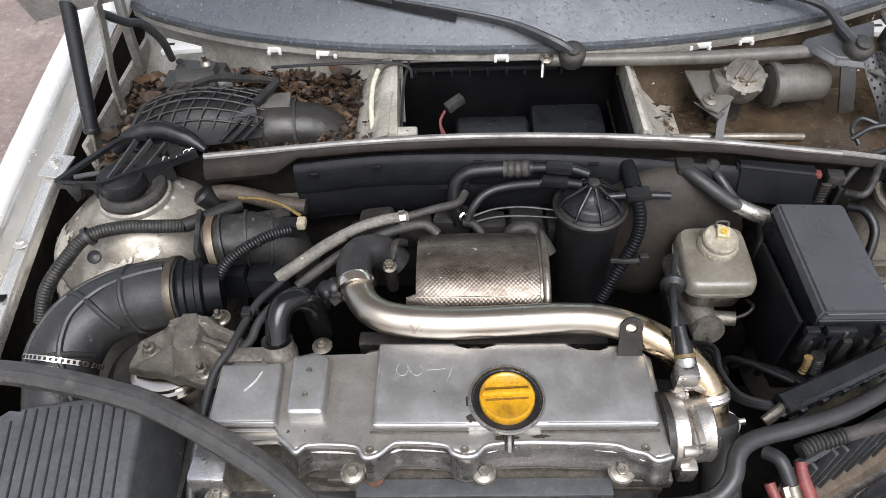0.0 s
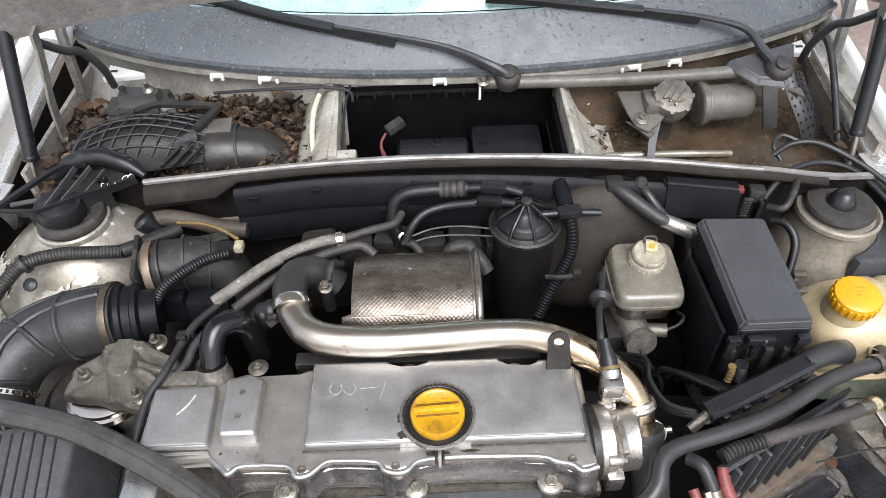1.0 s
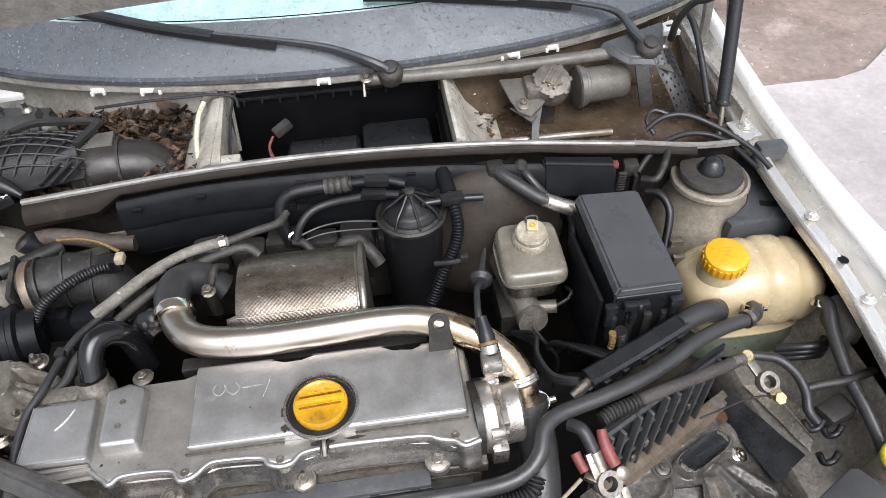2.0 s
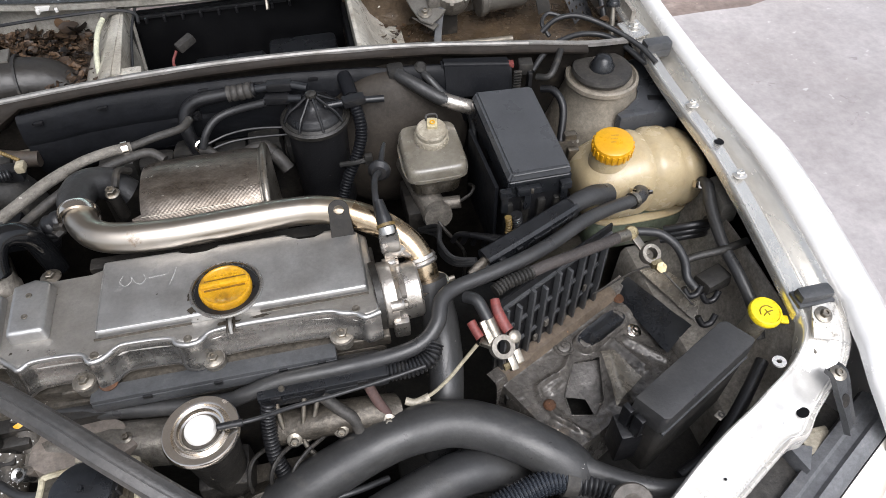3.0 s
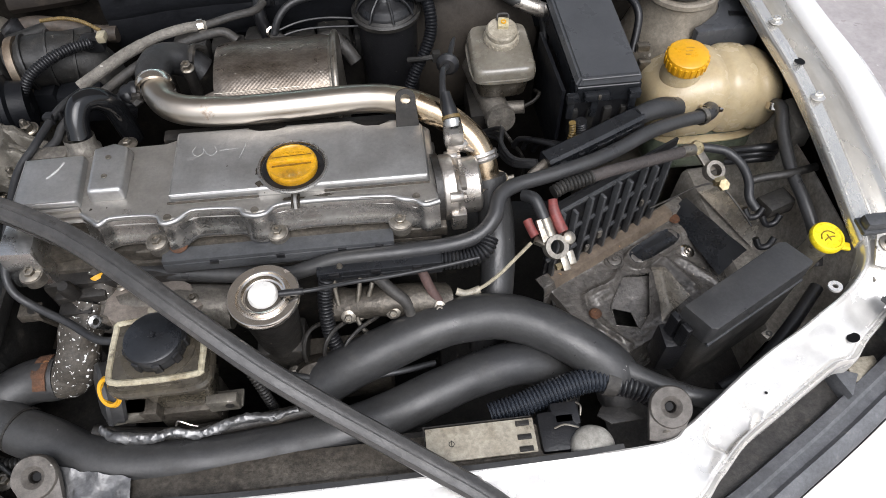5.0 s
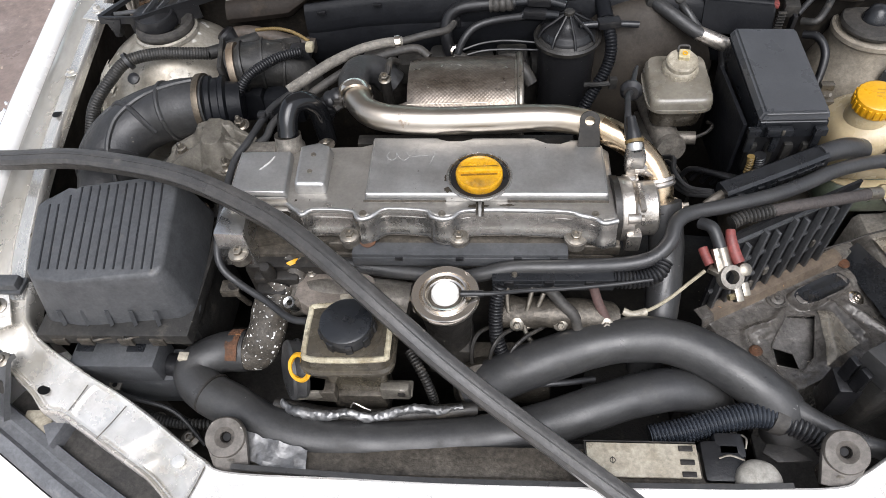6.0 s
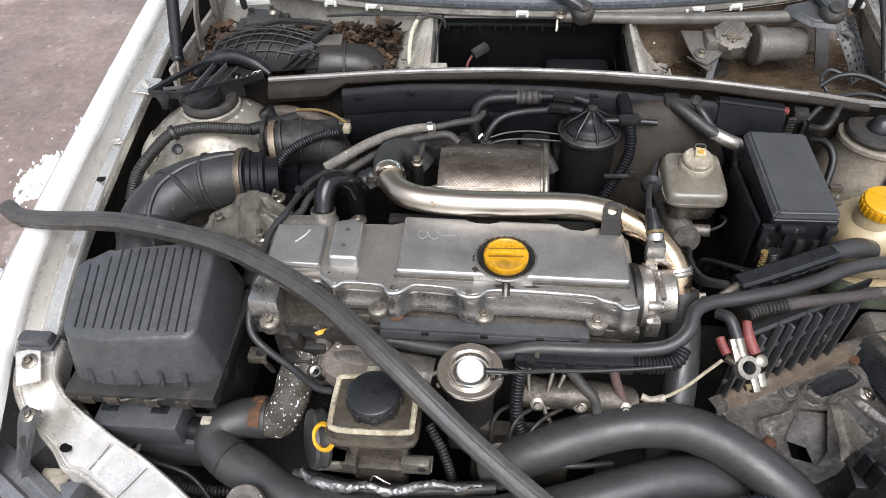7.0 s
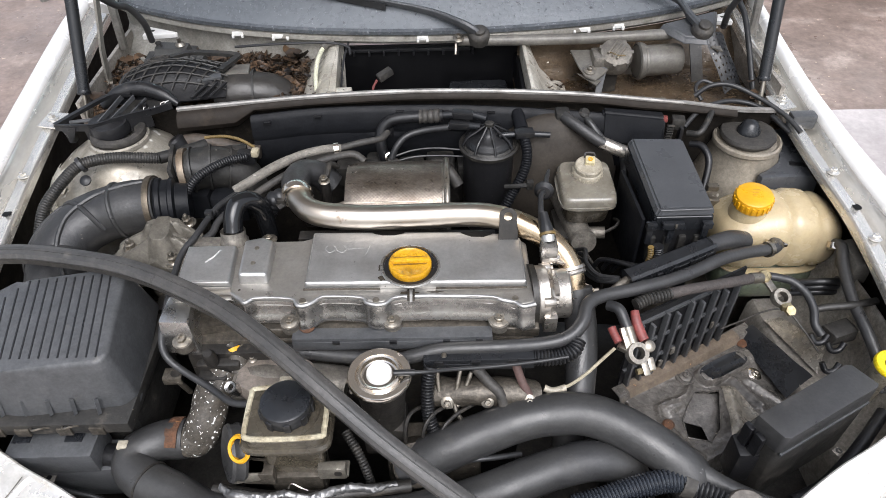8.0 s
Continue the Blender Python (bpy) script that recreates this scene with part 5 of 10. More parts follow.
# lower apron of the cover, and its polished scalloped edge
part("cover_apron", thick(skin([[V((x, y, 0.8425)), V((x, y - 0.0030, 0.838)), V((x, y - 0.0050, 0.828)), V((x, y - 0.0085, 0.817)), V((x, y - 0.0120, 0.8125)), V((x, y - 0.0125, 0.806))] for x, y, _ in smooth([V((a, b, 0)) for a, b in FRONT[:-1]], 3)], caps=False, closed=False), 0.0012), SKIRT, cover, "shiny oily lower apron")
part("front_edge", tube([(x, y, 0.8425) for x, y in FRONT[:-1]], 0.0034, 10, 4), CAST, cover, "worn scalloped edge")
for x, y, z, r in ((-0.212, 0.229, 0.812, 1.0), (-0.074, 0.229, 0.810, 1.0), (0.073, 0.231, 0.808, 1.15), (-0.353, 0.209, 0.799, 1.0)):
    b = part("cover_bolt", hexhead(aim((x, y, z + 0.004), (0, -0.12, 1)), 0.0060 * r, 0.005, 0.0112 * r), STEEL, eng, "flanged hexagon bolt with washer")
    part("washer", lathe([(0.0075 * r, -0.014), (0.0128 * r, -0.014), (0.0128 * r, 0.0), (0.0075 * r, 0.0)], 24, aim((x, y, z + 0.004), (0, -0.12, 1))), CAST_DULL, b)
part("cover_bolt", hexhead(aim((-0.190, 0.228, 0.806), (0, -0.12, 1)), 0.005, 0.004, 0.0105), RUST, eng, "small rusty bolt")
for x, y in ((-0.199, 0.362), (-0.081, 0.366), (0.046, 0.363), (-0.262, 0.380)):
    part("cover_bolt", hexhead(aim((x, y, 0.829), (0, 0, 1)), 0.006, 0.005, 0.012), STEEL, eng, "flanged hexagon bolt with washer")
# oil spilt round the filler neck
def oil_film(cx, cy, rx, ry, z, seed):
    bm = bmesh.new()
    rim = []
    for j in range(40):
        a = 2 * math.pi * j / 40
        k = 1 + 0.5 * noise.noise(V((math.cos(a) * 2.2, math.sin(a) * 2.2, seed)))
        rim.append(bm.verts.new((cx + rx * k * math.cos(a), cy + ry * k * math.sin(a), z)))
    bm.faces.new(rim)
    return bm


for i, (x, y, rx, ry, z) in enumerate(((-0.086, 0.270, 0.006, 0.0045, 0.85725), (-0.050, 0.2530, 0.013, 0.003, 0.84525), (-0.014, 0.2545, 0.010, 0.002, 0.84525), (-0.090, 0.290, 0.0022, 0.006, 0.85725))):
    part("oil_film", oil_film(x, y, rx, ry, z, 3.0 * i), OIL, cover, "spilt black oil")
# filler neck and the scrawl
part("neck_ring", lathe([(0.0372, 0.0), (0.0410, 0.0), (0.0422, 0.0022), (0.0410, 0.0045), (0.0385, 0.0048), (0.0370, 0.0015)], 48, Matrix.Translation((-0.048, 0.2915, 0.8565))), CAST_BRIGHT, cover, "polished ring round the oil filler")
part("neck_well", lathe([(0, 0), (0.0368, 0), (0.0368, 0.0012), (0, 0.0012)], 40, Matrix.Translation((-0.048, 0.2915, 0.8562))), BLACK, cover, "oily dark filler neck")
part("oil_drain", tube([(-0.047, 0.257, 0.8505), (-0.047, 0.246, 0.8495), (-0.047, 0.239, 0.842)], 0.0022, 8, 3), CAST_STAINED, cover, "drain rib")
for dx in (-0.0038, 0.0038):
    part("drain_groove", tube([(-0.047 + dx, 0.258, 0.8462), (-0.047 + dx, 0.246, 0.8458), (-0.047 + dx, 0.2395, 0.8435)], 0.0015, 6, 3), OIL, cover, "oil-black groove beside the rib")
part("chalk_mark", join(tube([(-0.166, 0.338, 0.857), (-0.169, 0.329, 0.857), (-0.162, 0.322, 0.857), (-0.156, 0.328, 0.857), (-0.157, 0.336, 0.857), (-0.152, 0.326, 0.857), (-0.145, 0.322, 0.857), (-0.140, 0.329, 0.857), (-0.144, 0.337, 0.857)], 0.00034, 6, 4),
                        tube([(-0.136, 0.329, 0.857), (-0.124, 0.330, 0.857), (-0.115, 0.331, 0.857)], 0.00034, 6, 4), tube([(-0.106, 0.339, 0.857), (-0.109, 0.326, 0.857), (-0.113, 0.314, 0.857)], 0.00034, 6, 4)), CHALK, cover, "thin chalk scrawl")
part("scratch_mark", tube([(-0.331, 0.304, 0.857), (-0.322, 0.315, 0.8574), (-0.316, 0.328, 0.857)], 0.0014, 6, 4, flat=0.5), CHALK, cover, "pale scratch")

cap = thing("oil_cap", (-0.048, 0.2905, 0.8565), "yellow oil filler cap, oily, on the valve cover", "oil cap")
CAPM = Matrix.Translation((-0.048, 0.2905, 0.8565)) @ Matrix.Rotation(radians(3), 4, "Z")
part("disc", lathe([(0, 0.0), (0.029, 0.0), (0.0298, 0.004), (0.0298, 0.0095), (0.0288, 0.0115), (0.0270, 0.0118), (0.0245, 0.0100), (0, 0.0095)], 48, CAPM), OILCAP, cap)
part("grip", box((-0.048, 0.2935, 0.868), (0.056, 0.0085, 0.008), 0.002, Matrix.Rotation(radians(3), 4, "Z"), (0.98, 0.7)), OILCAP, cap)
# Thin darker strips on either side of the grip.
for dy in (-0.0068, 0.0068):
    part("slot", box((-0.048, 0.2935 + dy, 0.8672), (0.046, 0.0020, 0.0014), 0.0005, Matrix.Rotation(radians(3), 4, "Z")), OILCAP_DARK, cap, "thin darker strip beside the grip")
part("embossed_mark", join(*[box((-0.060 + 0.006 * i, 0.306, 0.8669), (0.004, 0.0022, 0.0016), 0.0004) for i in range(5)], *[box((-0.056 + 0.008 * i, 0.3015, 0.8669), (0.006, 0.002, 0.0016), 0.0004) for i in range(3)]), OILCAP, cap)

# vacuum pump on the end of the head
pump = part("vacuum_pump", join(lathe([(0, 0.0), (0.040, 0.0), (0.042, 0.003), (0.042, 0.016), (0.038, 0.019), (0.036, 0.022), (0.036, 0.046), (0.033, 0.049), (0, 0.049)], 40, aim((0.127, 0.275, 0.815), (1, 0.06, 0))),
                                box((0.153, 0.262, 0.852), (0.007, 0.045, 0.008), 0.002), box((0.146, 0.238, 0.80), (0.02, 0.02, 0.03), 0.004), box((0.150, 0.318, 0.800), (0.016, 0.020, 0.03), 0.004)), WARM_CAST, eng, "bright cast pump housing")
for q in (0.6, 2.6, 4.4, 5.6):
    part("lug", join(lathe([(0.0075, -0.010), (0.0075, 0.004), (0.0060, 0.006), (0, 0.006)], 18, aim((0.146, 0.275 + 0.0385 * math.cos(q), 0.815 + 0.0385 * math.sin(q)), (1, 0.06, 0))), lathe([(0.0042, 0.005), (0.0042, 0.010), (0.002, 0.011), (0, 0.009)], 6, aim((0.146, 0.275 + 0.0385 * math.cos(q), 0.815 + 0.0385 * math.sin(q)), (1, 0.06, 0)))), WARM_CAST, pump)
part("pump_gasket", lathe([(0, 0), (0.044, 0), (0.044, 0.008), (0, 0.008)], 36, aim((0.119, 0.275, 0.815), (1, 0.06, 0))), DARK, eng)
part("pump_outlet", join(tube([(0.165, 0.325, 0.838), (0.160, 0.318, 0.846), (0.150, 0.318, 0.848)], 0.010, 14, 4), box((0.148, 0.320, 0.846), (0.018, 0.022, 0.014), 0.005)), WARM_CAST, eng, "stained cast elbow")
EYE = Matrix.Translation((0.094, 0.364, 0.887)) @ Matrix.Rotation(radians(62), 4, "X")
part("lifting_eye", join(lathe([(0.0065, -0.0016), (0.0130, -0.0016), (0.0130, 0.0016), (0.0065, 0.0016), (0.0065, -0.0016)], 28, EYE),
                         prism([(-0.015, -0.040), (-0.0125, -0.003), (-0.009, -0.0075), (0.0, -0.0095), (0.009, -0.0075), (0.0125, -0.003), (0.015, -0.040)], -0.0015, 0.0015, 0.0005, m=EYE)), DARK, eng, "dark steel lifting eye")

# front of the head: cable trunking, manifold, wires
trunk = thing("cable_trunking", (-0.07, 0.222, 0.78), "long black plastic cable trunking clipped along the head", "cable duct")
part("channel", join(box((-0.073, 0.217, 0.797), (0.272, 0.020, 0.015), 0.002), box((-0.073, 0.208, 0.790), (0.272, 0.004, 0.016), 0.001)), GREYBLACK, trunk)
for x in (-0.150, -0.073, 0.0, 0.045):
    part("clip", box((x, 0.2065, 0.797), (0.010, 0.004, 0.006), 0.001), BLACK, trunk)
trunk2 = thing("cable_trunking", (0.045, 0.192, 0.765), "short black plastic cable trunking with a corrugated tail", "cable duct")
part("channel", join(box((0.045, 0.192, 0.772), (0.152, 0.018, 0.016), 0.002), box((0.045, 0.184, 0.766), (0.150, 0.004, 0.012), 0.001)), BLACK_CLEAN, trunk2)
for x in (-0.010, 0.04, 0.09):
    part("clip", box((x, 0.1825, 0.776), (0.012, 0.004, 0.007), 0.001), BLACK, trunk2)
part("screw", lathe([(0, 0), (0.004, 0), (0.003, 0.003), (0, 0.003)], 12, Matrix.Translation((-0.003, 0.192, 0.780))), STEEL, trunk2)
part("corrugated_tail", tube([(0.120, 0.191, 0.772), (0.150, 0.191, 0.772), (0.172, 0.197, 0.776), (0.182, 0.212, 0.782)], 0.0105, 14, 8, ribs=(0.0048, 0.0014)), BLACK, trunk2)
man = thing("intake_manifold", (-0.10, 0.19, 0.70), "dirty cast aluminium intake manifold", "manifold")
part("runner", rough_up(tube([(-0.30, 0.200, 0.722), (-0.27, 0.192, 0.735), (-0.20, 0.186, 0.738), (-0.14, 0.182, 0.730)], 0.030, 18, 6, flat=0.9), 0.002, 30), CAST_DULL, man)
part("runner", rough_up(tube([(-0.02, 0.176, 0.718), (0.03, 0.172, 0.724), (0.09, 0.170, 0.722), (0.125, 0.172, 0.712)], 0.021, 18, 6), 0.004, 45), GRIME_SHADE, man)
for x in (0.0, 0.055, 0.112):
    part("runner_bolt", hexhead(aim((x, 0.152, 0.728), (0, -0.8, 0.6)), 0.005, 0.005, 0.009), STEEL, man)
part("face_plate", rough_up(prism([(-0.281, 0.216), (-0.215, 0.220), (-0.185, 0.200), (-0.168, 0.168), (-0.200, 0.150), (-0.262, 0.152), (-0.286, 0.168)], 0.742, 0.764, 0.004, 0.004, 2), 0.0012, 30), mat("pinkish_dull_casting", (0.29, 0.25, 0.215), 0.42, 0.4, (0.19, 0.16, 0.132), 18, 0.9, dirt=(0.06, 0.048, 0.036), dirt_at=0.60, dirt_scale=30, dirt_soft=0.16, bump=0.3, bump_scale=180, grain=0.2), man, "flat dirty beige face of the casting")
part("boss", lathe([(0.004, 0), (0.0085, 0), (0.0085, 0.022), (0.0075, 0.024), (0.004, 0.022)], 20, aim((-0.283, 0.164, 0.752), (-0.15, -0.4, 0.9))), CAST_BRIGHT, man)
for x, y in ((-0.268, 0.206), (-0.196, 0.166), (-0.180, 0.178)):
    part("face_bolt", hexhead(aim((x, y, 0.764), (0, 0, 1)), 0.0042, 0.004, 0.007), STEEL, man)
for k, (x, y) in enumerate(((-0.128, 0.176), (-0.118, 0.160))):
    part("loose_clip", tube([(x - 0.012, y - 0.004, 0.752), (x, y, 0.756), (x + 0.014, y + 0.006, 0.755)], 0.0035, 8, 4), STEEL, man)
part("stub", rough_up(tube([(-0.300, 0.226, 0.770), (-0.290, 0.212, 0.762), (-0.286, 0.196, 0.745), (-0.288, 0.180, 0.72)], 0.0155, 16, 5), 0.001, 60), FLECK, man, "flaking stub pipe")
part("stub_band", lathe([(0.0155, -0.003), (0.0170, -0.003), (0.0170, 0.003), (0.0155, 0.003)], 22, aim((-0.294, 0.218, 0.766), (0.4, -0.7, -0.4))), YELLOW, man, "yellow band")
part("fuel_pipe", tube([(-0.012, 0.184, 0.765), (-0.012, 0.174, 0.748), (-0.008, 0.160, 0.726), (0.002, 0.154, 0.716), (0.018, 0.156, 0.718), (0.024, 0.166, 0.735), (0.034, 0.180, 0.758)], 0.0032, 10, 6), STEEL, man, "thin steel fuel pipe")
part("fuel_pipe", tube([(0.020, 0.184, 0.765), (0.014, 0.168, 0.742), (0.010, 0.154, 0.722), (0.016, 0.144, 0.706), (0.03, 0.138, 0.69)], 0.0032, 10, 6), STEEL, man, "thin steel fuel pipe")
part("stub_hose", tube([(0.040, 0.182, 0.765), (0.056, 0.170, 0.750), (0.072, 0.158, 0.738), (0.078, 0.146, 0.72)], 0.0075, 12, 5), RUBBER_DUST, man)
part("red_hose", tube([(0.094, 0.186, 0.768), (0.102, 0.172, 0.748), (0.112, 0.160, 0.730), (0.124, 0.150, 0.708)], 0.0062, 12, 5), mat("faded_red_rubber", (0.085, 0.048, 0.042), 0.7, 0, (0.05, 0.035, 0.03), 20, 0.7), man, "faded reddish rubber hose")
part("flex", tube([(-0.020, 0.186, 0.770), (-0.026, 0.170, 0.745), (-0.026, 0.145, 0.712), (-0.018, 0.128, 0.69)], 0.0085, 12, 8, ribs=(0.0045, 0.0012)), BLACK, man, "black corrugated conduit")

fp = thing("fuel_pump", (0.0, 0.12, 0.60), "oily dark fuel pump casting under the manifold", "fuel pump")
part("body", rough_up(join(box((-0.02, 0.128, 0.640), (0.13, 0.06, 0.07), 0.010), lathe([(0, 0), (0.034, 0), (0.036, 0.006), (0.030, 0.030), (0.018, 0.036), (0, 0.036)], 28, aim((-0.045, 0.105, 0.655), (0, -0.6, 0.8)))), 0.002, 40), GRIME_SHADE, fp)
for x, y, z in ((-0.075, 0.108, 0.676), (-0.02, 0.104, 0.676), (0.035, 0.106, 0.676)):
    part("bolt", hexhead(aim((x, y, z), (0, -0.3, 1)), 0.005, 0.006, 0.010), STEEL, fp)
for k in range(4):
    part("injector_pipe", tube([(-0.055 + 0.022 * k, 0.110, 0.672), (-0.058 + 0.025 * k, 0.122, 0.706), (-0.050 + 0.030 * k, 0.140, 0.722 - 0.004 * k), (-0.030 + 0.034 * k, 0.160, 0.712)], 0.0028, 8, 6), DARK, fp, "thin oily injector pipe")
part("return_hose", tube([(-0.10, 0.112, 0.685), (-0.06, 0.096, 0.690), (-0.01, 0.090, 0.684), (0.05, 0.094, 0.680), (0.10, 0.108, 0.665)], 0.0042, 10, 6), WIRE, fp, "black return hose")
part("loom", tube([(-0.14, 0.128, 0.70), (-0.12, 0.100, 0.685), (-0.11, 0.085, 0.66), (-0.105, 0.08, 0.62)], 0.006, 10, 6, None, (0.0045, 0.0008)), BLACK_DUSTY, fp)

egr = thing("egr_valve", (-0.086, 0.146, 0.70), "round bright steel vacuum valve with a domed cap", "valve")
part("body", join(lathe([(0.026, 0.0), (0.030, 0.05), (0.034, 0.085), (0.036, 0.094), (0, 0.094)], 28, Matrix.Translation((-0.086, 0.146, 0.700))), box((-0.086, 0.146, 0.68), (0.06, 0.05, 0.06), 0.006)), DARK, egr)
part("pan", lathe([(0.030, 0.086), (0.039, 0.091), (0.0415, 0.097), (0.0414, 0.1010), (0.0400, 0.1030), (0.0385, 0.1034), (0.0312, 0.1018), (0.0300, 0.0985), (0.0286, 0.0980), (0.0278, 0.0995), (0.0273, 0.1050), (0.0260, 0.1068), (0.0238, 0.1060), (0.0228, 0.100), (0.0195, 0.0985), (0, 0.0985)], 56, Matrix.Translation((-0.086, 0.146, 0.704))), PAN, egr, "stepped bright steel pan")
part("dark_ring", lathe([(0.0166, 0.097), (0.0205, 0.097), (0.0205, 0.0995), (0.0166, 0.1005)], 36, Matrix.Translation((-0.086, 0.146, 0.704))), GRIME_SHADE, egr)
part("dome", lathe([(0.0168, 0.097), (0.0168, 0.1045), (0.0152, 0.1072), (0.011, 0.1082), (0, 0.1085)], 36, Matrix.Translation((-0.086, 0.146, 0.704))), WHITE, egr, "white domed cap")
part("pipe", tube([(-0.066, 0.142, 0.812), (-0.040, 0.142, 0.812), (-0.02, 0.146, 0.808), (0.01, 0.158, 0.795), (0.06, 0.168, 0.785), (0.12, 0.178, 0.780), (0.165, 0.185, 0.780)], 0.0026, 10, 6), WIRE, egr, "thin black vacuum line")
part("pipe_sleeve", tube([(-0.067, 0.142, 0.812), (-0.040, 0.142, 0.812)], 0.0042, 10, 2), BLACK, egr)

# charge air pipe and its clamp
pipe = thing("charge_pipe", (0.0, 0.385, 0.84), "bent bright steel charge-air pipe with heat stains", "pipe")
PIPE_PTS = [(-0.222, 0.447, 0.866), (-0.216, 0.424, 0.868), (-0.198, 0.402, 0.868), (-0.168, 0.390, 0.868), (-0.11, 0.385, 0.868), (-0.03, 0.389, 0.867), (0.025, 0.392, 0.867), (0.068, 0.388, 0.868), (0.110, 0.374, 0.866), (0.146, 0.354, 0.858), (0.172, 0.332, 0.845), (0.186, 0.312, 0.828), (0.190, 0.296, 0.806)]
part("tube", tube(PIPE_PTS, 0.0185, 28, 8, [0.0185, 0.0185, 0.019, 0.019, 0.019, 0.019, 0.019, 0.0185, 0.018, 0.0175, 0.017, 0.0165, 0.0165]), PIPE, pipe)
part("tinted_end", tube(PIPE_PTS[8:], 0.0180, 28, 8, [0.0184, 0.0179, 0.0174, 0.0169, 0.0169]), mat("brown_heat_tint", (0.56, 0.45, 0.315), 0.24, 1.0, (0.40, 0.285, 0.17), 30, 0.9, dirt=(0.17, 0.10, 0.05), dirt_at=0.62, dirt_scale=40, dirt_soft=0.1, bump=0.03, grain=0.08), pipe, "brown heat-tinted end")
cl = part("clamp", join(lathe([(0.019, -0.006), (0.0235, -0.007), (0.0250, 0.0), (0.0235, 0.007), (0.019, 0.006)], 32, aim((-0.2225, 0.441, 0.867), (-0.22, 1, 0)))), CHROME, pipe, "bright band clamp")
part("clamp_screw", join(lathe([(0, 0), (0.006, 0), (0.006, 0.012), (0, 0.012)], 6, aim((-0.243, 0.432, 0.858), (-0.6, -0.5, -0.2))), box((-0.246, 0.430, 0.860), (0.012, 0.008, 0.014), 0.002)), DARK, cl)
part("bolt", hexhead(aim((-0.184, 0.468, 0.872), (0, -0.2, 1)), 0.0065, 0.007, 0.009), STEEL, pipe)
part("bracket", join(tube([(-0.184, 0.470, 0.83), (-0.184, 0.468, 0.872)], 0.008, 10, 2), tube([(-0.182, 0.478, 0.872), (-0.178, 0.500, 0.880), (-0.168, 0.512, 0.868)], 0.005, 8, 4)), DARK, pipe, "dark steel bracket")
part("end_clamp", lathe([(0.0225, -0.007), (0.0258, -0.007), (0.0262, 0.0), (0.0258, 0.007), (0.0225, 0.007)], 30, aim((0.1915, 0.287, 0.802), (0.05, -0.35, -1))), CHROME, pipe, "bright hose clamp")
part("end_bracket", join(lathe([(0.0172, -0.006), (0.0200, -0.006), (0.0212, -0.002), (0.0196, 0.0), (0.0212, 0.003), (0.0200, 0.006), (0.0172, 0.006)], 32, aim((0.1855, 0.3115, 0.8275), (0.22, -0.62, -0.72))), box((0.168, 0.312, 0.846), (0.014, 0.012, 0.006), 0.002, Matrix.Rotation(0.5, 4, "Y"))), WARM_CAST, pipe, "wavy steel clamp over the pipe end")
elb = thing("rubber_elbow", (-0.222, 0.47, 0.84), "black rubber elbow hose beside the heat shield", "hose")
part("hose", tube([(-0.224, 0.447, 0.866), (-0.228, 0.470, 0.868), (-0.222, 0.496, 0.864), (-0.200, 0.510, 0.852), (-0.178, 0.506, 0.83)], 0.0218, 22, 6), INTAKE, elb)
drop = thing("charge_hose", (0.19, 0.23, 0.66), "thick black rubber hose going down beside the engine", "hose")
part("hose", tube([(0.191, 0.290, 0.812), (0.195, 0.272, 0.79), (0.198, 0.245, 0.755), (0.194, 0.205, 0.725), (0.186, 0.170, 0.700), (0.170, 0.13, 0.64)], 0.023, 22, 6), RUBBER, drop)
part("screw", join(lathe([(0, 0), (0.004, 0), (0.004, 0.010), (0, 0.010)], 8, aim((0.216, 0.292, 0.802), (1, 0, 0.2)))), STEEL, drop)

# perforated heat shield
def shield_shell():
    prof = smooth([V((0, y, z)) for y, z in ((0.412, 0.775), (0.414, 0.815), (0.424, 0.845), (0.445, 0.862), (0.480, 0.870), (0.515, 0.866), (0.545, 0.845), (0.552, 0.80))], 5)
    bm = bmesh.new()
    uv = bm.loops.layers.uv.new("UVMap")
    xs = [-0.163 + 0.170 * i / 14 for i in range(15)]
    s, arc = 0.0, [0.0]
    for a, b in zip(prof, prof[1:]):
        s += (b - a).length
        arc.append(s)
    vs = []
    for i, x in enumerate(xs):
        k = 1.0 - 0.10 * max(0, 1 - i / 3) ** 2 - 0.04 * max(0, (i - 12) / 2)
        vs.append([(bm.verts.new((x + (0.018 if i == 0 and j > 12 else 0), 0.485 + (p.y - 0.485) * k, 0.80 + (p.z - 0.80) * (k if i else 0.94))), x, a) for j, (p, a) in enumerate(zip(prof, arc))])
    for a, b in zip(vs, vs[1:]):
        for j in range(len(prof) - 1):
            q = (a[j], b[j], b[j + 1], a[j + 1])
            f = bm.faces.new([t[0] for t in q])
            for lp, t in zip(f.loops, q):
                lp[uv].uv = (t[1], t[2])
    return bm, prof


shell, prof = shield_shell()
hs = thing("heat_shield", (-0.08, 0.48, 0.70), "perforated steel heat shield, brown with heat", "heat shield")
part("shell", shell, PERF, hs)
ENDX = 0.008
part("end_rim", tube([(ENDX, p.y, p.z) for p in prof[::4]], 0.005, 10, 4), STEEL, hs, "rolled bright rim")
part("end_cap", prism([(p.y - 0.48, p.z - 0.80) for p in prof[::3]] + [(0.07, -0.1), (-0.066, -0.1)], 0, 0.012, 0.002, m=Matrix.Translation((0.0, 0.48, 0.80)) @ Matrix(((0, 0, 1, 0), (1, 0, 0, 0), (0, 1, 0, 0), (0, 0, 0, 1)))), STEEL, hs)
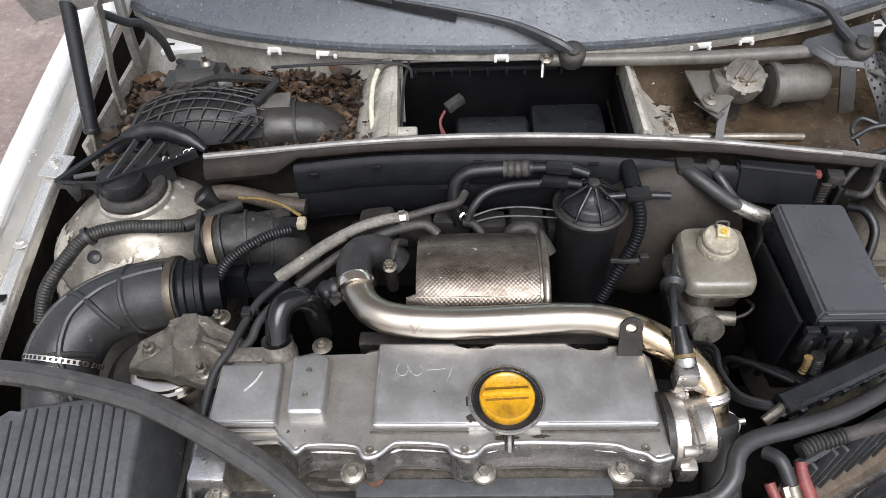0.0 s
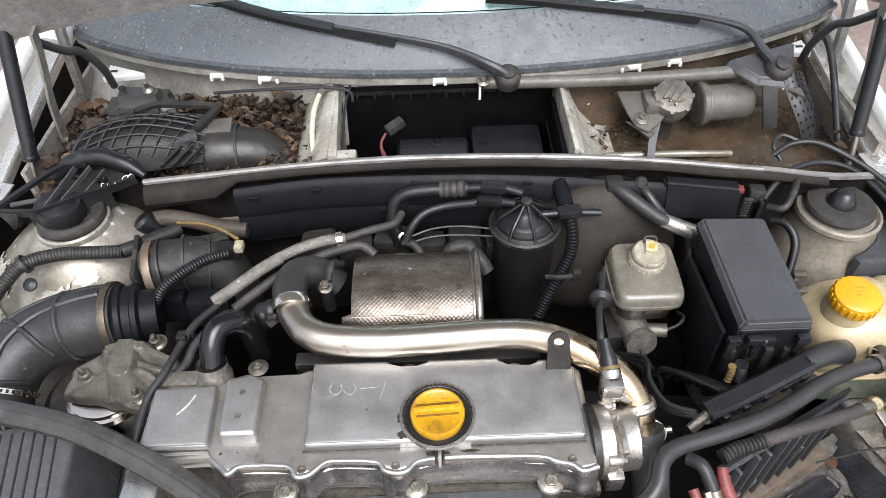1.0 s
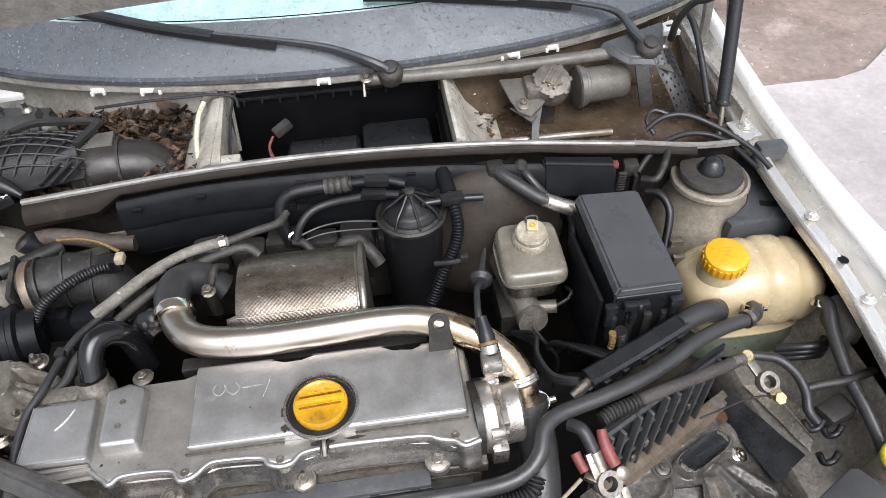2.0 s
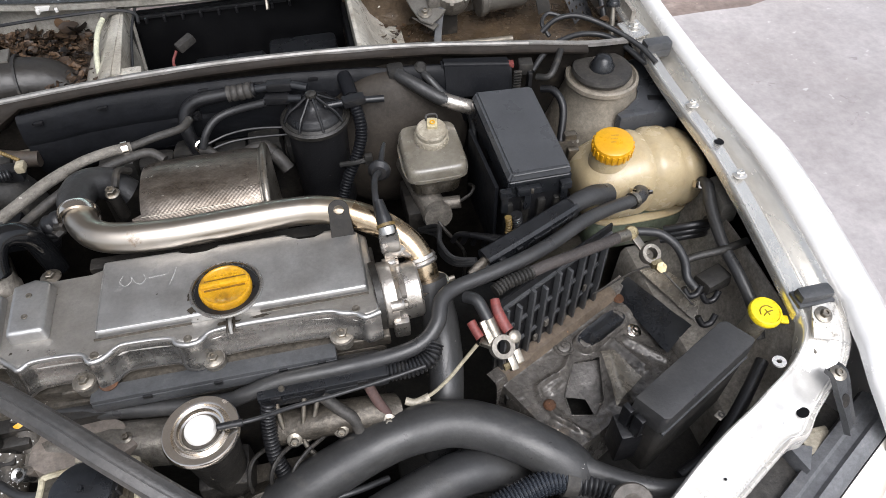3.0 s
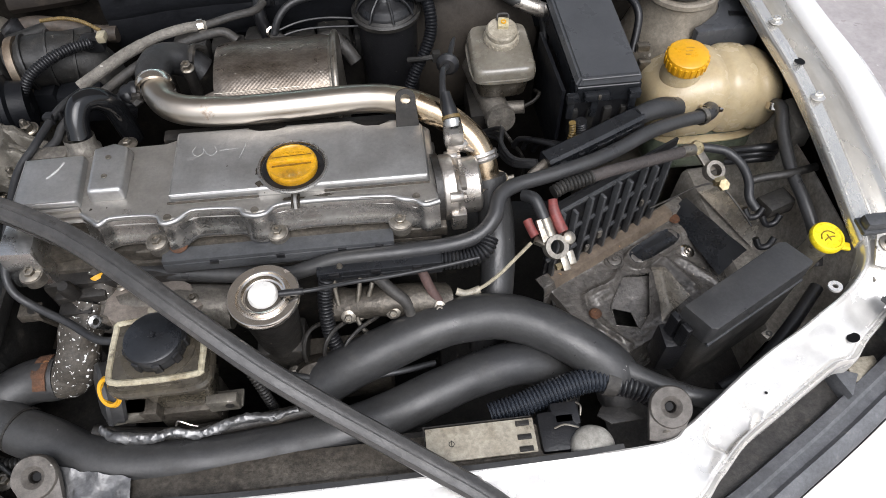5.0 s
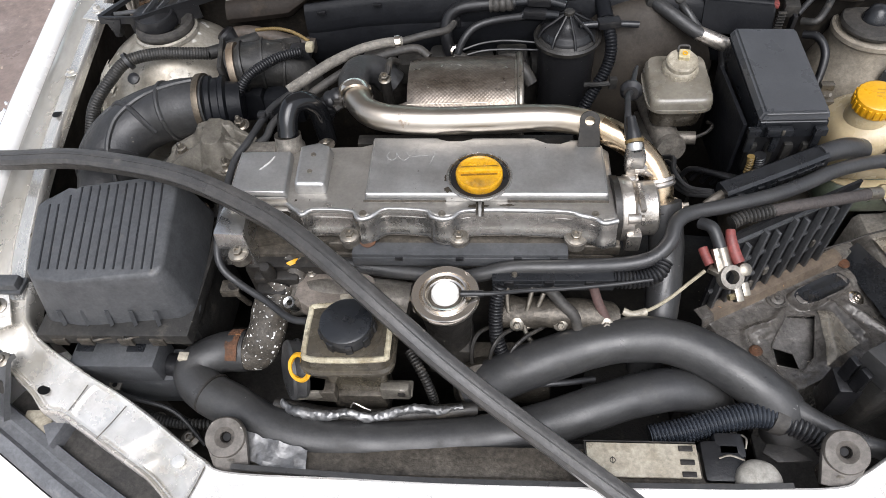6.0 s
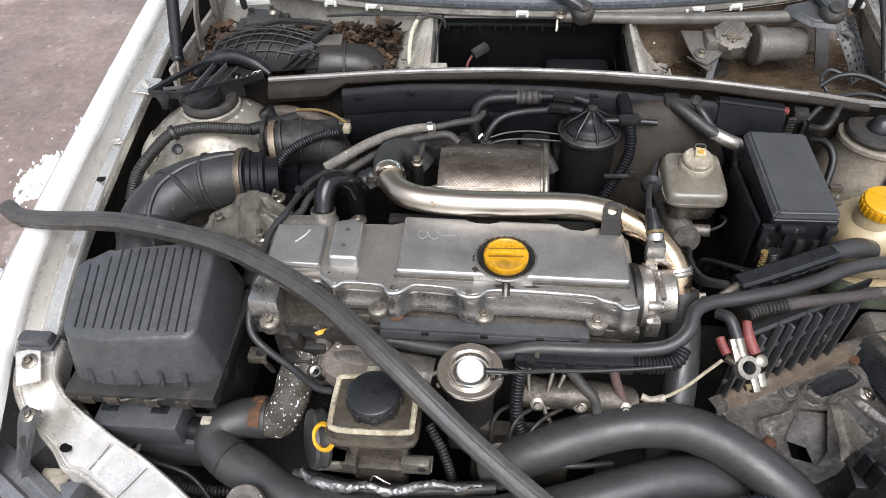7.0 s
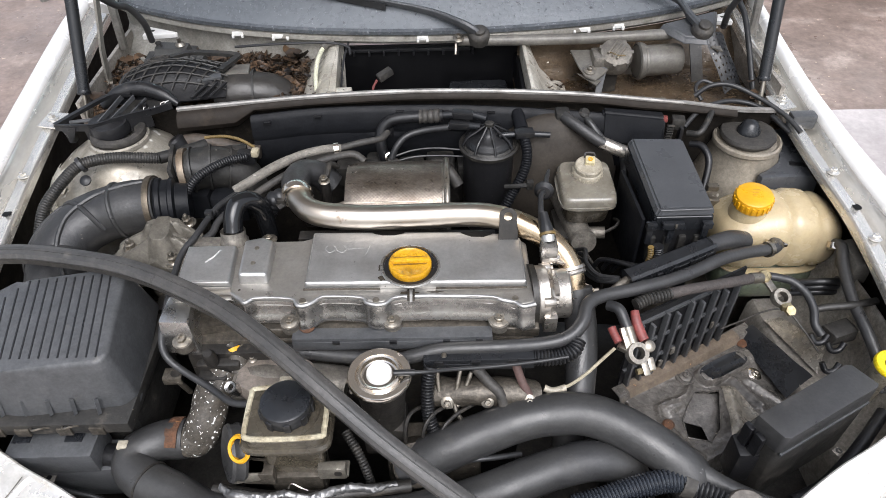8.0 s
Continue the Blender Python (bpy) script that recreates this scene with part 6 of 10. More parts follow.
part("seam", tube([(-0.150, 0.4330, 0.8530), (-0.075, 0.4320, 0.8540), (0.0, 0.434, 0.8525)], 0.0011, 6, 4), STEEL, hs, "pressed seam")
part("converter", lathe([(0.02, -0.13), (0.055, -0.09), (0.058, 0.05), (0.02, 0.06)], 24, Matrix.Translation((-0.08, 0.485, 0.72))), DARK, hs)


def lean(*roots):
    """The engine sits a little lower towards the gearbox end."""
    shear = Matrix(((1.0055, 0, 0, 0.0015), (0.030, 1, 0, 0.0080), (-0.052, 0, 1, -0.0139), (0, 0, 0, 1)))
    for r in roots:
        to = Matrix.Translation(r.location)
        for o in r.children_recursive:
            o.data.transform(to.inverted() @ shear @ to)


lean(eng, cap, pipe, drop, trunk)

# ---- beside the engine on the air-filter side ----
abx = thing("air_filter_box", (-0.53, 0.21, 0.58), "black ribbed plastic air filter box, dusty", "air filter box")
SLOPE = Matrix(((1, 0, 0, 0), (0, 1, 0, 0), (0, 0.14, 1, -0.14 * 0.29), (0, 0, 0, 1)))
lid = part("lid", prism([(-0.447, 0.304), (-0.460, 0.311), (-0.582, 0.292), (-0.590, 0.282), (-0.620, 0.274), (-0.631, 0.262), (-0.612, 0.168), (-0.600, 0.154), (-0.560, 0.150), (-0.446, 0.157), (-0.435, 0.170)], 0.752, 0.846, 0.007, 0.022, 3, SLOPE), GREYBLACK, abx, "grey-black lid with parallel ribs")
for i in range(13):
    x0 = -0.594 + 0.0122 * i
    x1 = x0 - 0.018
    y1 = 0.262 if x1 < -0.590 else (0.276 if x1 < -0.582 else 0.288 + 0.08 * (x1 + 0.582))
    y0 = 0.166
    part("groove", sweep([(-0.0016, -0.003), (-0.0010, 0.0009), (0.0010, 0.0009), (0.0016, -0.003)], [(x0, y0, 0.846 + 0.14 * (y0 - 0.29)), (x1, y1, 0.846 + 0.14 * (y1 - 0.29))], 2), BLACK, lid)
for i in range(6):
    y = 0.175 + 0.021 * i
    part("side_rib", sweep([(-0.004, -0.004), (0, 0.0008), (0.004, -0.004)], [(-0.438, y, 0.800 + 0.14 * (y - 0.29)), (-0.428, y - 0.003, 0.760)], 2, up=(1, 0, 0)), GREYBLACK, lid)
for i in range(5):
    x = -0.595 + 0.032 * i
    part("front_rib", sweep([(-0.003, -0.004), (0, 0.0003), (0.003, -0.004)], [(x + 0.008, 0.137, 0.775), (x + 0.008, 0.130, 0.752)], 2, up=(0, -1, 0)), GREYBLACK, lid)
part("base", join(box((-0.522, 0.228, 0.665), (0.185, 0.150, 0.13), 0.008), box((-0.521, 0.214, 0.738), (0.206, 0.192, 0.022), 0.004)), BLACK_DUSTY, abx, "dusty black lower half")
for x in (-0.595, -0.560, -0.505, -0.462):
    part("clip", box((x, 0.1175, 0.735), (0.019, 0.004, 0.015), 0.001), GRIME_SHADE, abx)
part("spring_clip", tube([(-0.548, 0.119, 0.743), (-0.540, 0.111, 0.749), (-0.53, 0.112, 0.751), (-0.522, 0.119, 0.743)], 0.0014, 6, 4), STEEL, abx)
part("spring_clip", tube([(-0.508, 0.121, 0.743), (-0.50, 0.113, 0.749), (-0.49, 0.114, 0.751), (-0.482, 0.121, 0.743)], 0.0014, 6, 4), STEEL, abx)
snk = thing("intake_snorkel", (-0.50, 0.075, 0.60), "black plastic intake box below the air filter", "air intake")
part("body", join(box((-0.530, 0.118, 0.692), (0.118, 0.052, 0.044), 0.006), box((-0.510, 0.118, 0.64), (0.15, 0.05, 0.07), 0.008)), GREYBLACK, snk)
for x in (-0.572, -0.502):
    part("plate_mark", box((x, 0.122, 0.7145), (0.024, 0.016, 0.002), 0.0006), BLACK_CLEAN, snk)
part("stub", tube([(-0.475, 0.118, 0.670), (-0.425, 0.112, 0.672)], 0.018, 16, 3), BLACK, snk)
for k in range(4):
    part("panel_rib", box((-0.586 + 0.030 * k, 0.0995, 0.690), (0.003, 0.004, 0.030), 0.001), BLACK_DUSTY, snk)
part("tab", box((-0.437, 0.112, 0.70), (0.014, 0.012, 0.02), 0.002), IVORY, snk)

# ribbed intake hose
hose = thing("intake_hose", (-0.55, 0.42, 0.72), "ribbed grey-black rubber intake hose", "hose")
IN = [(-0.578, 0.300, 0.76), (-0.588, 0.345, 0.785), (-0.588, 0.384, 0.805), (-0.570, 0.420, 0.820), (-0.535, 0.443, 0.830), (-0.490, 0.453, 0.838), (-0.445, 0.458, 0.840)]
part("duct", tube(IN, 0.042, 28, 6), INTAKE, hose)
ipath = smooth(IN, 6)
ifr = frames_along(ipath)
for i in (28,):
    if i < len(ipath):
        part("rib", tube([ipath[i] + 0.0415 * (math.cos(q) * ifr[i][1] + math.sin(q) * ifr[i][2]) for q in (2 * math.pi * j / 24 for j in range(25))], 0.0042, 8, 2), INTAKE, hose)


def helix(i0, i1, a0, a1, r=0.0415):
    out = []
    for i in range(i0, i1 + 1):
        q = a0 + (a1 - a0) * (i - i0) / (i1 - i0)
        t, a, b = ifr[i]
        side = t.cross(V((0, 0, 1))).normalized()
        top = side.cross(t)
        out.append(ipath[i] + r * (math.cos(q) * top + math.sin(q) * side))
    return out


for i0, i1, a0, a1 in ((3, 34, 0.75, -0.15), (9, 33, -0.75, -1.05), (18, 25, -1.5, 1.5), (8, 14, -1.5, 1.5)):
    part("rib", tube(helix(i0, i1, a0, a1), 0.0040, 8, 2), INTAKE, hose)
part("clamp", lathe([(0.042, -0.0045), (0.0460, -0.0045), (0.0465, 0.0), (0.0460, 0.0045), (0.042, 0.0045)], 36, aim(ipath[-2], ifr[-2][0])), mat("brass_band", (0.12, 0.10, 0.075), 0.4, 0.7, (0.08, 0.06, 0.042), 30, 0.8), hose, "brownish steel clamp")
part("clamp", lathe([(0.042, -0.0032), (0.0440, -0.0032), (0.0440, 0.0032), (0.042, 0.0032)], 36, aim(ipath[11], ifr[11][0]) @ Matrix.Diagonal((1.03, 1.03, 1, 1))), CHROME, hose, "bright slotted clamp")
CLM = aim(ipath[11], ifr[11][0])
part("clamp_slots", join(*[box((0, 0, 0), (0.0012, 0.0032, 0.0042), 0, CLM @ Matrix.Rotation(2 * math.pi * k / 44, 4, "Z") @ Matrix.Translation((0.0450, 0, 0))) for k in range(44)]), DARK, hose, "slots of the clamp")
maf = thing("air_flow_meter", (-0.42, 0.48, 0.76), "dark round air flow meter between hoses", "sensor")
part("body", lathe([(0, 0), (0.041, 0), (0.0435, 0.003), (0.0435, 0.009), (0.040, 0.011), (0.040, 0.020), (0.0425, 0.022), (0.0425, 0.028), (0.034, 0.031), (0.031, 0.050), (0, 0.050)], 36, aim((-0.450, 0.457, 0.838), (1, 0.22, -0.10))), MOULD, maf)
part("plug", box((-0.415, 0.460, 0.83), (0.03, 0.018, 0.014), 0.003), BLACK, maf)
tb = thing("rubber_duct", (-0.38, 0.545, 0.76), "dark dusty rubber duct with a brown clamp band", "duct")
part("elbow", rough_up(tube([(-0.430, 0.528, 0.848), (-0.405, 0.534, 0.850), (-0.375, 0.541, 0.848), (-0.345, 0.546, 0.836), (-0.325, 0.540, 0.805), (-0.318, 0.53, 0.76)], 0.032, 22, 6, radii=[0.031, 0.034, 0.036, 0.034, 0.030, 0.026]), 0.003, 45), BLACK_DUSTY, tb)
part("band", lathe([(0.034, -0.005), (0.0385, -0.005), (0.0392, 0.0), (0.0385, 0.005), (0.034, 0.005)], 34, aim((-0.420, 0.530, 0.849), (1, 0.15, 0.03))), mat("tan_band", (0.20, 0.165, 0.125), 0.42, 0.5, (0.13, 0.085, 0.05), 30, 0.8), tb, "tan steel band")
for k, (x, y, z) in enumerate(((-0.408, 0.533, 0.850), (-0.380, 0.540, 0.849), (-0.352, 0.546, 0.841))):
    part("rib", lathe([(0.034, -0.002), (0.0385, -0.0015), (0.0385, 0.0015), (0.034, 0.002)], 30, aim((x, y, z), (1, 0.2, -0.12 * k))), BLACK_DUSTY, tb)
part("flange_plate", rough_up(box((-0.436, 0.527, 0.842), (0.008, 0.078, 0.080), 0.006, Matrix.Rotation(0.2, 4, "Z")), 0.001, 40), BLACK_DUSTY, tb, "square dusty flange")
part("ridge", box((-0.352, 0.560, 0.868), (0.06, 0.016, 0.012), 0.003, Matrix.Rotation(0.2, 4, "Z")), BLACK_DUSTY, tb)
part("solenoid", join(box((-0.408, 0.512, 0.80), (0.05, 0.035, 0.05), 0.006), box((-0.35, 0.505, 0.80), (0.06, 0.04, 0.05), 0.008)), MOULD, tb)

# slim hoses on this side
def child_of(parent, name, pts, r, material, label="", ribs=None, n=8):
    return part(name, tube(pts, r, 12, n, None, ribs), material, parent, label)


c1 = thing("corrugated_conduit", (-0.55, 0.52, 0.80), "black corrugated conduit across the suspension tower", "conduit")
child_of(c1, "loom", [(-0.650, 0.445, 0.795), (-0.637, 0.473, 0.830), (-0.608, 0.508, 0.857), (-0.586, 0.530, 0.868), (-0.545, 0.543, 0.870), (-0.500, 0.548, 0.866), (-0.466, 0.554, 0.860)], 0.0090, BLACK_DUSTY, ribs=(0.0042, 0.00045))
child_of(c1, "sleeve", [(-0.468, 0.554, 0.860), (-0.44, 0.575, 0.856), (-0.405, 0.605, 0.85)], 0.010, BLACK_DUSTY)
part("tie", lathe([(0.0118, -0.003), (0.0135, -0.003), (0.0135, 0.003), (0.0118, 0.003)], 16, aim((-0.586, 0.530, 0.868), (0.8, 0.5, 0.3))), WIRE, c1)
part("grommet", lathe([(0, 0), (0.009, 0), (0.009, 0.003), (0.004, 0.006), (0, 0.006)], 16, aim((-0.575, 0.506, 0.853), (0, -0.5, 0.8))), BLACK, c1)
c2 = thing("corrugated_conduit", (-0.36, 0.50, 0.80), "black corrugated conduit with a pale plug over the duct", "conduit")
child_of(c2, "conduit", [(-0.404, 0.470, 0.850), (-0.388, 0.483, 0.868), (-0.36, 0.502, 0.878), (-0.335, 0.517, 0.880), (-0.312, 0.527, 0.878)], 0.0068, BLACK, ribs=(0.0038, 0.0008))
part("plug", box((-0.302, 0.538, 0.878), (0.012, 0.016, 0.011), 0.003), WHITEWIRE, c2, "pale plug")
part("socket", box((-0.318, 0.541, 0.868), (0.03, 0.02, 0.02), 0.004), BLACK, c2)
part("yellow_wire", tube([(-0.398, 0.594, 0.872), (-0.36, 0.578, 0.884), (-0.330, 0.564, 0.886), (-0.304, 0.549, 0.880)], 0.0024, 10, 8, None, (0.0036, 0.0004)), GOLD, c2, "brown sleeved wire")
hw = thing("heat_sleeved_pipe", (-0.25, 0.50, 0.84), "grey heat-sleeved pipe in front of the shield", "pipe")
child_of(hw, "sleeve", [(-0.323, 0.458, 0.862), (-0.300, 0.474, 0.868), (-0.270, 0.498, 0.874), (-0.245, 0.517, 0.876)], 0.0080, HEATWRAP, "pale woven sleeve")
child_of(hw, "pipe", [(-0.247, 0.517, 0.876), (-0.22, 0.533, 0.877), (-0.19, 0.545, 0.876), (-0.165, 0.552, 0.873)], 0.0070, HEATWRAP)
child_of(hw, "second_pipe", [(-0.300, 0.455, 0.850), (-0.268, 0.482, 0.858), (-0.235, 0.508, 0.862), (-0.20, 0.527, 0.864), (-0.165, 0.540, 0.866), (-0.142, 0.545, 0.864), (-0.125, 0.535, 0.856)], 0.0065, RUBBER_DUST)
part("clip", lathe([(0.008, -0.004), (0.0105, -0.004), (0.0105, 0.004), (0.008, 0.004)], 18, aim((-0.172, 0.550, 0.873), (1, 0.2, 0))), CHROME, hw, "bright clip")
part("tail", tube([(-0.165, 0.552, 0.873), (-0.13, 0.562, 0.876), (-0.10, 0.575, 0.874), (-0.09, 0.598, 0.870)], 0.0055, 10, 6), RUBBER_DUST, hw)
lw = thing("wire_loom", (-0.36, 0.35, 0.80), "black wires along the end of the valve cover", "cable")
child_of(lw, "wire", [(-0.318, 0.455, 0.860), (-0.338, 0.425, 0.862), (-0.350, 0.395, 0.860), (-0.360, 0.360, 0.858), (-0.374, 0.325, 0.852), (-0.378, 0.27, 0.838), (-0.381, 0.215, 0.815), (-0.374, 0.190, 0.80), (-0.352, 0.175, 0.785), (-0.315, 0.155, 0.775), (-0.28, 0.130, 0.775), (-0.255, 0.122, 0.78)], 0.0048, WIRE)
child_of(lw, "wire", [(-0.300, 0.452, 0.848), (-0.325, 0.425, 0.850), (-0.338, 0.400, 0.850), (-0.343, 0.380, 0.846), (-0.352, 0.365, 0.846)], 0.0055, RUBBER)
part("tie", join(box((-0.349, 0.402, 0.862), (0.012, 0.008, 0.014), 0.002), box((-0.347, 0.412, 0.858), (0.02, 0.006, 0.012), 0.002)), BLACK, lw)
ce = thing("coolant_elbow", (-0.305, 0.38, 0.82), "glossy black coolant elbow on a beige neck", "hose")
part("neck", lathe([(0.017, -0.02), (0.021, -0.018), (0.021, -0.004), (0.018, 0.0), (0.018, 0.012)], 24, aim((-0.307, 0.364, 0.850), (0, 0.3, 1))), CAST_DULL, ce, "beige cast neck")
part("hose", tube([(-0.307, 0.368, 0.856), (-0.306, 0.382, 0.874), (-0.301, 0.397, 0.884), (-0.290, 0.409, 0.883), (-0.280, 0.416, 0.872), (-0.274, 0.420, 0.852), (-0.272, 0.422, 0.80)], 0.0142, 20, 6), GLOSSHOSE, ce, "glossy black hose")
part("ribbed_hose", tube([(-0.278, 0.446, 0.820), (-0.262, 0.444, 0.852), (-0.246, 0.446, 0.858), (-0.228, 0.452, 0.845)], 0.013, 16, 8, None, (0.010, 0.0012)), BLACK, ce, "ribbed black hose")
part("flange", box((-0.345, 0.355, 0.846), (0.045, 0.02, 0.012), 0.003), CAST_DULL, ce)
fh = thing("heater_hose", (-0.40, 0.65, 0.78), "dusty brown-grey heater hose at the bulkhead", "hose")
child_of(fh, "hose", [(-0.475, 0.650, 0.825), (-0.44, 0.652, 0.828), (-0.40, 0.648, 0.822), (-0.36, 0.642, 0.812), (-0.325, 0.640, 0.808)], 0.0125, BROWNRUB)
part("valve", join(lathe([(0, -0.02), (0.016, -0.02), (0.019, 0.0), (0.0195, 0.008), (0.016, 0.013), (0.008, 0.015), (0, 0.015)], 26, aim((-0.470, 0.640, 0.826), (-0.5, 0.1, 0.7))), box((-0.485, 0.635, 0.80), (0.04, 0.03, 0.04), 0.006)), BLACK, fh)
# engine mount
mt = thing("engine_mount", (-0.44, 0.37, 0.60), "dirty cast aluminium engine mount with bolts", "engine mount")
# webs of the casting: ends in plan, height at each end, half width, slope of the flanks
RIDGES = (((-0.443, 0.403), (-0.404, 0.406), 0.850, 0.850, 0.0055, 2.2), ((-0.424, 0.404), (-0.420, 0.376), 0.852, 0.851, 0.0140, 2.4), ((-0.420, 0.376), (-0.432, 0.346), 0.851, 0.815, 0.0060, 2.2),
          ((-0.426, 0.376), (-0.492, 0.361), 0.850, 0.813, 0.0024, 1.5), ((-0.414, 0.370), (-0.397, 0.375), 0.847, 0.842, 0.0026, 3.0), ((-0.397, 0.375), (-0.379, 0.370), 0.842, 0.826, 0.0026, 3.0),
          ((-0.408, 0.384), (-0.380, 0.383), 0.847, 0.828, 0.0026, 3.0), ((-0.404, 0.404), (-0.370, 0.398), 0.849, 0.828, 0.0036, 3.0), ((-0.446, 0.404), (-0.492, 0.394), 0.838, 0.819, 0.0030, 1.6))


def mount_height(x, y):
    """Webs of the casting with pockets between them."""
    z = 0.811
    p = V((x, y))
    for a, b, za, zb, wide, slope in RIDGES:
        a, b = V(a), V(b)
        d = b - a
        f = min(1.0, max(0.0, (p - a).dot(d) / d.length_squared))
        z = max(z, za + (zb - za) * f - slope * max(0.0, (p - a - d * f).length - wide))
    return z


def mount_casting():
    rim = smooth([V((x, y, 0)) for x, y in ((-0.500, 0.362), (-0.501, 0.376), (-0.491, 0.399), (-0.452, 0.412), (-0.415, 0.415), (-0.387, 0.413), (-0.364, 0.400), (-0.366, 0.390), (-0.378, 0.374), (-0.381, 0.351), (-0.395, 0.341), (-0.411, 0.341), (-0.426, 0.347), (-0.437, 0.347), (-0.454, 0.354), (-0.478, 0.357), (-0.500, 0.362))], 6)[:-1]
    mid = V((-0.428, 0.379, 0))
    rings = []
    for k in [1.0, 1.0, 0.985] + [0.965 - 0.024 * i for i in range(40)]:
        ring = []
        for p in rim:
            q = mid.lerp(p, k)
            z = 0.798 if not rings else mount_height(q.x, q.y) - (0.005 if k == 1.0 else 0.0015 if k > 0.98 else 0)
            ring.append(V((q.x, q.y, z)))
        rings.append(ring)
    return skin(rings)


part("casting", rough_up(mount_casting(), 0.0005, 40), BEIGE, mt, crease=28)
for x, y, z in ((-0.476, 0.385, 0.814), (-0.404, 0.356, 0.812), (-0.394, 0.421, 0.830)):
    part("washer", lathe([(0.006, 0), (0.0125, 0), (0.0125, 0.002), (0.006, 0.002)], 24, aim((x, y, z), (0, -0.1, 1))), STEEL, mt)
    part("bolt", join(hexhead(aim((x, y, z + 0.001), (0, -0.1, 1)), 0.0075, 0.008, 0.0105), lathe([(0.004, 0), (0.004, 0.018), (0.0025, 0.020), (0, 0.020)], 12, aim((x, y, z), (0, -0.1, 1)))), STEEL, mt)
part("cup", lathe([(0.034, -0.060), (0.046, -0.022), (0.0465, -0.014), (0.0525, -0.012), (0.0540, -0.006), (0.0515, -0.001), (0.0470, 0.0), (0.0465, 0.006), (0.040, 0.008), (0, 0.006)], 56, Matrix.Translation((-0.462, 0.388, 0.786))), CHROME, mt, "bright steel cup")
part("bush", rough_up(lathe([(0, -0.06), (0.050, -0.06), (0.058, -0.045), (0.058, -0.025), (0.044, -0.012), (0, -0.010)], 36, Matrix.Translation((-0.500, 0.395, 0.778))), 0.001, 30), RUBBER_DUST, mt, "brown dusty rubber bush")
part("arm", box((-0.40, 0.36, 0.68), (0.10, 0.07, 0.12), 0.01), DARK, mt)

# torn seal strip lying across the bay
st = thing("rubber_strip", (-0.1, 0.1, 0.72), "long loose black rubber bonnet seal lying across the engine", "rubber strip")
SEAL = [(-0.806, 0.381, 0.836), (-0.770, 0.360, 0.836), (-0.70, 0.342, 0.850), (-0.60, 0.325, 0.868), (-0.52, 0.308, 0.873), (-0.44, 0.286, 0.875), (-0.37, 0.255, 0.875), (-0.29, 0.212, 0.868), (-0.22, 0.160, 0.858), (-0.16, 0.112, 0.842), (-0.09, 0.060, 0.812), (-0.03, 0.023, 0.782), (0.03, -0.010, 0.752), (0.09, -0.044, 0.725), (0.14, -0.075, 0.708), (0.19, -0.12, 0.700)]
part("strip", sweep([(-0.0125, -0.008), (-0.0138, 0.001), (-0.0105, 0.0058), (-0.0060, 0.0064), (-0.0046, 0.0070), (-0.001, 0.0072), (0.001, 0.0080), (0.0045, 0.0072), (0.0095, 0.0060), (0.0128, 0.0), (0.008, -0.010)], SEAL, 8), STRIPM, st)
for a, b in ((-0.0020, 0.0078),):
    part("bead", sweep([(a - 0.0009, b - 0.002), (a - 0.0006, b + 0.0003), (a + 0.0006, b + 0.0003), (a + 0.0009, b - 0.002)], SEAL, 8), STRIPM, st, "raised bead along the strip")
part("flap", sweep([(-0.012, -0.012), (-0.014, -0.002), (-0.008, -0.004), (-0.005, -0.013)], SEAL[1:8], 8), RUBBER_DUST, st, "dusty lower flap")

lr = thing("chassis_leg", (-0.50, 0.10, 0.45), "dark dirty chassis leg below the air filter", "chassis rail")
part("rail", rough_up(sweep([(-0.05, -0.04), (-0.05, 0.018), (-0.035, 0.022), (0.03, 0.022), (0.05, 0.0), (0.05, -0.04)], [(-0.60, 0.17, 0.60), (-0.55, 0.10, 0.59), (-0.47, 0.045, 0.575), (-0.38, 0.02, 0.56)], 5), 0.003, 16), BAYWALL, lr)
for x, y in ((-0.565, 0.105), (-0.50, 0.065), (-0.44, 0.036)):
    part("bolt", hexhead(aim((x, y, 0.606 + 0.18 * (x + 0.5)), (0, 0, 1)), 0.007, 0.006, 0.013), STEEL, lr)
part("loom", tube([(-0.60, 0.14, 0.66), (-0.55, 0.085, 0.645), (-0.49, 0.060, 0.625), (-0.43, 0.055, 0.62), (-0.38, 0.07, 0.60)], 0.007, 12, 6, None, (0.005, 0.0009)), BLACK_DUSTY, lr)
part("wire", tube([(-0.58, 0.10, 0.655), (-0.52, 0.075, 0.66), (-0.46, 0.062, 0.645), (-0.42, 0.03, 0.61)], 0.003, 8, 6), WIRE, lr)
lb = part("bracket", join(box((-0.544, 0.096, 0.640), (0.018, 0.004, 0.05), 0.001), box((-0.544, 0.090, 0.664), (0.018, 0.014, 0.003), 0.001)), CAST_DULL, lr, "pale steel bracket")
part("hole", lathe([(0, 0), (0.0035, 0), (0.0035, 0.0006), (0, 0.0006)], 14, Matrix.Translation((-0.544, 0.090, 0.6656))), VOID, lb)

# ---- front of the bay ----
h1 = thing("intercooler_hose", (0.15, 0.12, 0.60), "thick grey-black rubber hose in front of the engine", "hose")
part("hose", tube([(-0.06, 0.092, 0.655), (-0.02, 0.102, 0.678), (0.04, 0.120, 0.694), (0.11, 0.138, 0.706), (0.18, 0.142, 0.709), (0.235, 0.125, 0.703), (0.285, 0.095, 0.690), (0.32, 0.068, 0.672), (0.33, 0.05, 0.64)], 0.029, 26, 6), RUBBER, h1)
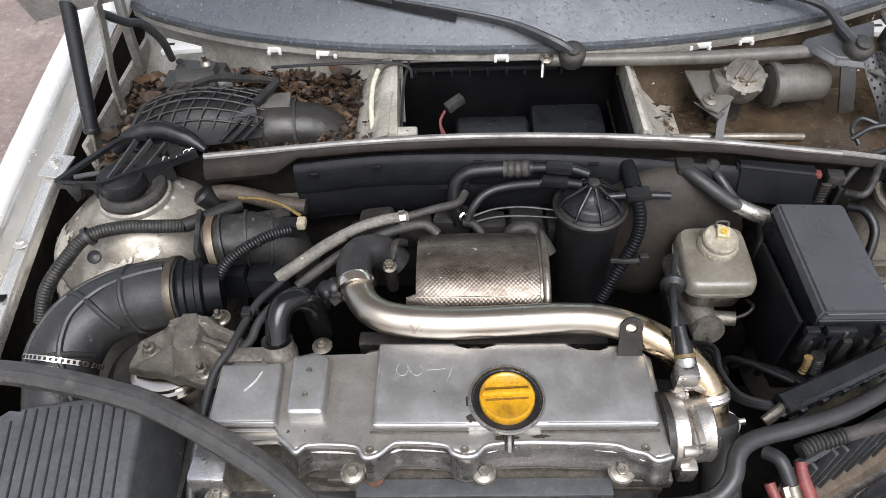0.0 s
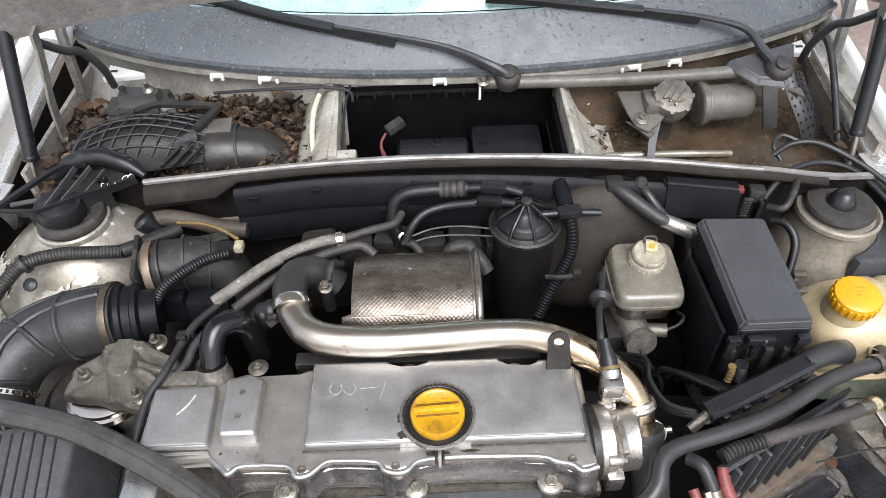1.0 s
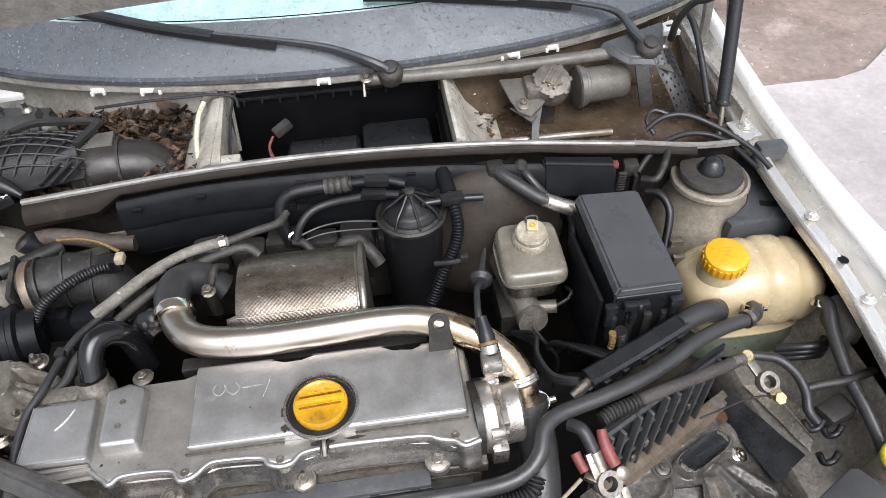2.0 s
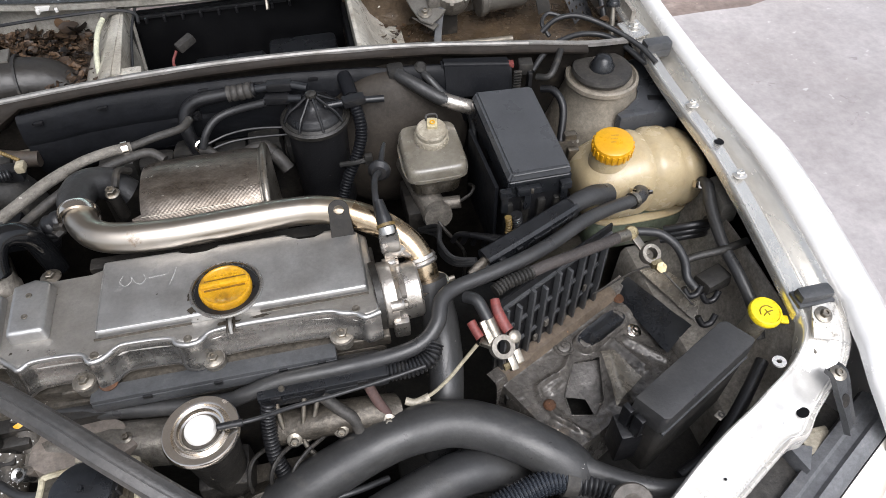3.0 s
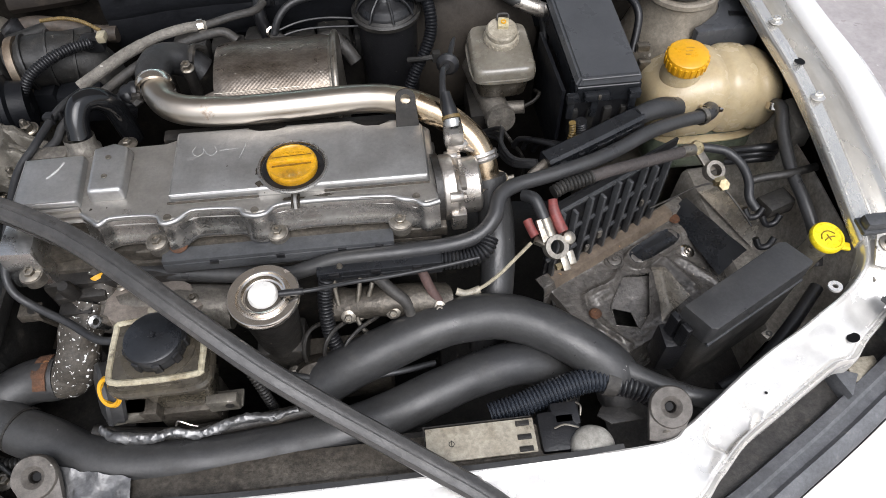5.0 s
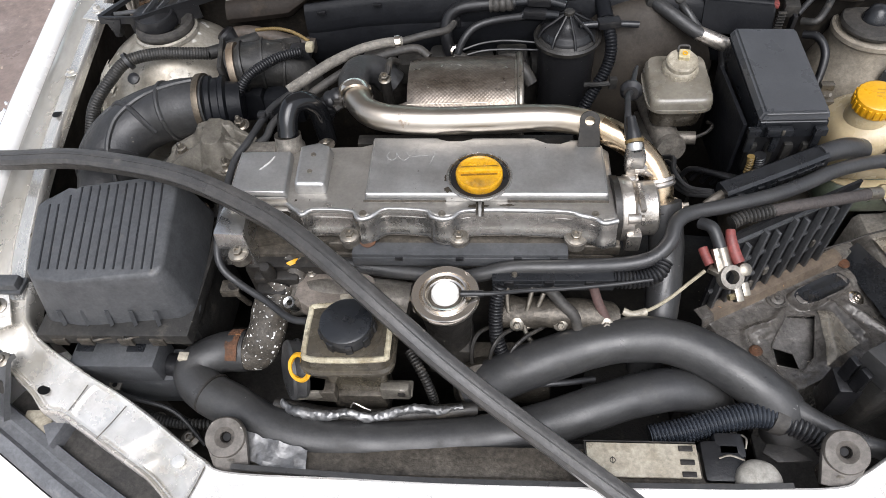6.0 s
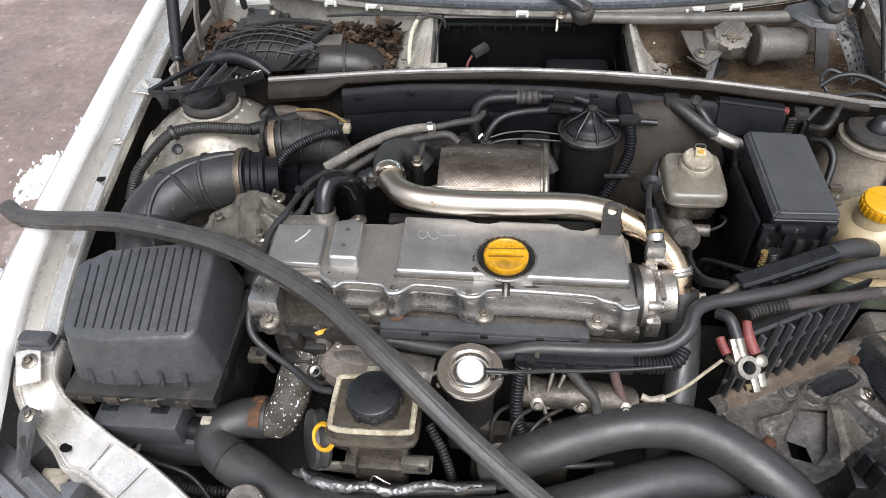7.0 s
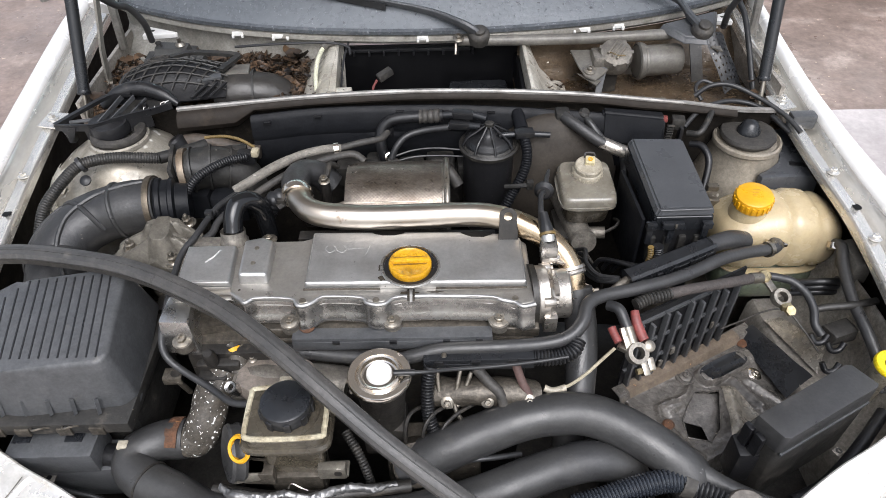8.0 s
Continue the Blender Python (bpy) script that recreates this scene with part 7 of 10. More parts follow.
part("branch", tube([(0.285, 0.092, 0.690), (0.325, 0.067, 0.684), (0.37, 0.042, 0.674), (0.43, 0.02, 0.665), (0.50, 0.03, 0.64)], 0.013, 18, 6, [0.022, 0.015, 0.0125, 0.012, 0.012]), RUBBER, h1, "narrow branch hose")
h2 = thing("intercooler_hose", (0.0, 0.04, 0.55), "long grey rubber hose along the radiator with a bent end", "hose")
part("hose", tube([(-0.362, 0.134, 0.684), (-0.395, 0.132, 0.684), (-0.425, 0.116, 0.682), (-0.427, 0.096, 0.680), (-0.402, 0.074, 0.678), (-0.36, 0.055, 0.676), (-0.315, 0.032, 0.672), (-0.27, 0.020, 0.668), (-0.20, 0.017, 0.664), (-0.13, 0.020, 0.661), (-0.05, 0.028, 0.660), (0.03, 0.045, 0.662), (0.09, 0.064, 0.668), (0.15, 0.083, 0.672), (0.205, 0.094, 0.668), (0.245, 0.090, 0.645), (0.262, 0.078, 0.60), (0.265, 0.07, 0.54)], 0.0275, 26, 5), RUBBER, h2)
part("clamp", join(lathe([(0.0278, -0.001), (0.0292, -0.001), (0.0292, 0.002), (0.0278, 0.002)], 30, aim((-0.398, 0.073, 0.678), (0.85, -0.5, -0.03)))), DARK, h2)
part("rust_band", rough_up(thick(skin([[V((-0.375 + dx, 0.134, 0.684)) + 0.0288 * V((0.0, math.cos(q), math.sin(q))) for q in (0.45 + 2.1 * j / 20 for j in range(21))] for dx in (-0.008, -0.003, 0.003, 0.0085)], caps=False, closed=False), 0.0015), 0.0022, 70), RUST, h2, "rusty flaking clamp")
tc = thing("turbo_outlet", (-0.33, 0.15, 0.60), "dark cast pipe with flaking silver coating", "pipe")
part("casting", rough_up(tube([(-0.314, 0.196, 0.742), (-0.318, 0.182, 0.738), (-0.324, 0.164, 0.728), (-0.333, 0.144, 0.705), (-0.346, 0.134, 0.687), (-0.368, 0.134, 0.684)], 0.0255, 26, 8), 0.0045, 38), FLECK, tc)
part("pin", lathe([(0, 0), (0.009, 0), (0.009, 0.02), (0.006, 0.026), (0, 0.026)], 12, aim((-0.318, 0.195, 0.775), (0, -0.2, 1))), DARK, tc)
part("flange", rough_up(join(box((-0.312, 0.204, 0.752), (0.062, 0.030, 0.040), 0.006), box((-0.318, 0.182, 0.758), (0.040, 0.018, 0.014), 0.004)), 0.0025, 40), DARK, tc)
br = thing("bracket", (-0.365, 0.165, 0.74), "small grey steel bracket with a hole", "bracket")
part("plate", join(box((-0.376, 0.190, 0.757), (0.026, 0.018, 0.003), 0.001), box((-0.376, 0.182, 0.751), (0.026, 0.003, 0.012), 0.001), tube([(-0.376, 0.187, 0.755), (-0.37, 0.20, 0.70)], 0.004, 8, 2)), GRIME_SHADE, br)
part("hole", lathe([(0, 0), (0.007, 0), (0.007, 0.0006), (0, 0.0006)], 16, Matrix.Translation((-0.372, 0.190, 0.7587))), DARK, br)

def rounded(cx, cy, hx, hy, z, n=40, e=4.5, tilt=0.0):
    out = []
    for j in range(n):
        q = 2 * math.pi * j / n
        c, s = math.cos(q), math.sin(q)
        y = hy * math.copysign(abs(s) ** (2 / e), s)
        out.append(V((cx + hx * math.copysign(abs(c) ** (2 / e), c), cy + y, z + tilt * y)))
    return out


# power steering reservoir
ps = thing("power_steering_reservoir", (-0.197, 0.096, 0.64), "stained pale plastic reservoir with a black screw cap", "reservoir")
part("rim", prism([(-0.249, 0.070), (-0.249, 0.122), (-0.240, 0.135), (-0.160, 0.136), (-0.148, 0.124), (-0.146, 0.070), (-0.156, 0.058), (-0.238, 0.057)], 0.772, 0.800, 0.004, 0.003, 3), RES_DARK, ps, "stained translucent top")
part("bead", tube([(-0.246, 0.072, 0.7995), (-0.246, 0.120, 0.7995), (-0.238, 0.132, 0.7995), (-0.162, 0.133, 0.7995), (-0.151, 0.122, 0.7995), (-0.149, 0.072, 0.7995), (-0.158, 0.061, 0.7995), (-0.236, 0.060, 0.7995), (-0.246, 0.072, 0.7995)], 0.0036, 8, 4), mat("yellowed_clear_edge", (0.50, 0.46, 0.34), 0.3, 0, (0.24, 0.20, 0.13), 34, 0.95, dirt=(0.06, 0.048, 0.03), dirt_at=0.56, dirt_scale=60), ps, "pale rim bead")
part("body", prism([(-0.238, 0.070), (-0.240, 0.124), (-0.160, 0.126), (-0.156, 0.068)], 0.690, 0.774, 0.006, -0.006, 3), RES_DARK, ps, "oil-stained translucent body")
cp = part("cap", join(lathe([(0.033, 0), (0.0345, 0.002), (0.0345, 0.016), (0.0330, 0.020), (0.030, 0.0215), (0, 0.022)], 44, Matrix.Translation((-0.197, 0.099, 0.800)) @ Matrix.Diagonal((0.92, 0.92, 1, 1))), lathe([(0.0035, 0.0217), (0.0035, 0.0235), (0, 0.0235)], 12, Matrix.Translation((-0.197, 0.100, 0.802)))), BLACK_CLEAN, ps, "black ribbed screw cap")
part("well", lathe([(0, 0), (0.040, 0), (0.040, 0.0008), (0, 0.0008)], 36, Matrix.Translation((-0.197, 0.097, 0.8002))), RES_DARK, ps, "oily dark top")
for j in range(9):
    a = 2 * math.pi * j / 9
    part("grip", box((-0.197 + 0.0305 * math.cos(a), 0.099 + 0.0305 * math.sin(a), 0.808), (0.007, 0.009, 0.015), 0.002, Matrix.Rotation(a, 4, "Z")), BLACK, cp)
part("foot", join(prism([(-0.268, 0.060), (-0.262, 0.085), (-0.225, 0.082), (-0.225, 0.058)], 0.690, 0.716, 0.003), box((-0.20, 0.09, 0.665), (0.07, 0.05, 0.06), 0.006)), GRIME_SHADE, ps)
part("ear", join(box((-0.150, 0.066, 0.710), (0.036, 0.012, 0.026), 0.003), box((-0.150, 0.074, 0.699), (0.040, 0.022, 0.005), 0.002)), BEIGE, ps, "dirty cast ear")
part("ear", prism([(-0.286, 0.067), (-0.262, 0.084), (-0.236, 0.080), (-0.236, 0.060), (-0.276, 0.055)], 0.700, 0.716, 0.003, 0.001), BEIGE, ps, "dirty cast ear")
part("ear_hole", lathe([(0, 0), (0.0045, 0), (0.0045, 0.0008), (0, 0.0008)], 14, aim((-0.270, 0.066, 0.7161), (0, 0, 1))), VOID, ps)
part("outer_flange", skin([rounded(-0.198, 0.096, hx, hy, z, 44, 6.0) for hx, hy, z in ((0.0530, 0.0420, 0.773), (0.0560, 0.0450, 0.775), (0.0565, 0.0455, 0.782), (0.0540, 0.0430, 0.786), (0.050, 0.039, 0.786))]), RES_DARK, ps, "olive-brown welded flange")
part("ear_hole", lathe([(0, 0), (0.005, 0), (0.005, 0.001), (0, 0.001)], 14, aim((-0.142, 0.0595, 0.713), (0, -1, 0))), DARK, ps)
part("tab", box((-0.204, 0.140, 0.800), (0.016, 0.008, 0.018), 0.002), IVORY, ps)
dp = thing("dipstick", (-0.262, 0.075, 0.66), "yellow dipstick ring beside the reservoir", "dipstick")
part("ring", rough_up(lathe([(0.0130, -0.002), (0.0165, -0.0032), (0.0185, 0.0), (0.0165, 0.0032), (0.0130, 0.002), (0.0130, -0.002)], 32, aim((-0.259, 0.069, 0.763), (-0.45, -0.6, 0.66))), 0.0003, 50), YELLOW, dp, "yellow ring handle")
part("stem", tube([(-0.256, 0.078, 0.748), (-0.262, 0.085, 0.70), (-0.264, 0.088, 0.66)], 0.004, 8, 3), STEEL, dp)
pl = thing("drive_pulley", (-0.278, 0.085, 0.66), "dark round belt pulley beside the reservoir", "pulley")
part("disc", lathe([(0, 0), (0.036, 0), (0.038, 0.004), (0.036, 0.010), (0.038, 0.016), (0.036, 0.02), (0.02, 0.024), (0, 0.024)], 36, aim((-0.268, 0.090, 0.722), (-0.85, -0.35, 0.30))), RUBBER, pl)
fo = thing("foil_wrap", (-0.2, 0.05, 0.66), "crumpled silver foil round a pipe", "foil")
FO = [(-0.300, 0.058, 0.690), (-0.275, 0.045, 0.692), (-0.245, 0.040, 0.692), (-0.215, 0.042, 0.694), (-0.18, 0.040, 0.690), (-0.14, 0.048, 0.694), (-0.10, 0.050, 0.692), (-0.068, 0.056, 0.69)]
part("foil", rough_up(rough_up(tube(FO, 0.0058, 26, 24, [0.004, 0.0065, 0.0070, 0.0045, 0.006, 0.0068, 0.005, 0.003]), 0.0030, 60), 0.0014, 190), FOIL, fo, crease=15)
part("strand", tube([(-0.205, 0.046, 0.704), (-0.20, 0.048, 0.712), (-0.188, 0.044, 0.708), (-0.180, 0.043, 0.703)], 0.0012, 6, 4), CHROME, fo)
part("pipe", tube([(-0.31, 0.06, 0.678), (-0.2, 0.046, 0.678), (-0.05, 0.06, 0.676)], 0.009, 10, 6), DARK, fo)
f2 = thing("foil_wrap", (-0.31, 0.0, 0.66), "crumpled sheet of silver foil beside the radiator mount", "foil")
part("foil", rough_up(rough_up(skin([[V((-0.334 + 0.080 * i / 24, 0.018 - 0.022 * i / 24 - 0.034 * j / 12, 0.694 - 0.006 * j / 12 - 0.004 * i / 24)) for j in range(13)] for i in range(25)], caps=False, closed=False), 0.0030, 60), 0.0012, 150), FOIL, f2, crease=16)

# radiator
rd = thing("radiator", (-0.05, -0.01, 0.30), "radiator with a dirty beige top and printed plate", "radiator")
part("core", box((-0.05, 0.0, 0.48), (0.62, 0.04, 0.38), 0.004), DARK, rd)
part("top_tank", join(box((-0.06, -0.014, 0.672), (0.60, 0.046, 0.020), 0.004), box((-0.06, -0.034, 0.680), (0.60, 0.006, 0.022), 0.002)), GRIME_SHADE, rd, "dirty dark top rail")
pt = part("plate", box((0.142, -0.008, 0.692), (0.126, 0.040, 0.004), 0.0012), IVORY, rd, "dirty ivory printed plate")
part("mark", lathe([(0.0026, 0), (0.0034, 0), (0.0034, 0.0004), (0.0026, 0.0004)], 20, Matrix.Translation((0.108, -0.009, 0.694))), DARK, pt)
part("mark", box((0.108, -0.009, 0.6942), (0.0008, 0.009, 0.0005), 0.0), DARK, pt)
for y in (-0.024, -0.010, 0.006):
    part("slot", box((0.192, y, 0.6945), (0.016, 0.006, 0.003), 0.0008), DARK, pt)
part("plate_edge", join(box((0.0775, -0.008, 0.6925), (0.0012, 0.042, 0.005), 0), box((0.14, 0.0135, 0.6925), (0.128, 0.0012, 0.005), 0)), DARK, pt)
part("top_seal", sweep([(-0.003, -0.003), (-0.003, 0.003), (0.003, 0.003), (0.003, -0.003)], [(-0.34, -0.030, 0.699), (-0.1, -0.041, 0.700), (0.2, -0.040, 0.700), (0.30, -0.036, 0.699)], 4), RUBBER, rd, "dark edge strip")
part("end_tank", join(box((0.235, -0.005, 0.655), (0.05, 0.05, 0.07), 0.008)), BLACK, rd)
cs = thing("corrugated_hose", (0.28, 0.045, 0.62), "glossy blue-black corrugated plastic hose", "hose")
part("hose", tube([(0.160, 0.030, 0.666), (0.198, 0.037, 0.671), (0.242, 0.048, 0.677), (0.280, 0.055, 0.681), (0.306, 0.055, 0.680)], 0.0146, 24, 10, None, (0.0048, 0.0017)), BLUEHOSE, cs)
part("cuff", tube([(0.303, 0.056, 0.678), (0.318, 0.052, 0.674)], 0.0195, 18, 3), RUBBER_DUST, cs)
part("tail", tube([(0.315, 0.052, 0.675), (0.345, 0.043, 0.670), (0.365, 0.034, 0.660), (0.38, 0.028, 0.64)], 0.0155, 18, 8, None, (0.0062, 0.0012)), BLACK, cs)
part("screw", hexhead(aim((0.324, 0.062, 0.692), (0.3, -0.4, 0.8)), 0.004, 0.005, 0.007), CHROME, cs)
sp = thing("sensor_plug", (0.245, 0.012, 0.64), "black electrical plug on the radiator corner", "plug")
part("body", join(box((0.245, 0.014, 0.676), (0.034, 0.030, 0.028), 0.005), lathe([(0.026, -0.02), (0.026, -0.006), (0.020, -0.002), (0, -0.002)], 26, Matrix.Translation((0.240, -0.008, 0.680)))), BLACK, sp)
part("clip", tube([(0.228, -0.004, 0.694), (0.24, -0.002, 0.698), (0.256, -0.006, 0.694)], 0.0013, 6, 3), STEEL, sp)
part("clip", tube([(0.262, 0.010, 0.688), (0.264, 0.020, 0.692), (0.260, 0.026, 0.690)], 0.0013, 6, 3), STEEL, sp)
tabp = thing("metal_tab", (0.315, 0.01, 0.66), "dark steel tab with a hole", "bracket")
part("plate", prism([(0.285, 0.012), (0.292, 0.022), (0.318, 0.020), (0.340, 0.002), (0.30, 0.0)], 0.672, 0.675, 0.001), DARK, tabp)


def rad_mount(x, y, z, s):
    """A worn cast ear with a bush hole and a leg that carries the radiator."""
    m = aim((x, y, z), (0.10 * -s, -0.45, 1.0))
    rm = thing("radiator_mount", (x, y - 0.02, z - 0.03), "worn grey cast mounting ear with a bush hole", "mount", group="radiator mounts")
    ear = part("ear", rough_up(lathe([(0.0068, -0.009), (0.0225, -0.009), (0.0245, -0.005), (0.0245, 0.002), (0.0230, 0.0045), (0.0125, 0.0052), (0.0095, 0.0030), (0.0068, 0.0)], 40, m), 0.0006, 70), RAILDARK, rm)
    leg = [(-0.0235, -0.006), (-0.018, -0.030), (-0.008, -0.043), (0.0235, -0.043), (0.0242, -0.002), (0.012, -0.0235), (-0.010, -0.0220)] if s < 0 else [(-0.0242, -0.002), (-0.0225, -0.040), (0.006, -0.040), (0.016, -0.028), (0.0235, -0.006), (0.012, -0.0225), (-0.012, -0.0225)]
    part("leg", prism(leg[::-1], -0.009, 0.001, 0.0012, m=m), RAILDARK, rm)
    part("foot", prism([(x - 0.014, y - 0.026), (x - 0.014, y + 0.004), (x + 0.014, y + 0.004), (x + 0.014, y - 0.026)], z - 0.060, z - 0.010, 0.003), GRIME_SHADE, rm)
    part("bush", lathe([(0, -0.012), (0.0090, -0.012), (0.0090, -0.005), (0.0062, -0.0040), (0.0050, -0.0070), (0, -0.0075)], 24, m), DARK, ear, "worn rubber bush")
    part("bore", lathe([(0, -0.0065), (0.0048, -0.0065), (0.0048, -0.0055), (0, -0.0055)], 18, m), VOID, ear)


rad_mount(-0.352, 0.003, 0.708, -1)
rad_mount(0.362, 0.0, 0.710, 1)

# ---- battery side of the bay ----
# expansion tank
tk = thing("coolant_expansion_tank", (0.555, 0.45, 0.62), "yellowed translucent coolant tank with a yellow cap", "coolant tank")


def tank_ring(x, cy, cz, hy, hz, e=2.8, n=36):
    out = []
    for j in range(n):
        q = 2 * math.pi * j / n
        c, s = math.cos(q), math.sin(q)
        out.append(V((x, cy + hy * math.copysign(abs(c) ** (2 / e), c), cz + hz * math.copysign(abs(s) ** (2 / e), s))))
    return out


rings = []
for i in range(41):
    f = i / 40
    x = 0.458 + 0.206 * f
    end = min(1.0, (1 - abs(2 * f - 1) ** 5) ** 0.5 + 0.02)
    groove = 1 - 0.11 * math.exp(-((x - 0.566) / 0.006) ** 2) - 0.11 * math.exp(-((x - 0.616) / 0.006) ** 2)
    k = end * groove
    top = 0.778 + 0.022 * math.exp(-((x - 0.57) / 0.09) ** 2)
    rings.append(tank_ring(x, 0.480, (top + 0.676) / 2, 0.060 * (0.45 + 0.55 * k), (top - 0.676) / 2 * (0.35 + 0.65 * k)))
part("upper_shell", skin(rings), TANK, tk, "yellowed upper shell")
rings = []
for i in range(25):
    f = i / 24
    x = 0.474 + 0.176 * f
    k = min(1.0, (1 - abs(2 * f - 1) ** 5) ** 0.5 + 0.02)
    rings.append(tank_ring(x, 0.478, 0.645, 0.052 * (0.45 + 0.55 * k), 0.042 * (0.35 + 0.65 * k), 3.0, 28))
part("lower_shell", skin(rings), TANK_GREEN, tk, "greenish lower shell full of coolant")
part("seam", skin([[V((x, y, z)) for x, y in ((0.563 + 0.089 * k * math.copysign(abs(math.cos(q)) ** 0.6, math.cos(q)), 0.479 + 0.0535 * k * math.copysign(abs(math.sin(q)) ** 0.6, math.sin(q))) for q in (2 * math.pi * j / 48 for j in range(48)))] for z, k in ((0.677, 0.97), (0.6775, 1.0), (0.680, 1.0), (0.6805, 0.97))]), TANK, tk, "moulded seam")
part("neck", lathe([(0.032, -0.04), (0.030, -0.02), (0.026, 0.0), (0, 0.0)], 28, aim((0.503, 0.468, 0.806), (-0.06, -0.10, 1))), TANK, tk)
CAPX = aim((0.504, 0.468, 0.802), (-0.06, -0.12, 1)) @ Matrix.Diagonal((0.94, 0.94, 1, 1))
cp = part("cap", lathe([(0.0, 0), (0.0300, 0), (0.0315, 0.003), (0.0315, 0.017), (0.0300, 0.021), (0.0275, 0.0225), (0.012, 0.0235), (0, 0.0235)], 44, CAPX), YELLOW, tk, "yellow ribbed screw cap")
for j in range(22):
    q = 2 * math.pi * j / 22
    part("rib", box((0, 0, 0), (0.0035, 0.0045, 0.015), 0.001, CAPX @ Matrix.Translation((0.0313 * math.cos(q), 0.0313 * math.sin(q), 0.010)) @ Matrix.Rotation(q, 4, "Z")), YELLOW, cp)
part("mark", join(*[box((0, 0, 0), (0.012 - 0.002 * i, 0.0018, 0.001), 0, CAPX @ Matrix.Translation((0, 0.010 - 0.007 * i, 0.0236)) @ Matrix.Rotation(0.3, 4, "Z")) for i in range(3)]), mat("faded_brown_print", (0.40, 0.22, 0.03), 0.5, 0, (0.5, 0.3, 0.03), 40, 0.6), cp)
part("spout", tube([(0.535, 0.428, 0.745), (0.536, 0.418, 0.757), (0.536, 0.413, 0.763)], 0.008, 14, 3), TANK, tk)
part("spout", tube([(0.636, 0.430, 0.738), (0.638, 0.420, 0.750), (0.639, 0.416, 0.755)], 0.008, 14, 3), TANK, tk)
for x, y, z in ((0.5355, 0.416, 0.761), (0.6385, 0.418, 0.753)):
    c = part("clamp", lathe([(0.0112, -0.005), (0.0145, -0.005), (0.0145, 0.005), (0.0112, 0.005)], 22, aim((x, y, z), (0.1, 0.5, 0.8))), CHROME, tk, "bright hose clamp")
    part("screw", box((x + 0.012, y - 0.006, z + 0.002), (0.010, 0.006, 0.006), 0.0015), CHROME, c)
vh = thing("vent_hose", (0.63, 0.3, 0.68), "black rubber vent hose from the coolant tank", "hose")
part("hose", tube([(0.6385, 0.420, 0.753), (0.636, 0.400, 0.764), (0.628, 0.365, 0.752), (0.624, 0.310, 0.735), (0.628, 0.262, 0.722), (0.634, 0.22, 0.70), (0.636, 0.19, 0.67)], 0.0088, 18, 8), RUBBER, vh)
ch = thing("coolant_hose", (0.3, 0.3, 0.76), "long black rubber coolant hose running to the tank", "hose")
part("hose", tube([(-0.322, 0.238, 0.770), (-0.30, 0.232, 0.772), (-0.25, 0.222, 0.770), (-0.16, 0.210, 0.764), (-0.075, 0.200, 0.764), (-0.045, 0.200, 0.770), (-0.005, 0.204, 0.778), (0.06, 0.204, 0.780), (0.13, 0.206, 0.782), (0.168, 0.214, 0.786), (0.190, 0.232, 0.795), (0.200, 0.256, 0.803), (0.222, 0.272, 0.803), (0.27, 0.286, 0.800), (0.325, 0.304, 0.797), (0.375, 0.328, 0.793), (0.42, 0.353, 0.790), (0.465, 0.374, 0.782), (0.505, 0.388, 0.774), (0.525, 0.396, 0.770), (0.5345, 0.408, 0.766), (0.536, 0.420, 0.758)], 0.0097, 18, 6), RUBBER, ch)
for p, d in (((-0.300, 0.232, 0.772), (1, -0.2, 0)), ((0.512, 0.3905, 0.7725), (1, 0.45, -0.2))):
    part("clamp", lathe([(0.0106, -0.004), (0.0124, -0.004), (0.0124, 0.004), (0.0106, 0.004)], 22, aim(p, d)), STEEL, ch, "dull hose clamp")
wc = thing("wiring_channel", (0.34, 0.35, 0.76), "black plastic wiring channel with clips", "cable duct")
part("channel", sweep([(-0.013, -0.010), (-0.013, 0.006), (-0.009, 0.010), (0.009, 0.010), (0.013, 0.006), (0.013, -0.010)], [(0.272, 0.322, 0.786), (0.34, 0.350, 0.790), (0.415, 0.384, 0.792)], 4), BLACK_CLEAN, wc)
part("sleeve", tube([(0.410, 0.382, 0.792), (0.43, 0.392, 0.790), (0.455, 0.402, 0.785), (0.480, 0.412, 0.77)], 0.014, 16, 5, [0.0125, 0.014, 0.015, 0.017]), RUBBER, wc, "grey rubber sleeve")
part("rim", tube([(0.270, 0.312, 0.780), (0.34, 0.338, 0.786), (0.414, 0.371, 0.790)], 0.0022, 8, 3), GREYBLACK, wc)
for i in range(5):
    f = i / 4
    part("clip", box((0.295 + 0.11 * f, 0.318 + 0.048 * f, 0.782 + 0.004 * f), (0.010, 0.008, 0.012), 0.002, Matrix.Rotation(0.42, 4, "Z")), BLACK, wc)
part("bare_tail", tube([(0.275, 0.322, 0.784), (0.262, 0.313, 0.782), (0.250, 0.306, 0.777)], 0.005, 10, 4, flat=1.4), GRIME_SHADE, wc, "grimy bare tab")
for k in range(3):
    part("wire", tube([(0.262, 0.325 - 0.004 * k, 0.784), (0.235, 0.345, 0.772 - 0.006 * k), (0.225, 0.385, 0.762 - 0.01 * k), (0.232, 0.430, 0.745 - 0.012 * k), (0.21, 0.47, 0.70)], 0.0035, 8, 6), WIRE, wc)

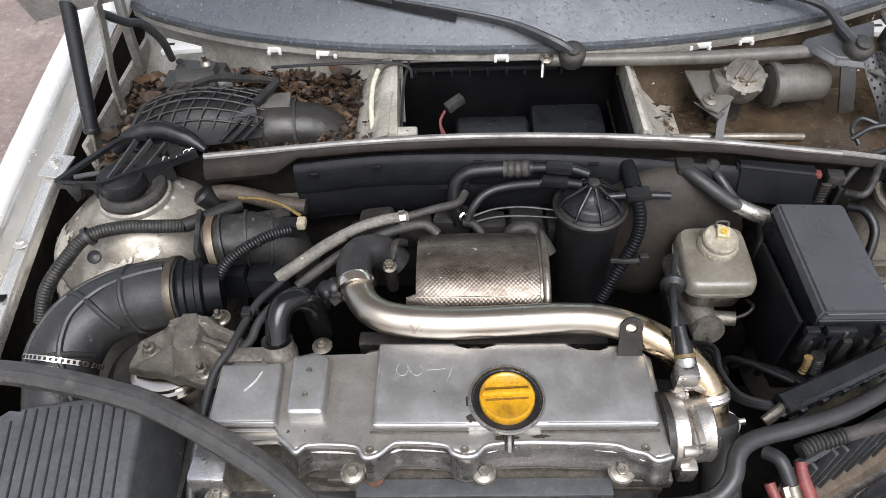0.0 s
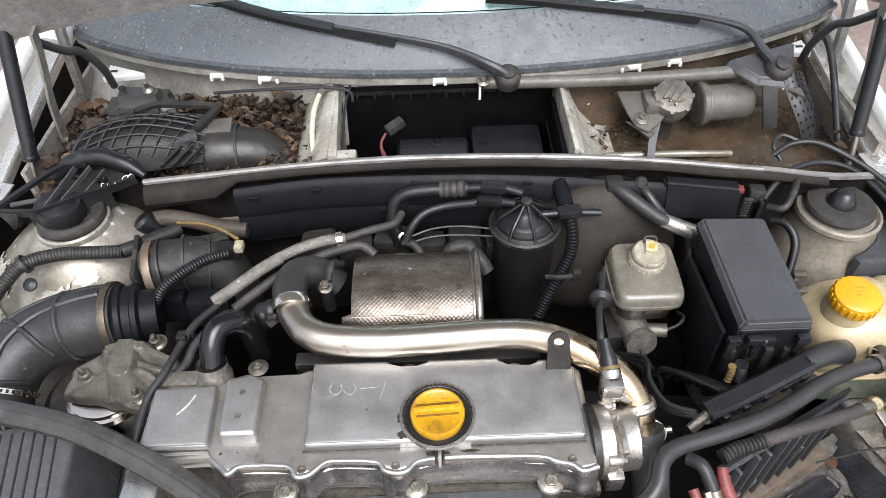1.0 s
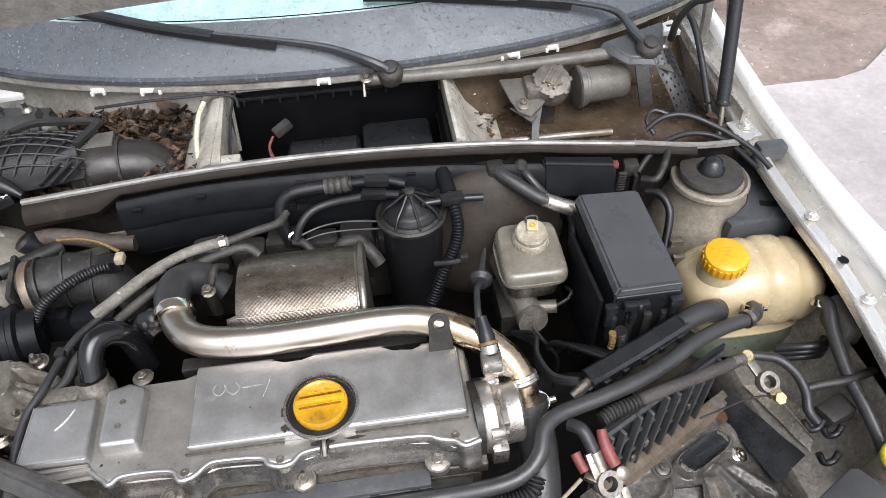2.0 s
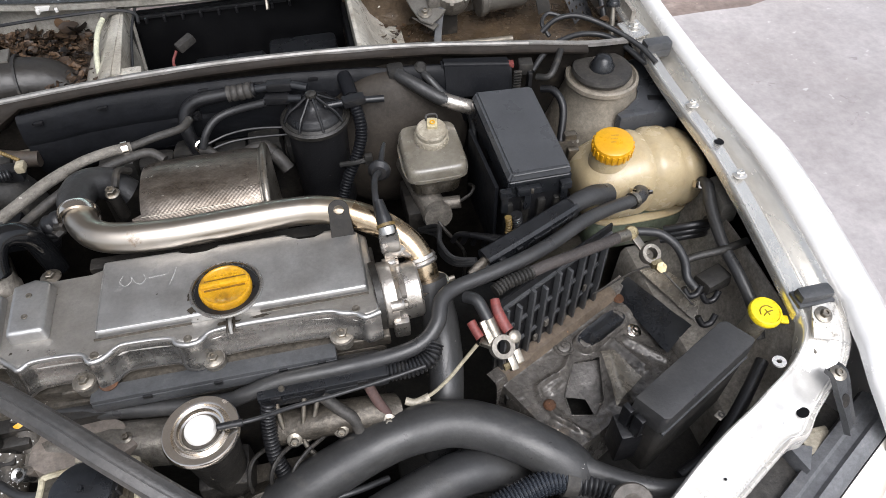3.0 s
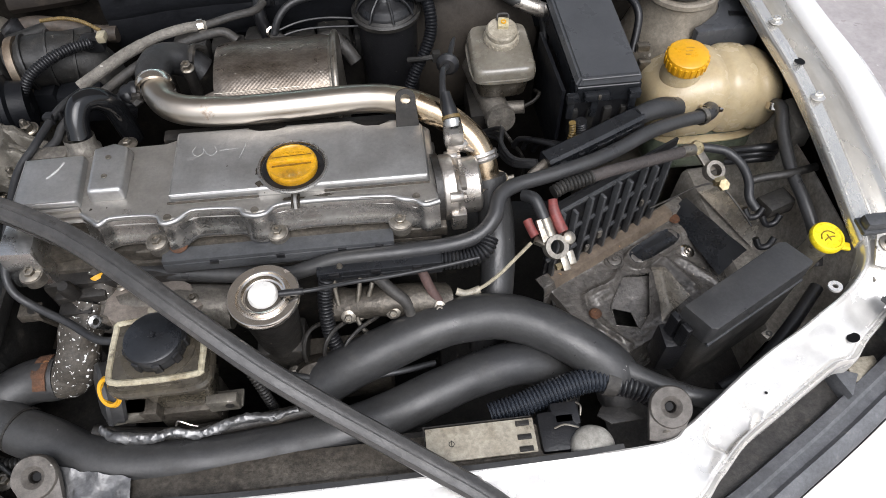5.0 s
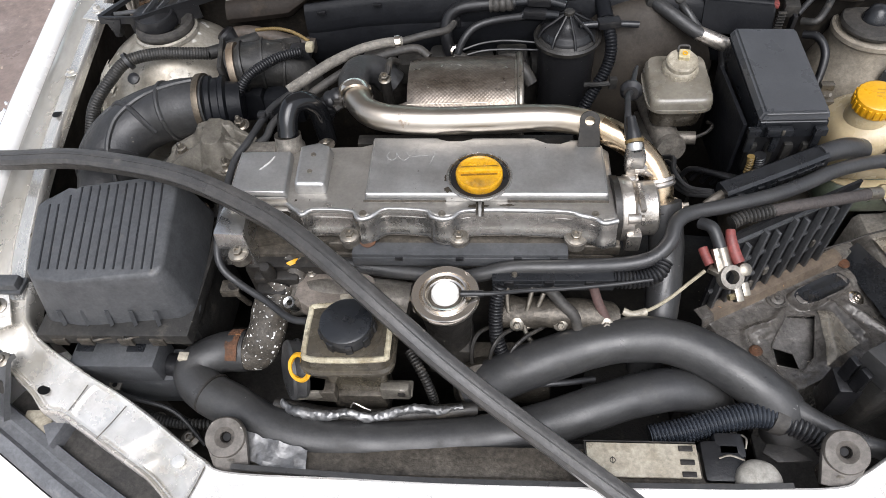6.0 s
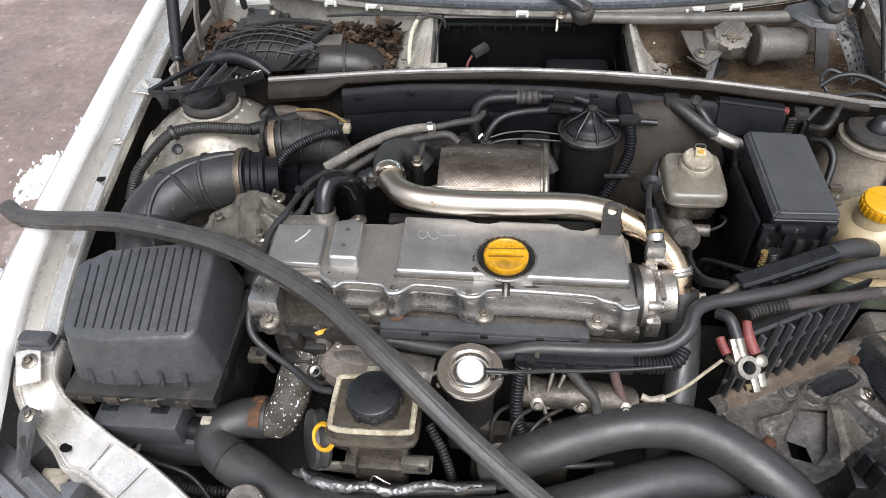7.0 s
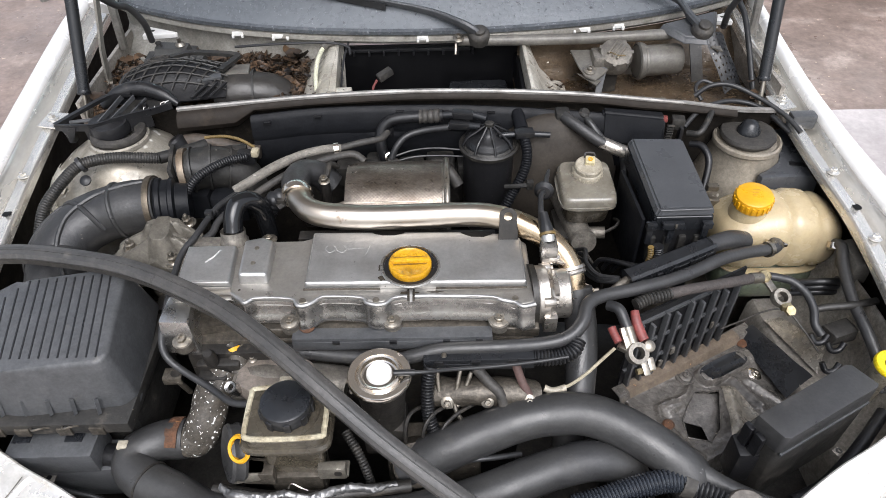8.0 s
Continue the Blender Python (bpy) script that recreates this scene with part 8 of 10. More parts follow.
def loft_box(lo, hi, z0, z1, bevel):
    bm = bmesh.new()
    a = [bm.verts.new((x, y, z)) for (x, y), z in zip(lo, z0)]
    b = [bm.verts.new((x, y, z)) for (x, y), z in zip(hi, z1)]
    n = len(a)
    bm.faces.new(a[::-1])
    bm.faces.new(b)
    for i in range(n):
        bm.faces.new((a[i], a[(i + 1) % n], b[(i + 1) % n], b[i]))
    bmesh.ops.bevel(bm, geom=bm.edges[:], offset=bevel, segments=3, affect="EDGES", clamp_overlap=True)
    return bm


# fuse box
fb = thing("fuse_box", (0.365, 0.48, 0.68), "tall black fuse box with a smooth plain lid", "fuse box")


def fuse_lid():
    c = [(0.322, 0.577, 0.862), (0.408, 0.577, 0.858), (0.415, 0.412, 0.843), (0.332, 0.412, 0.843)]
    bm = bmesh.new()
    top = [bm.verts.new(p) for p in c]
    low = [bm.verts.new((p[0] + (0.004 if p[0] > 0.37 else -0.006), p[1] + (0.003 if p[1] > 0.5 else -0.003), p[2] - 0.014)) for p in c]
    bm.faces.new(top)
    bm.faces.new(low[::-1])
    for i in range(4):
        bm.faces.new((low[i], low[(i + 1) % 4], top[(i + 1) % 4], top[i]))
    bmesh.ops.bevel(bm, geom=bm.edges[:], offset=0.003, segments=2, affect="EDGES", clamp_overlap=True)
    return bm


# Glossy black lid painted slate for the sky its top reflects.
part("lid", fuse_lid(), SLATE, fb, "smooth black lid, greyed for the sky it reflects")
part("lid_seam", tube([(0.334, 0.4095, 0.842), (0.413, 0.4105, 0.842)], 0.0012, 6, 2), GREYBLACK, fb)
part("rim", loft_box([(0.316, 0.580), (0.412, 0.580), (0.420, 0.408), (0.327, 0.408)], [(0.317, 0.579), (0.411, 0.579), (0.419, 0.409), (0.328, 0.409)], (0.812, 0.810, 0.800, 0.800), (0.848, 0.844, 0.829, 0.829), 0.003), BLACK_CLEAN, fb, "black lower rim of the lid")
part("body", join(box((0.368, 0.490, 0.735), (0.088, 0.150, 0.145), 0.006, None, (0.98, 1.05))), BLACK, fb)
for x in (0.322, 0.355, 0.408):
    part("latch", join(box((x, 0.402, 0.818), (0.016 if x != 0.355 else 0.034, 0.010, 0.012), 0.002), box((x, 0.404, 0.80), (0.010, 0.006, 0.04), 0.002)), BLACK_CLEAN, fb)
part("latch_pin", box((0.358, 0.396, 0.821), (0.004, 0.003, 0.008), 0.001), STEEL, fb)
for i in range(4):
    part("front_slot", box((0.330 + 0.024 * i, 0.410, 0.765), (0.012, 0.010, 0.05), 0.003), BLACK_DUSTY, fb)
part("yellow_flex", tube([(0.322, 0.384, 0.790), (0.324, 0.383, 0.775), (0.322, 0.380, 0.760)], 0.0042, 12, 6, None, (0.0046, 0.0008)), GOLD, fb, "yellow-striped conduit")
part("grey_flex", tube([(0.334, 0.386, 0.790), (0.337, 0.385, 0.772), (0.338, 0.383, 0.758)], 0.0075, 12, 6, None, (0.0042, 0.0010)), BLACK, fb)
sb = thing("side_bracket", (0.29, 0.48, 0.66), "black dusty plastic bracket behind the fuse box", "bracket")
part("wall", box((0.310, 0.480, 0.755), (0.006, 0.13, 0.13), 0.002, Matrix.Rotation(0.05, 4, "Z")), MOULD, sb)
for k in range(4):
    part("rod", tube([(0.255 + 0.014 * k, 0.435 - 0.006 * k, 0.70), (0.262 + 0.014 * k, 0.425 - 0.005 * k, 0.725), (0.285 + 0.012 * k, 0.400 - 0.004 * k, 0.742), (0.315 + 0.010 * k, 0.372 - 0.002 * k, 0.752)], 0.0042, 10, 5), BLACK, sb, "black pipe")
gb = thing("relay_cover", (0.61, 0.59, 0.74), "grey plastic cover beside the suspension tower", "cover")
COVER = [(0.548, 0.538), (0.545, 0.552), (0.566, 0.560), (0.594, 0.575), (0.606, 0.595), (0.609, 0.620), (0.606, 0.650), (0.600, 0.680), (0.640, 0.692), (0.652, 0.655), (0.655, 0.585), (0.648, 0.540)]
part("cover", prism(COVER, 0.735, 0.800, 0.006, 0.004), SLATE, gb)
part("label_plate", box((0.626, 0.572, 0.8005), (0.036, 0.012, 0.001), 0.0004, Matrix.Rotation(-0.25, 4, "Z")), BLACK, gb)

# brake fluid reservoir with servo and master cylinder
sv = thing("brake_servo", (0.20, 0.62, 0.66), "large dusty brown-grey brake servo drum", "brake servo")
part("drum", lathe([(0, -0.03), (0.10, -0.03), (0.122, -0.01), (0.126, 0.01), (0.122, 0.02), (0.108, 0.035), (0.07, 0.055), (0.03, 0.062), (0, 0.062)], 44, aim((0.200, 0.645, 0.745), (0.05, -1, 0.08))), BROWNDUST, sv)
part("rolled_edge", lathe([(0.124, -0.008), (0.129, -0.004), (0.129, 0.006), (0.124, 0.010)], 44, aim((0.200, 0.645, 0.745), (0.05, -1, 0.08))), BAYWALL, sv)
bt = thing("brake_fluid_reservoir", (0.24, 0.53, 0.74), "stained pale brake fluid reservoir with an ivory cap", "reservoir")


part("upper_half", skin([rounded(0.2455, 0.533, hx, hy, z, tilt=t, e=6.5) for hx, hy, z, t in ((0.0470, 0.0505, 0.788, 0.0), (0.0465, 0.0500, 0.799, 0.03), (0.0450, 0.0485, 0.8055, 0.07), (0.0420, 0.0455, 0.8095, 0.10), (0.036, 0.039, 0.8110, 0.11), (0.01, 0.01, 0.8115, 0.11))]), RES, bt, "stained translucent upper half")
part("seam", skin([rounded(0.2455, 0.533, hx, hy, z) for hx, hy, z in ((0.0475, 0.051, 0.783), (0.0495, 0.0525, 0.7835), (0.0495, 0.0525, 0.7885), (0.0475, 0.051, 0.789))]), RES, bt, "stained welded seam")
part("lower_half", skin([rounded(0.2455, 0.533, hx, hy, z) for hx, hy, z in ((0.030, 0.034, 0.742), (0.037, 0.040, 0.748), (0.043, 0.047, 0.784))]), RES_DARK, bt)
bc = part("cap", lathe([(0.0275, -0.006), (0.0275, 0.008), (0.026, 0.012), (0.0245, 0.013), (0.0245, 0.020), (0.022, 0.023), (0, 0.023)], 40, aim((0.248, 0.546, 0.812), (-0.02, -0.15, 1)) @ Matrix.Diagonal((0.94, 0.94, 0.98, 1))), IVORY, bt, "dirty ivory screw cap")
part("plug", box((0.250, 0.548, 0.836), (0.016, 0.017, 0.011), 0.002, Matrix.Rotation(-0.2, 4, "Z") @ Matrix.Rotation(0.2, 4, "X")), mat("cream_plastic", (0.46, 0.40, 0.25), 0.4, 0, (0.36, 0.30, 0.17), 40, 0.7), bc, "cream square plug")
for j in range(24):
    q = 2 * math.pi * j / 24
    part("grip_rib", box((0, 0, 0), (0.003, 0.003, 0.012), 0.0008, aim((0.248, 0.546, 0.812), (-0.02, -0.15, 1)) @ Matrix.Translation((0.0250 * math.cos(q), 0.0250 * math.sin(q), 0.002)) @ Matrix.Rotation(q, 4, "Z")), IVORY, bc)
part("plug_mark", lathe([(0.0022, 0), (0.004, 0), (0.004, 0.0008), (0.0022, 0.0008)], 16, aim((0.250, 0.546, 0.842), (0, -0.2, 1))), YELLOW, bc)
part("clip", tube([(0.243, 0.556, 0.838), (0.244, 0.562, 0.843), (0.258, 0.562, 0.843), (0.259, 0.556, 0.838)], 0.0018, 6, 3), RUBBER_DUST, bc)
mcx = thing("master_cylinder", (0.22, 0.50, 0.68), "dirty cast brake master cylinder with pipes", "master cylinder")
part("casting", join(tube([(0.215, 0.59, 0.738), (0.225, 0.54, 0.732), (0.238, 0.478, 0.722)], 0.021, 20, 3), lathe([(0, 0), (0.022, 0), (0.0235, 0.004), (0.022, 0.012), (0, 0.012)], 24, aim((0.239, 0.478, 0.722), (0.1, -1, 0.2))), tube([(0.250, 0.490, 0.728), (0.278, 0.484, 0.732)], 0.010, 14, 2)), CAST_DULL, mcx)
part("pipe", tube([(0.276, 0.484, 0.732), (0.294, 0.488, 0.740), (0.302, 0.497, 0.745), (0.298, 0.51, 0.74)], 0.0028, 8, 5), DARK, mcx)
part("pipe", tube([(0.228, 0.48, 0.73), (0.25, 0.455, 0.70), (0.275, 0.44, 0.66), (0.27, 0.43, 0.6)], 0.0028, 8, 5), DARK, mcx)
part("support", box((0.215, 0.52, 0.70), (0.04, 0.08, 0.05), 0.006), DARK, mcx)

# sensor lead standing up from the pump
sl = thing("sensor_lead", (0.145, 0.37, 0.83), "black sensor lead with a round grommet", "cable")
part("lead", tube([(0.150, 0.340, 0.846), (0.145, 0.360, 0.862), (0.144, 0.382, 0.876), (0.148, 0.412, 0.876), (0.157, 0.440, 0.862), (0.167, 0.478, 0.862), (0.172, 0.495, 0.860)], 0.0042, 12, 6, [0.0068, 0.0062, 0.0042, 0.0040, 0.0042, 0.0036, 0.002]), WIRE, sl)
part("grommet", lathe([(0, -0.008), (0.010, -0.007), (0.0150, -0.001), (0.0150, 0.003), (0.009, 0.008), (0, 0.009)], 26, aim((0.157, 0.440, 0.862), (0.2, 1, -0.2))), BLACK, sl, "round rubber grommet")
part("base", join(box((0.151, 0.328, 0.846), (0.025, 0.022, 0.022), 0.004), lathe([(0.0105, -0.004), (0.0115, 0.0), (0.0105, 0.006), (0.008, 0.008)], 22, aim((0.151, 0.338, 0.855), (-0.1, 0.7, 0.7)))), CAST_BRIGHT, sl, "bright connector base")
part("boot", lathe([(0.0095, -0.002), (0.0100, 0.010), (0.0078, 0.020), (0.0060, 0.034), (0, 0.034)], 22, aim((0.150, 0.342, 0.859), (-0.12, 0.85, 0.55))), BLACK, sl, "black rubber boot")
part("gold_seal", lathe([(0.0096, -0.002), (0.0118, -0.002), (0.0118, 0.002), (0.0096, 0.002)], 22, aim((0.150, 0.343, 0.860), (-0.12, 0.85, 0.55))), GOLD, sl, "gold-brown seal")

# battery tray and its ribbed side wall
ty = thing("battery_tray", (0.42, 0.26, 0.52), "empty rusty steel battery tray with a square hole", "battery tray")


TO, TU, TV = V((0.277, 0.257, 0.590)), V((0.893, 0.449, 0)), V((0.449, -0.893, 0))


def ease(a, b, x):
    f = min(1.0, max(0.0, (x - a) / (b - a)))
    return f * f * (3 - 2 * f)


def to_seg(p, a, b):
    d = b - a
    f = min(1.0, max(0.0, (p - a).dot(d) / d.length_squared))
    return (p - a - d * f).length


BEAD = [V((0.1085, 0.047)), V((0.0897, 0.0574)), V((0.074, 0.0574)), V((0.052, 0.0540)), V((0.0352, 0.0546)), V((0.0249, 0.0707)), V((0.022, 0.105)), V((0.040, 0.150))]
HOLE = [V((0.1063, 0.0590)), V((0.1411, 0.0776)), V((0.0989, 0.1281)), V((0.0717, 0.1378)), V((0.0449, 0.1154)), V((0.0588, 0.0877))]


def in_hole(u, v):
    for a, b in zip(HOLE, HOLE[1:] + HOLE[:1]):
        if (b.x - a.x) * (v - a.y) - (b.y - a.y) * (u - a.x) < 0:
            return False
    return True


def tray_height(u, v):
    """Relief of the pressed steel: rear ledge, long boss, bead round the hole, tented corner and two ribs."""
    p = V((u, v))
    z = 0.012 * (1 - ease(0.014, 0.022, v))
    e = (abs((u - 0.177 - 0.25 * (v - 0.048)) / 0.050) ** 4 + abs((v - 0.0478) / 0.0185) ** 4)
    z += 0.013 * (1 - ease(0.55, 1.25, e))
    z -= 0.0025 * (1 - ease(0.10, 0.40, e))
    d = min(to_seg(p, a, b) for a, b in zip(BEAD, BEAD[1:]))
    z += 0.0062 * math.exp(-(d / 0.0042) ** 2)
    z -= 0.006 * ease(0.0, 0.012, min(u - 0.030, v - 0.064, 0.12 - u))
    z += 0.011 * math.exp(-(to_seg(p, V((0.150, 0.086)), V((0.118, 0.140))) / 0.013) ** 2)
    z += 0.008 * math.exp(-(to_seg(p, V((0.178, 0.073)), V((0.182, 0.130))) / 0.0065) ** 2)
    z += 0.008 * math.exp(-(to_seg(p, V((0.198, 0.083)), V((0.219, 0.141))) / 0.0075) ** 2)
    z -= 0.012 * ease(0.190, 0.240, u) * ease(0.050, 0.08, v)
    z -= 0.060 * ease(0.158, 0.172, v) + 0.05 * ease(0.0, -0.012, u) * (v > 0.02)
    return z + 0.0012 * noise.noise(V((u * 60, v * 60, 1))) + 0.0007 * noise.noise(V((u * 170, v * 170, 4)))


def tray_plate():
    bm = bmesh.new()
    nu, nv = 150, 92
    grid = []
    for i in range(nu + 1):
        u = -0.012 + 0.288 * i / nu
        row = []
        for j in range(nv + 1):
            v = -0.004 + 0.176 * j / nv
            row.append(bm.verts.new(TO + TU * u + TV * v + V((0, 0, tray_height(u, v)))))
        grid.append(row)
    for i in range(nu):
        for j in range(nv):
            if not in_hole(-0.012 + 0.288 * (i + 0.5) / nu, -0.004 + 0.176 * (j + 0.5) / nv):
                bm.faces.new((grid[i][j], grid[i + 1][j], grid[i + 1][j + 1], grid[i][j + 1]))
    return bm


def on_tray(u, v, up=0.0):
    return TO + TU * u + TV * v + V((0, 0, tray_height(u, v) + up))


part("plate", thick(tray_plate(), 0.002), TRAYM, ty, "stained pressed steel plate")
rim = [on_tray(p.x, p.y, 0.0005) for p in HOLE]
part("ledge", rough_up(skin([[on_tray(u, -0.002, 0.0015), on_tray(u, 0.006, 0.0030), on_tray(u, 0.015, 0.0028), on_tray(u, 0.021, 0.0012)] for u in (0.008 + 0.236 * i / 30 for i in range(31))], caps=False, closed=False), 0.0008, 60), LEDGE, ty, "rust-brown rear ledge")
FLOOR_UV = ((0.1063, 0.0570, -0.004), (0.1440, 0.0780, -0.006), (0.1010, 0.1300, -0.018), (0.0740, 0.1400, -0.020), (0.0845, 0.1075, -0.018), (0.0600, 0.0870, -0.012))
wf0 = bmesh.new()
wf0.faces.new([wf0.verts.new(TO + TU * u + TV * v + V((0, 0, dz))) for u, v, dz in FLOOR_UV])
bmesh.ops.triangulate(wf0, faces=wf0.faces[:])
bmesh.ops.subdivide_edges(wf0, edges=wf0.edges[:], cuts=4, use_grid_fill=True)
part("sunken_floor", thick(rough_up(wf0, 0.0012, 40), 0.002), TRAYM, ty, "brown-grey sunken floor beside the hole")
part("hole_edge", tube(rim + rim[:1], 0.0013, 8, 1), TRAYM, ty, "bare edge of the square hole")
SC = [V((0.1480, 0.0730)), V((0.1680, 0.0840)), V((0.1650, 0.1400)), V((0.1020, 0.1480))]
part("worn_corner", rough_up(skin([[on_tray(*(SC[0].lerp(SC[1], i / 10).lerp(SC[3].lerp(SC[2], i / 10), j / 14)), 0.0022) for j in range(15)] for i in range(11)], caps=False, closed=False), 0.0010, 60), SCUFF, ty, "bare scuffed corner")
part("black_fold", rough_up(skin([[TO + TU * (a[0] + (b[0] - a[0]) * f) + TV * (a[1] + (b[1] - a[1]) * f) + V((0, 0, -0.002 + 0.020 * f + 0.004 * math.sin(math.pi * f))) for f in (0, 0.15, 0.35, 0.6, 0.85, 1.0)] for a, b in (((0.249 - 0.020 * k, 0.010 + 0.126 * k), (0.280 + 0.002 * k, 0.008 + 0.126 * k)) for k in (j / 14 for j in range(15)))], caps=False, closed=False), 0.0012, 40), BLACK_CLEAN, ty, "black folded edge of the tray")
part("black_patch", skin([[on_tray(0.177 + 0.046 * f * math.copysign(abs(math.cos(q)) ** 0.6, math.cos(q)), 0.0478 + 0.0150 * f * math.copysign(abs(math.sin(q)) ** 0.6, math.sin(q)), 0.0008) for q in (2 * math.pi * j / 40 for j in range(40))] for f in (1.0, 0.8, 0.55, 0.3, 0.03)], caps=False), BLACK_CLEAN, ty, "glossy black top of the boss")
for u, v, r in ((0.026, 0.088, 0.0085), (0.246, 0.0225, 0.0085)):
    part("bolt", rough_up(lathe([(0, 0), (r, 0), (r * 1.1, 0.002), (r * 0.8, 0.005), (0, 0.006)], 18, Matrix.Translation(on_tray(u, v, 0.001))), 0.0004, 60), RUST, ty, "rusty bolt head")
part("bolt_ring", lathe([(0.010, 0), (0.0165, 0), (0.0150, 0.0022), (0.0115, 0.0022)], 28, aim(on_tray(0.1144, 0.0300, 0.0005), (0, 0, 1))), TRAYM, ty, "embossed ring")
part("bolt", hexhead(aim(on_tray(0.1144, 0.0300, 0.001), (0, 0, 1)), 0.005, 0.004, 0.010), TRAYM, ty)
part("bolt", hexhead(aim(on_tray(0.2233, 0.0765, 0.001), (0.2, -0.2, 1)), 0.007, 0.005, 0.012), CHROME, ty)
part("leg", box((0.50, 0.30, 0.42), (0.03, 0.05, 0.30), 0.006), DARK, ty)
part("leg", box((0.30, 0.235, 0.43), (0.03, 0.03, 0.30), 0.006), DARK, ty)
rail = thing("inner_rail", (0.55, 0.27, 0.45), "dusty grey-brown chassis rail beside the battery tray", "chassis rail")
rows = []
for y in (0.44, 0.40, 0.36, 0.32, 0.28, 0.24, 0.20, 0.16, 0.12):
    x = 0.562 - 0.055 * (y - 0.25)
    rows.append([V((x - 0.004, y, 0.50)), V((x - 0.002, y, 0.592)), V((x + 0.004, y, 0.600)), V((x + 0.036, y, 0.602)), V((x + 0.048, y, 0.607)), V((x + 0.066, y, 0.632)), V((0.648, y, 0.690)), V((0.654, y, 0.735))])
part("rail", rough_up(thick(skin(rows, caps=False, closed=False), 0.002), 0.002, 18), RAILM, rail)
part("worn_plate", rough_up(skin([[V((0.553, 0.382, 0.610)).lerp(V((0.582, 0.386, 0.612)), i / 6).lerp(V((0.597, 0.267, 0.610)).lerp(V((0.614, 0.300, 0.640)), i / 6), j / 12) for j in range(13)] for i in range(7)], caps=False, closed=False), 0.0012, 40), SCUFF, rail, "bare scuffed plate")
part("post", box((0.60, 0.30, 0.44), (0.05, 0.2, 0.30), 0.01), DARK, rail)
pw = thing("battery_wall", (0.38, 0.31, 0.55), "black ribbed plastic battery side wall", "battery shield")
A, B = V((0.277, 0.260, 0)), V((0.472, 0.358, 0))
along = (B - A).normalized()
out = V((along.y, -along.x, 0))
part("sheet", sweep([(-0.002, 0.0), (-0.002, 0.165), (0.002, 0.165), (0.002, 0.0)], [A + V((0, 0, 0.60)) - out * 0.004, B + V((0, 0, 0.60)) - out * 0.004], 1), BLACK, pw)
for i in range(9):
    p = A.lerp(B, (i + 0.4) / 9)
    hi = 0.752 - 0.014 * (i % 2)
    part("rib", box((p.x + out.x * 0.004, p.y + out.y * 0.004, (0.60 + hi) / 2), (0.0050, 0.010, hi - 0.60), 0.0015, Matrix.Rotation(math.atan2(along.y, along.x), 4, "Z")), GREYBLACK, pw)
for z in (0.640, 0.692, 0.748):
    part("cross_rib", sweep([(-0.002, -0.0025), (-0.002, 0.0025), (0.007, 0.0025), (0.007, -0.0025)], [A + V((0, 0, z)), B + V((0, 0, z))], 1), GREYBLACK, pw)
for i in (1, 3, 4, 6, 8):
    p = A.lerp(B, (i + 0.9) / 11)
    part("worn_tab", box((p.x + out.x * 0.004, p.y + out.y * 0.004, 0.618 + 0.02 * (i % 3)), (0.008, 0.004, 0.014), 0.001, Matrix.Rotation(math.atan2(along.y, along.x), 4, "Z")), CAST_DULL, pw)

# battery leads
tp = thing("positive_battery_lead", (0.262, 0.22, 0.70), "loose battery clamp with red sleeved leads", "battery cable")
CL = aim((0.263, 0.199, 0.765), (0.15, -0.55, 0.8))
part("clamp_ring", lathe([(0.0088, -0.007), (0.0150, -0.007), (0.0160, 0.0), (0.0150, 0.007), (0.0088, 0.007), (0.0088, -0.007)], 28, CL), CAST_DULL, tp, "grey lead clamp ring")
part("clamp_ears", join(box((0, 0, 0), (0.010, 0.020, 0.012), 0.002, CL @ Matrix.Translation((0.004, -0.022, 0))), box((0, 0, 0), (0.010, 0.018, 0.012), 0.002, CL @ Matrix.Translation((0.014, -0.018, 0))), box((0, 0, 0), (0.018, 0.030, 0.008), 0.002, CL @ Matrix.Translation((-0.006, 0.024, 0)))), STEEL, tp)
part("clamp_bolt", lathe([(0, 0), (0.0045, 0), (0.0045, 0.024), (0, 0.024)], 6, CL @ Matrix.Translation((-0.008, -0.024, 0)) @ Matrix.Rotation(math.pi / 2, 4, "Y")), BRASS, tp)
part("red_sleeve", tube([(0.266, 0.250, 0.795), (0.266, 0.240, 0.790), (0.270, 0.226, 0.780), (0.275, 0.214, 0.774)], 0.0065, 14, 5, [0.006, 0.0068, 0.0078, 0.0072]), RED, tp, "faded red sleeve")
part("lug", lathe([(0, -0.005), (0.0085, -0.005), (0.0095, 0.0), (0.008, 0.005), (0.004, 0.007), (0, 0.007)], 20, aim((0.280, 0.207, 0.770), (0.1, -0.5, 0.8))), STEEL, tp, "bolted lug")
part("thick_cable", tube([(0.232, 0.262, 0.795), (0.243, 0.250, 0.800), (0.250, 0.235, 0.790), (0.256, 0.218, 0.776)], 0.0078, 14, 5), WIRE, tp, "thick black lead")
part("crimp", tube([(0.252, 0.229, 0.786), (0.258, 0.212, 0.772)], 0.0085, 14, 3), STEEL, tp)
part("red_sleeve", tube([(0.232, 0.232, 0.782), (0.235, 0.222, 0.778), (0.239, 0.212, 0.774)], 0.006, 12, 4), RED, tp, "faded red sleeve")
part("lug", box((0.246, 0.206, 0.768), (0.018, 0.010, 0.008), 0.002, Matrix.Rotation(-0.6, 4, "Z")), STEEL, tp)
part("white_wire", tube([(0.234, 0.207, 0.768), (0.215, 0.197, 0.754), (0.195, 0.186, 0.740), (0.175, 0.178, 0.728), (0.160, 0.174, 0.722)], 0.0024, 8, 6), WHITEWIRE, tp, "white wire")
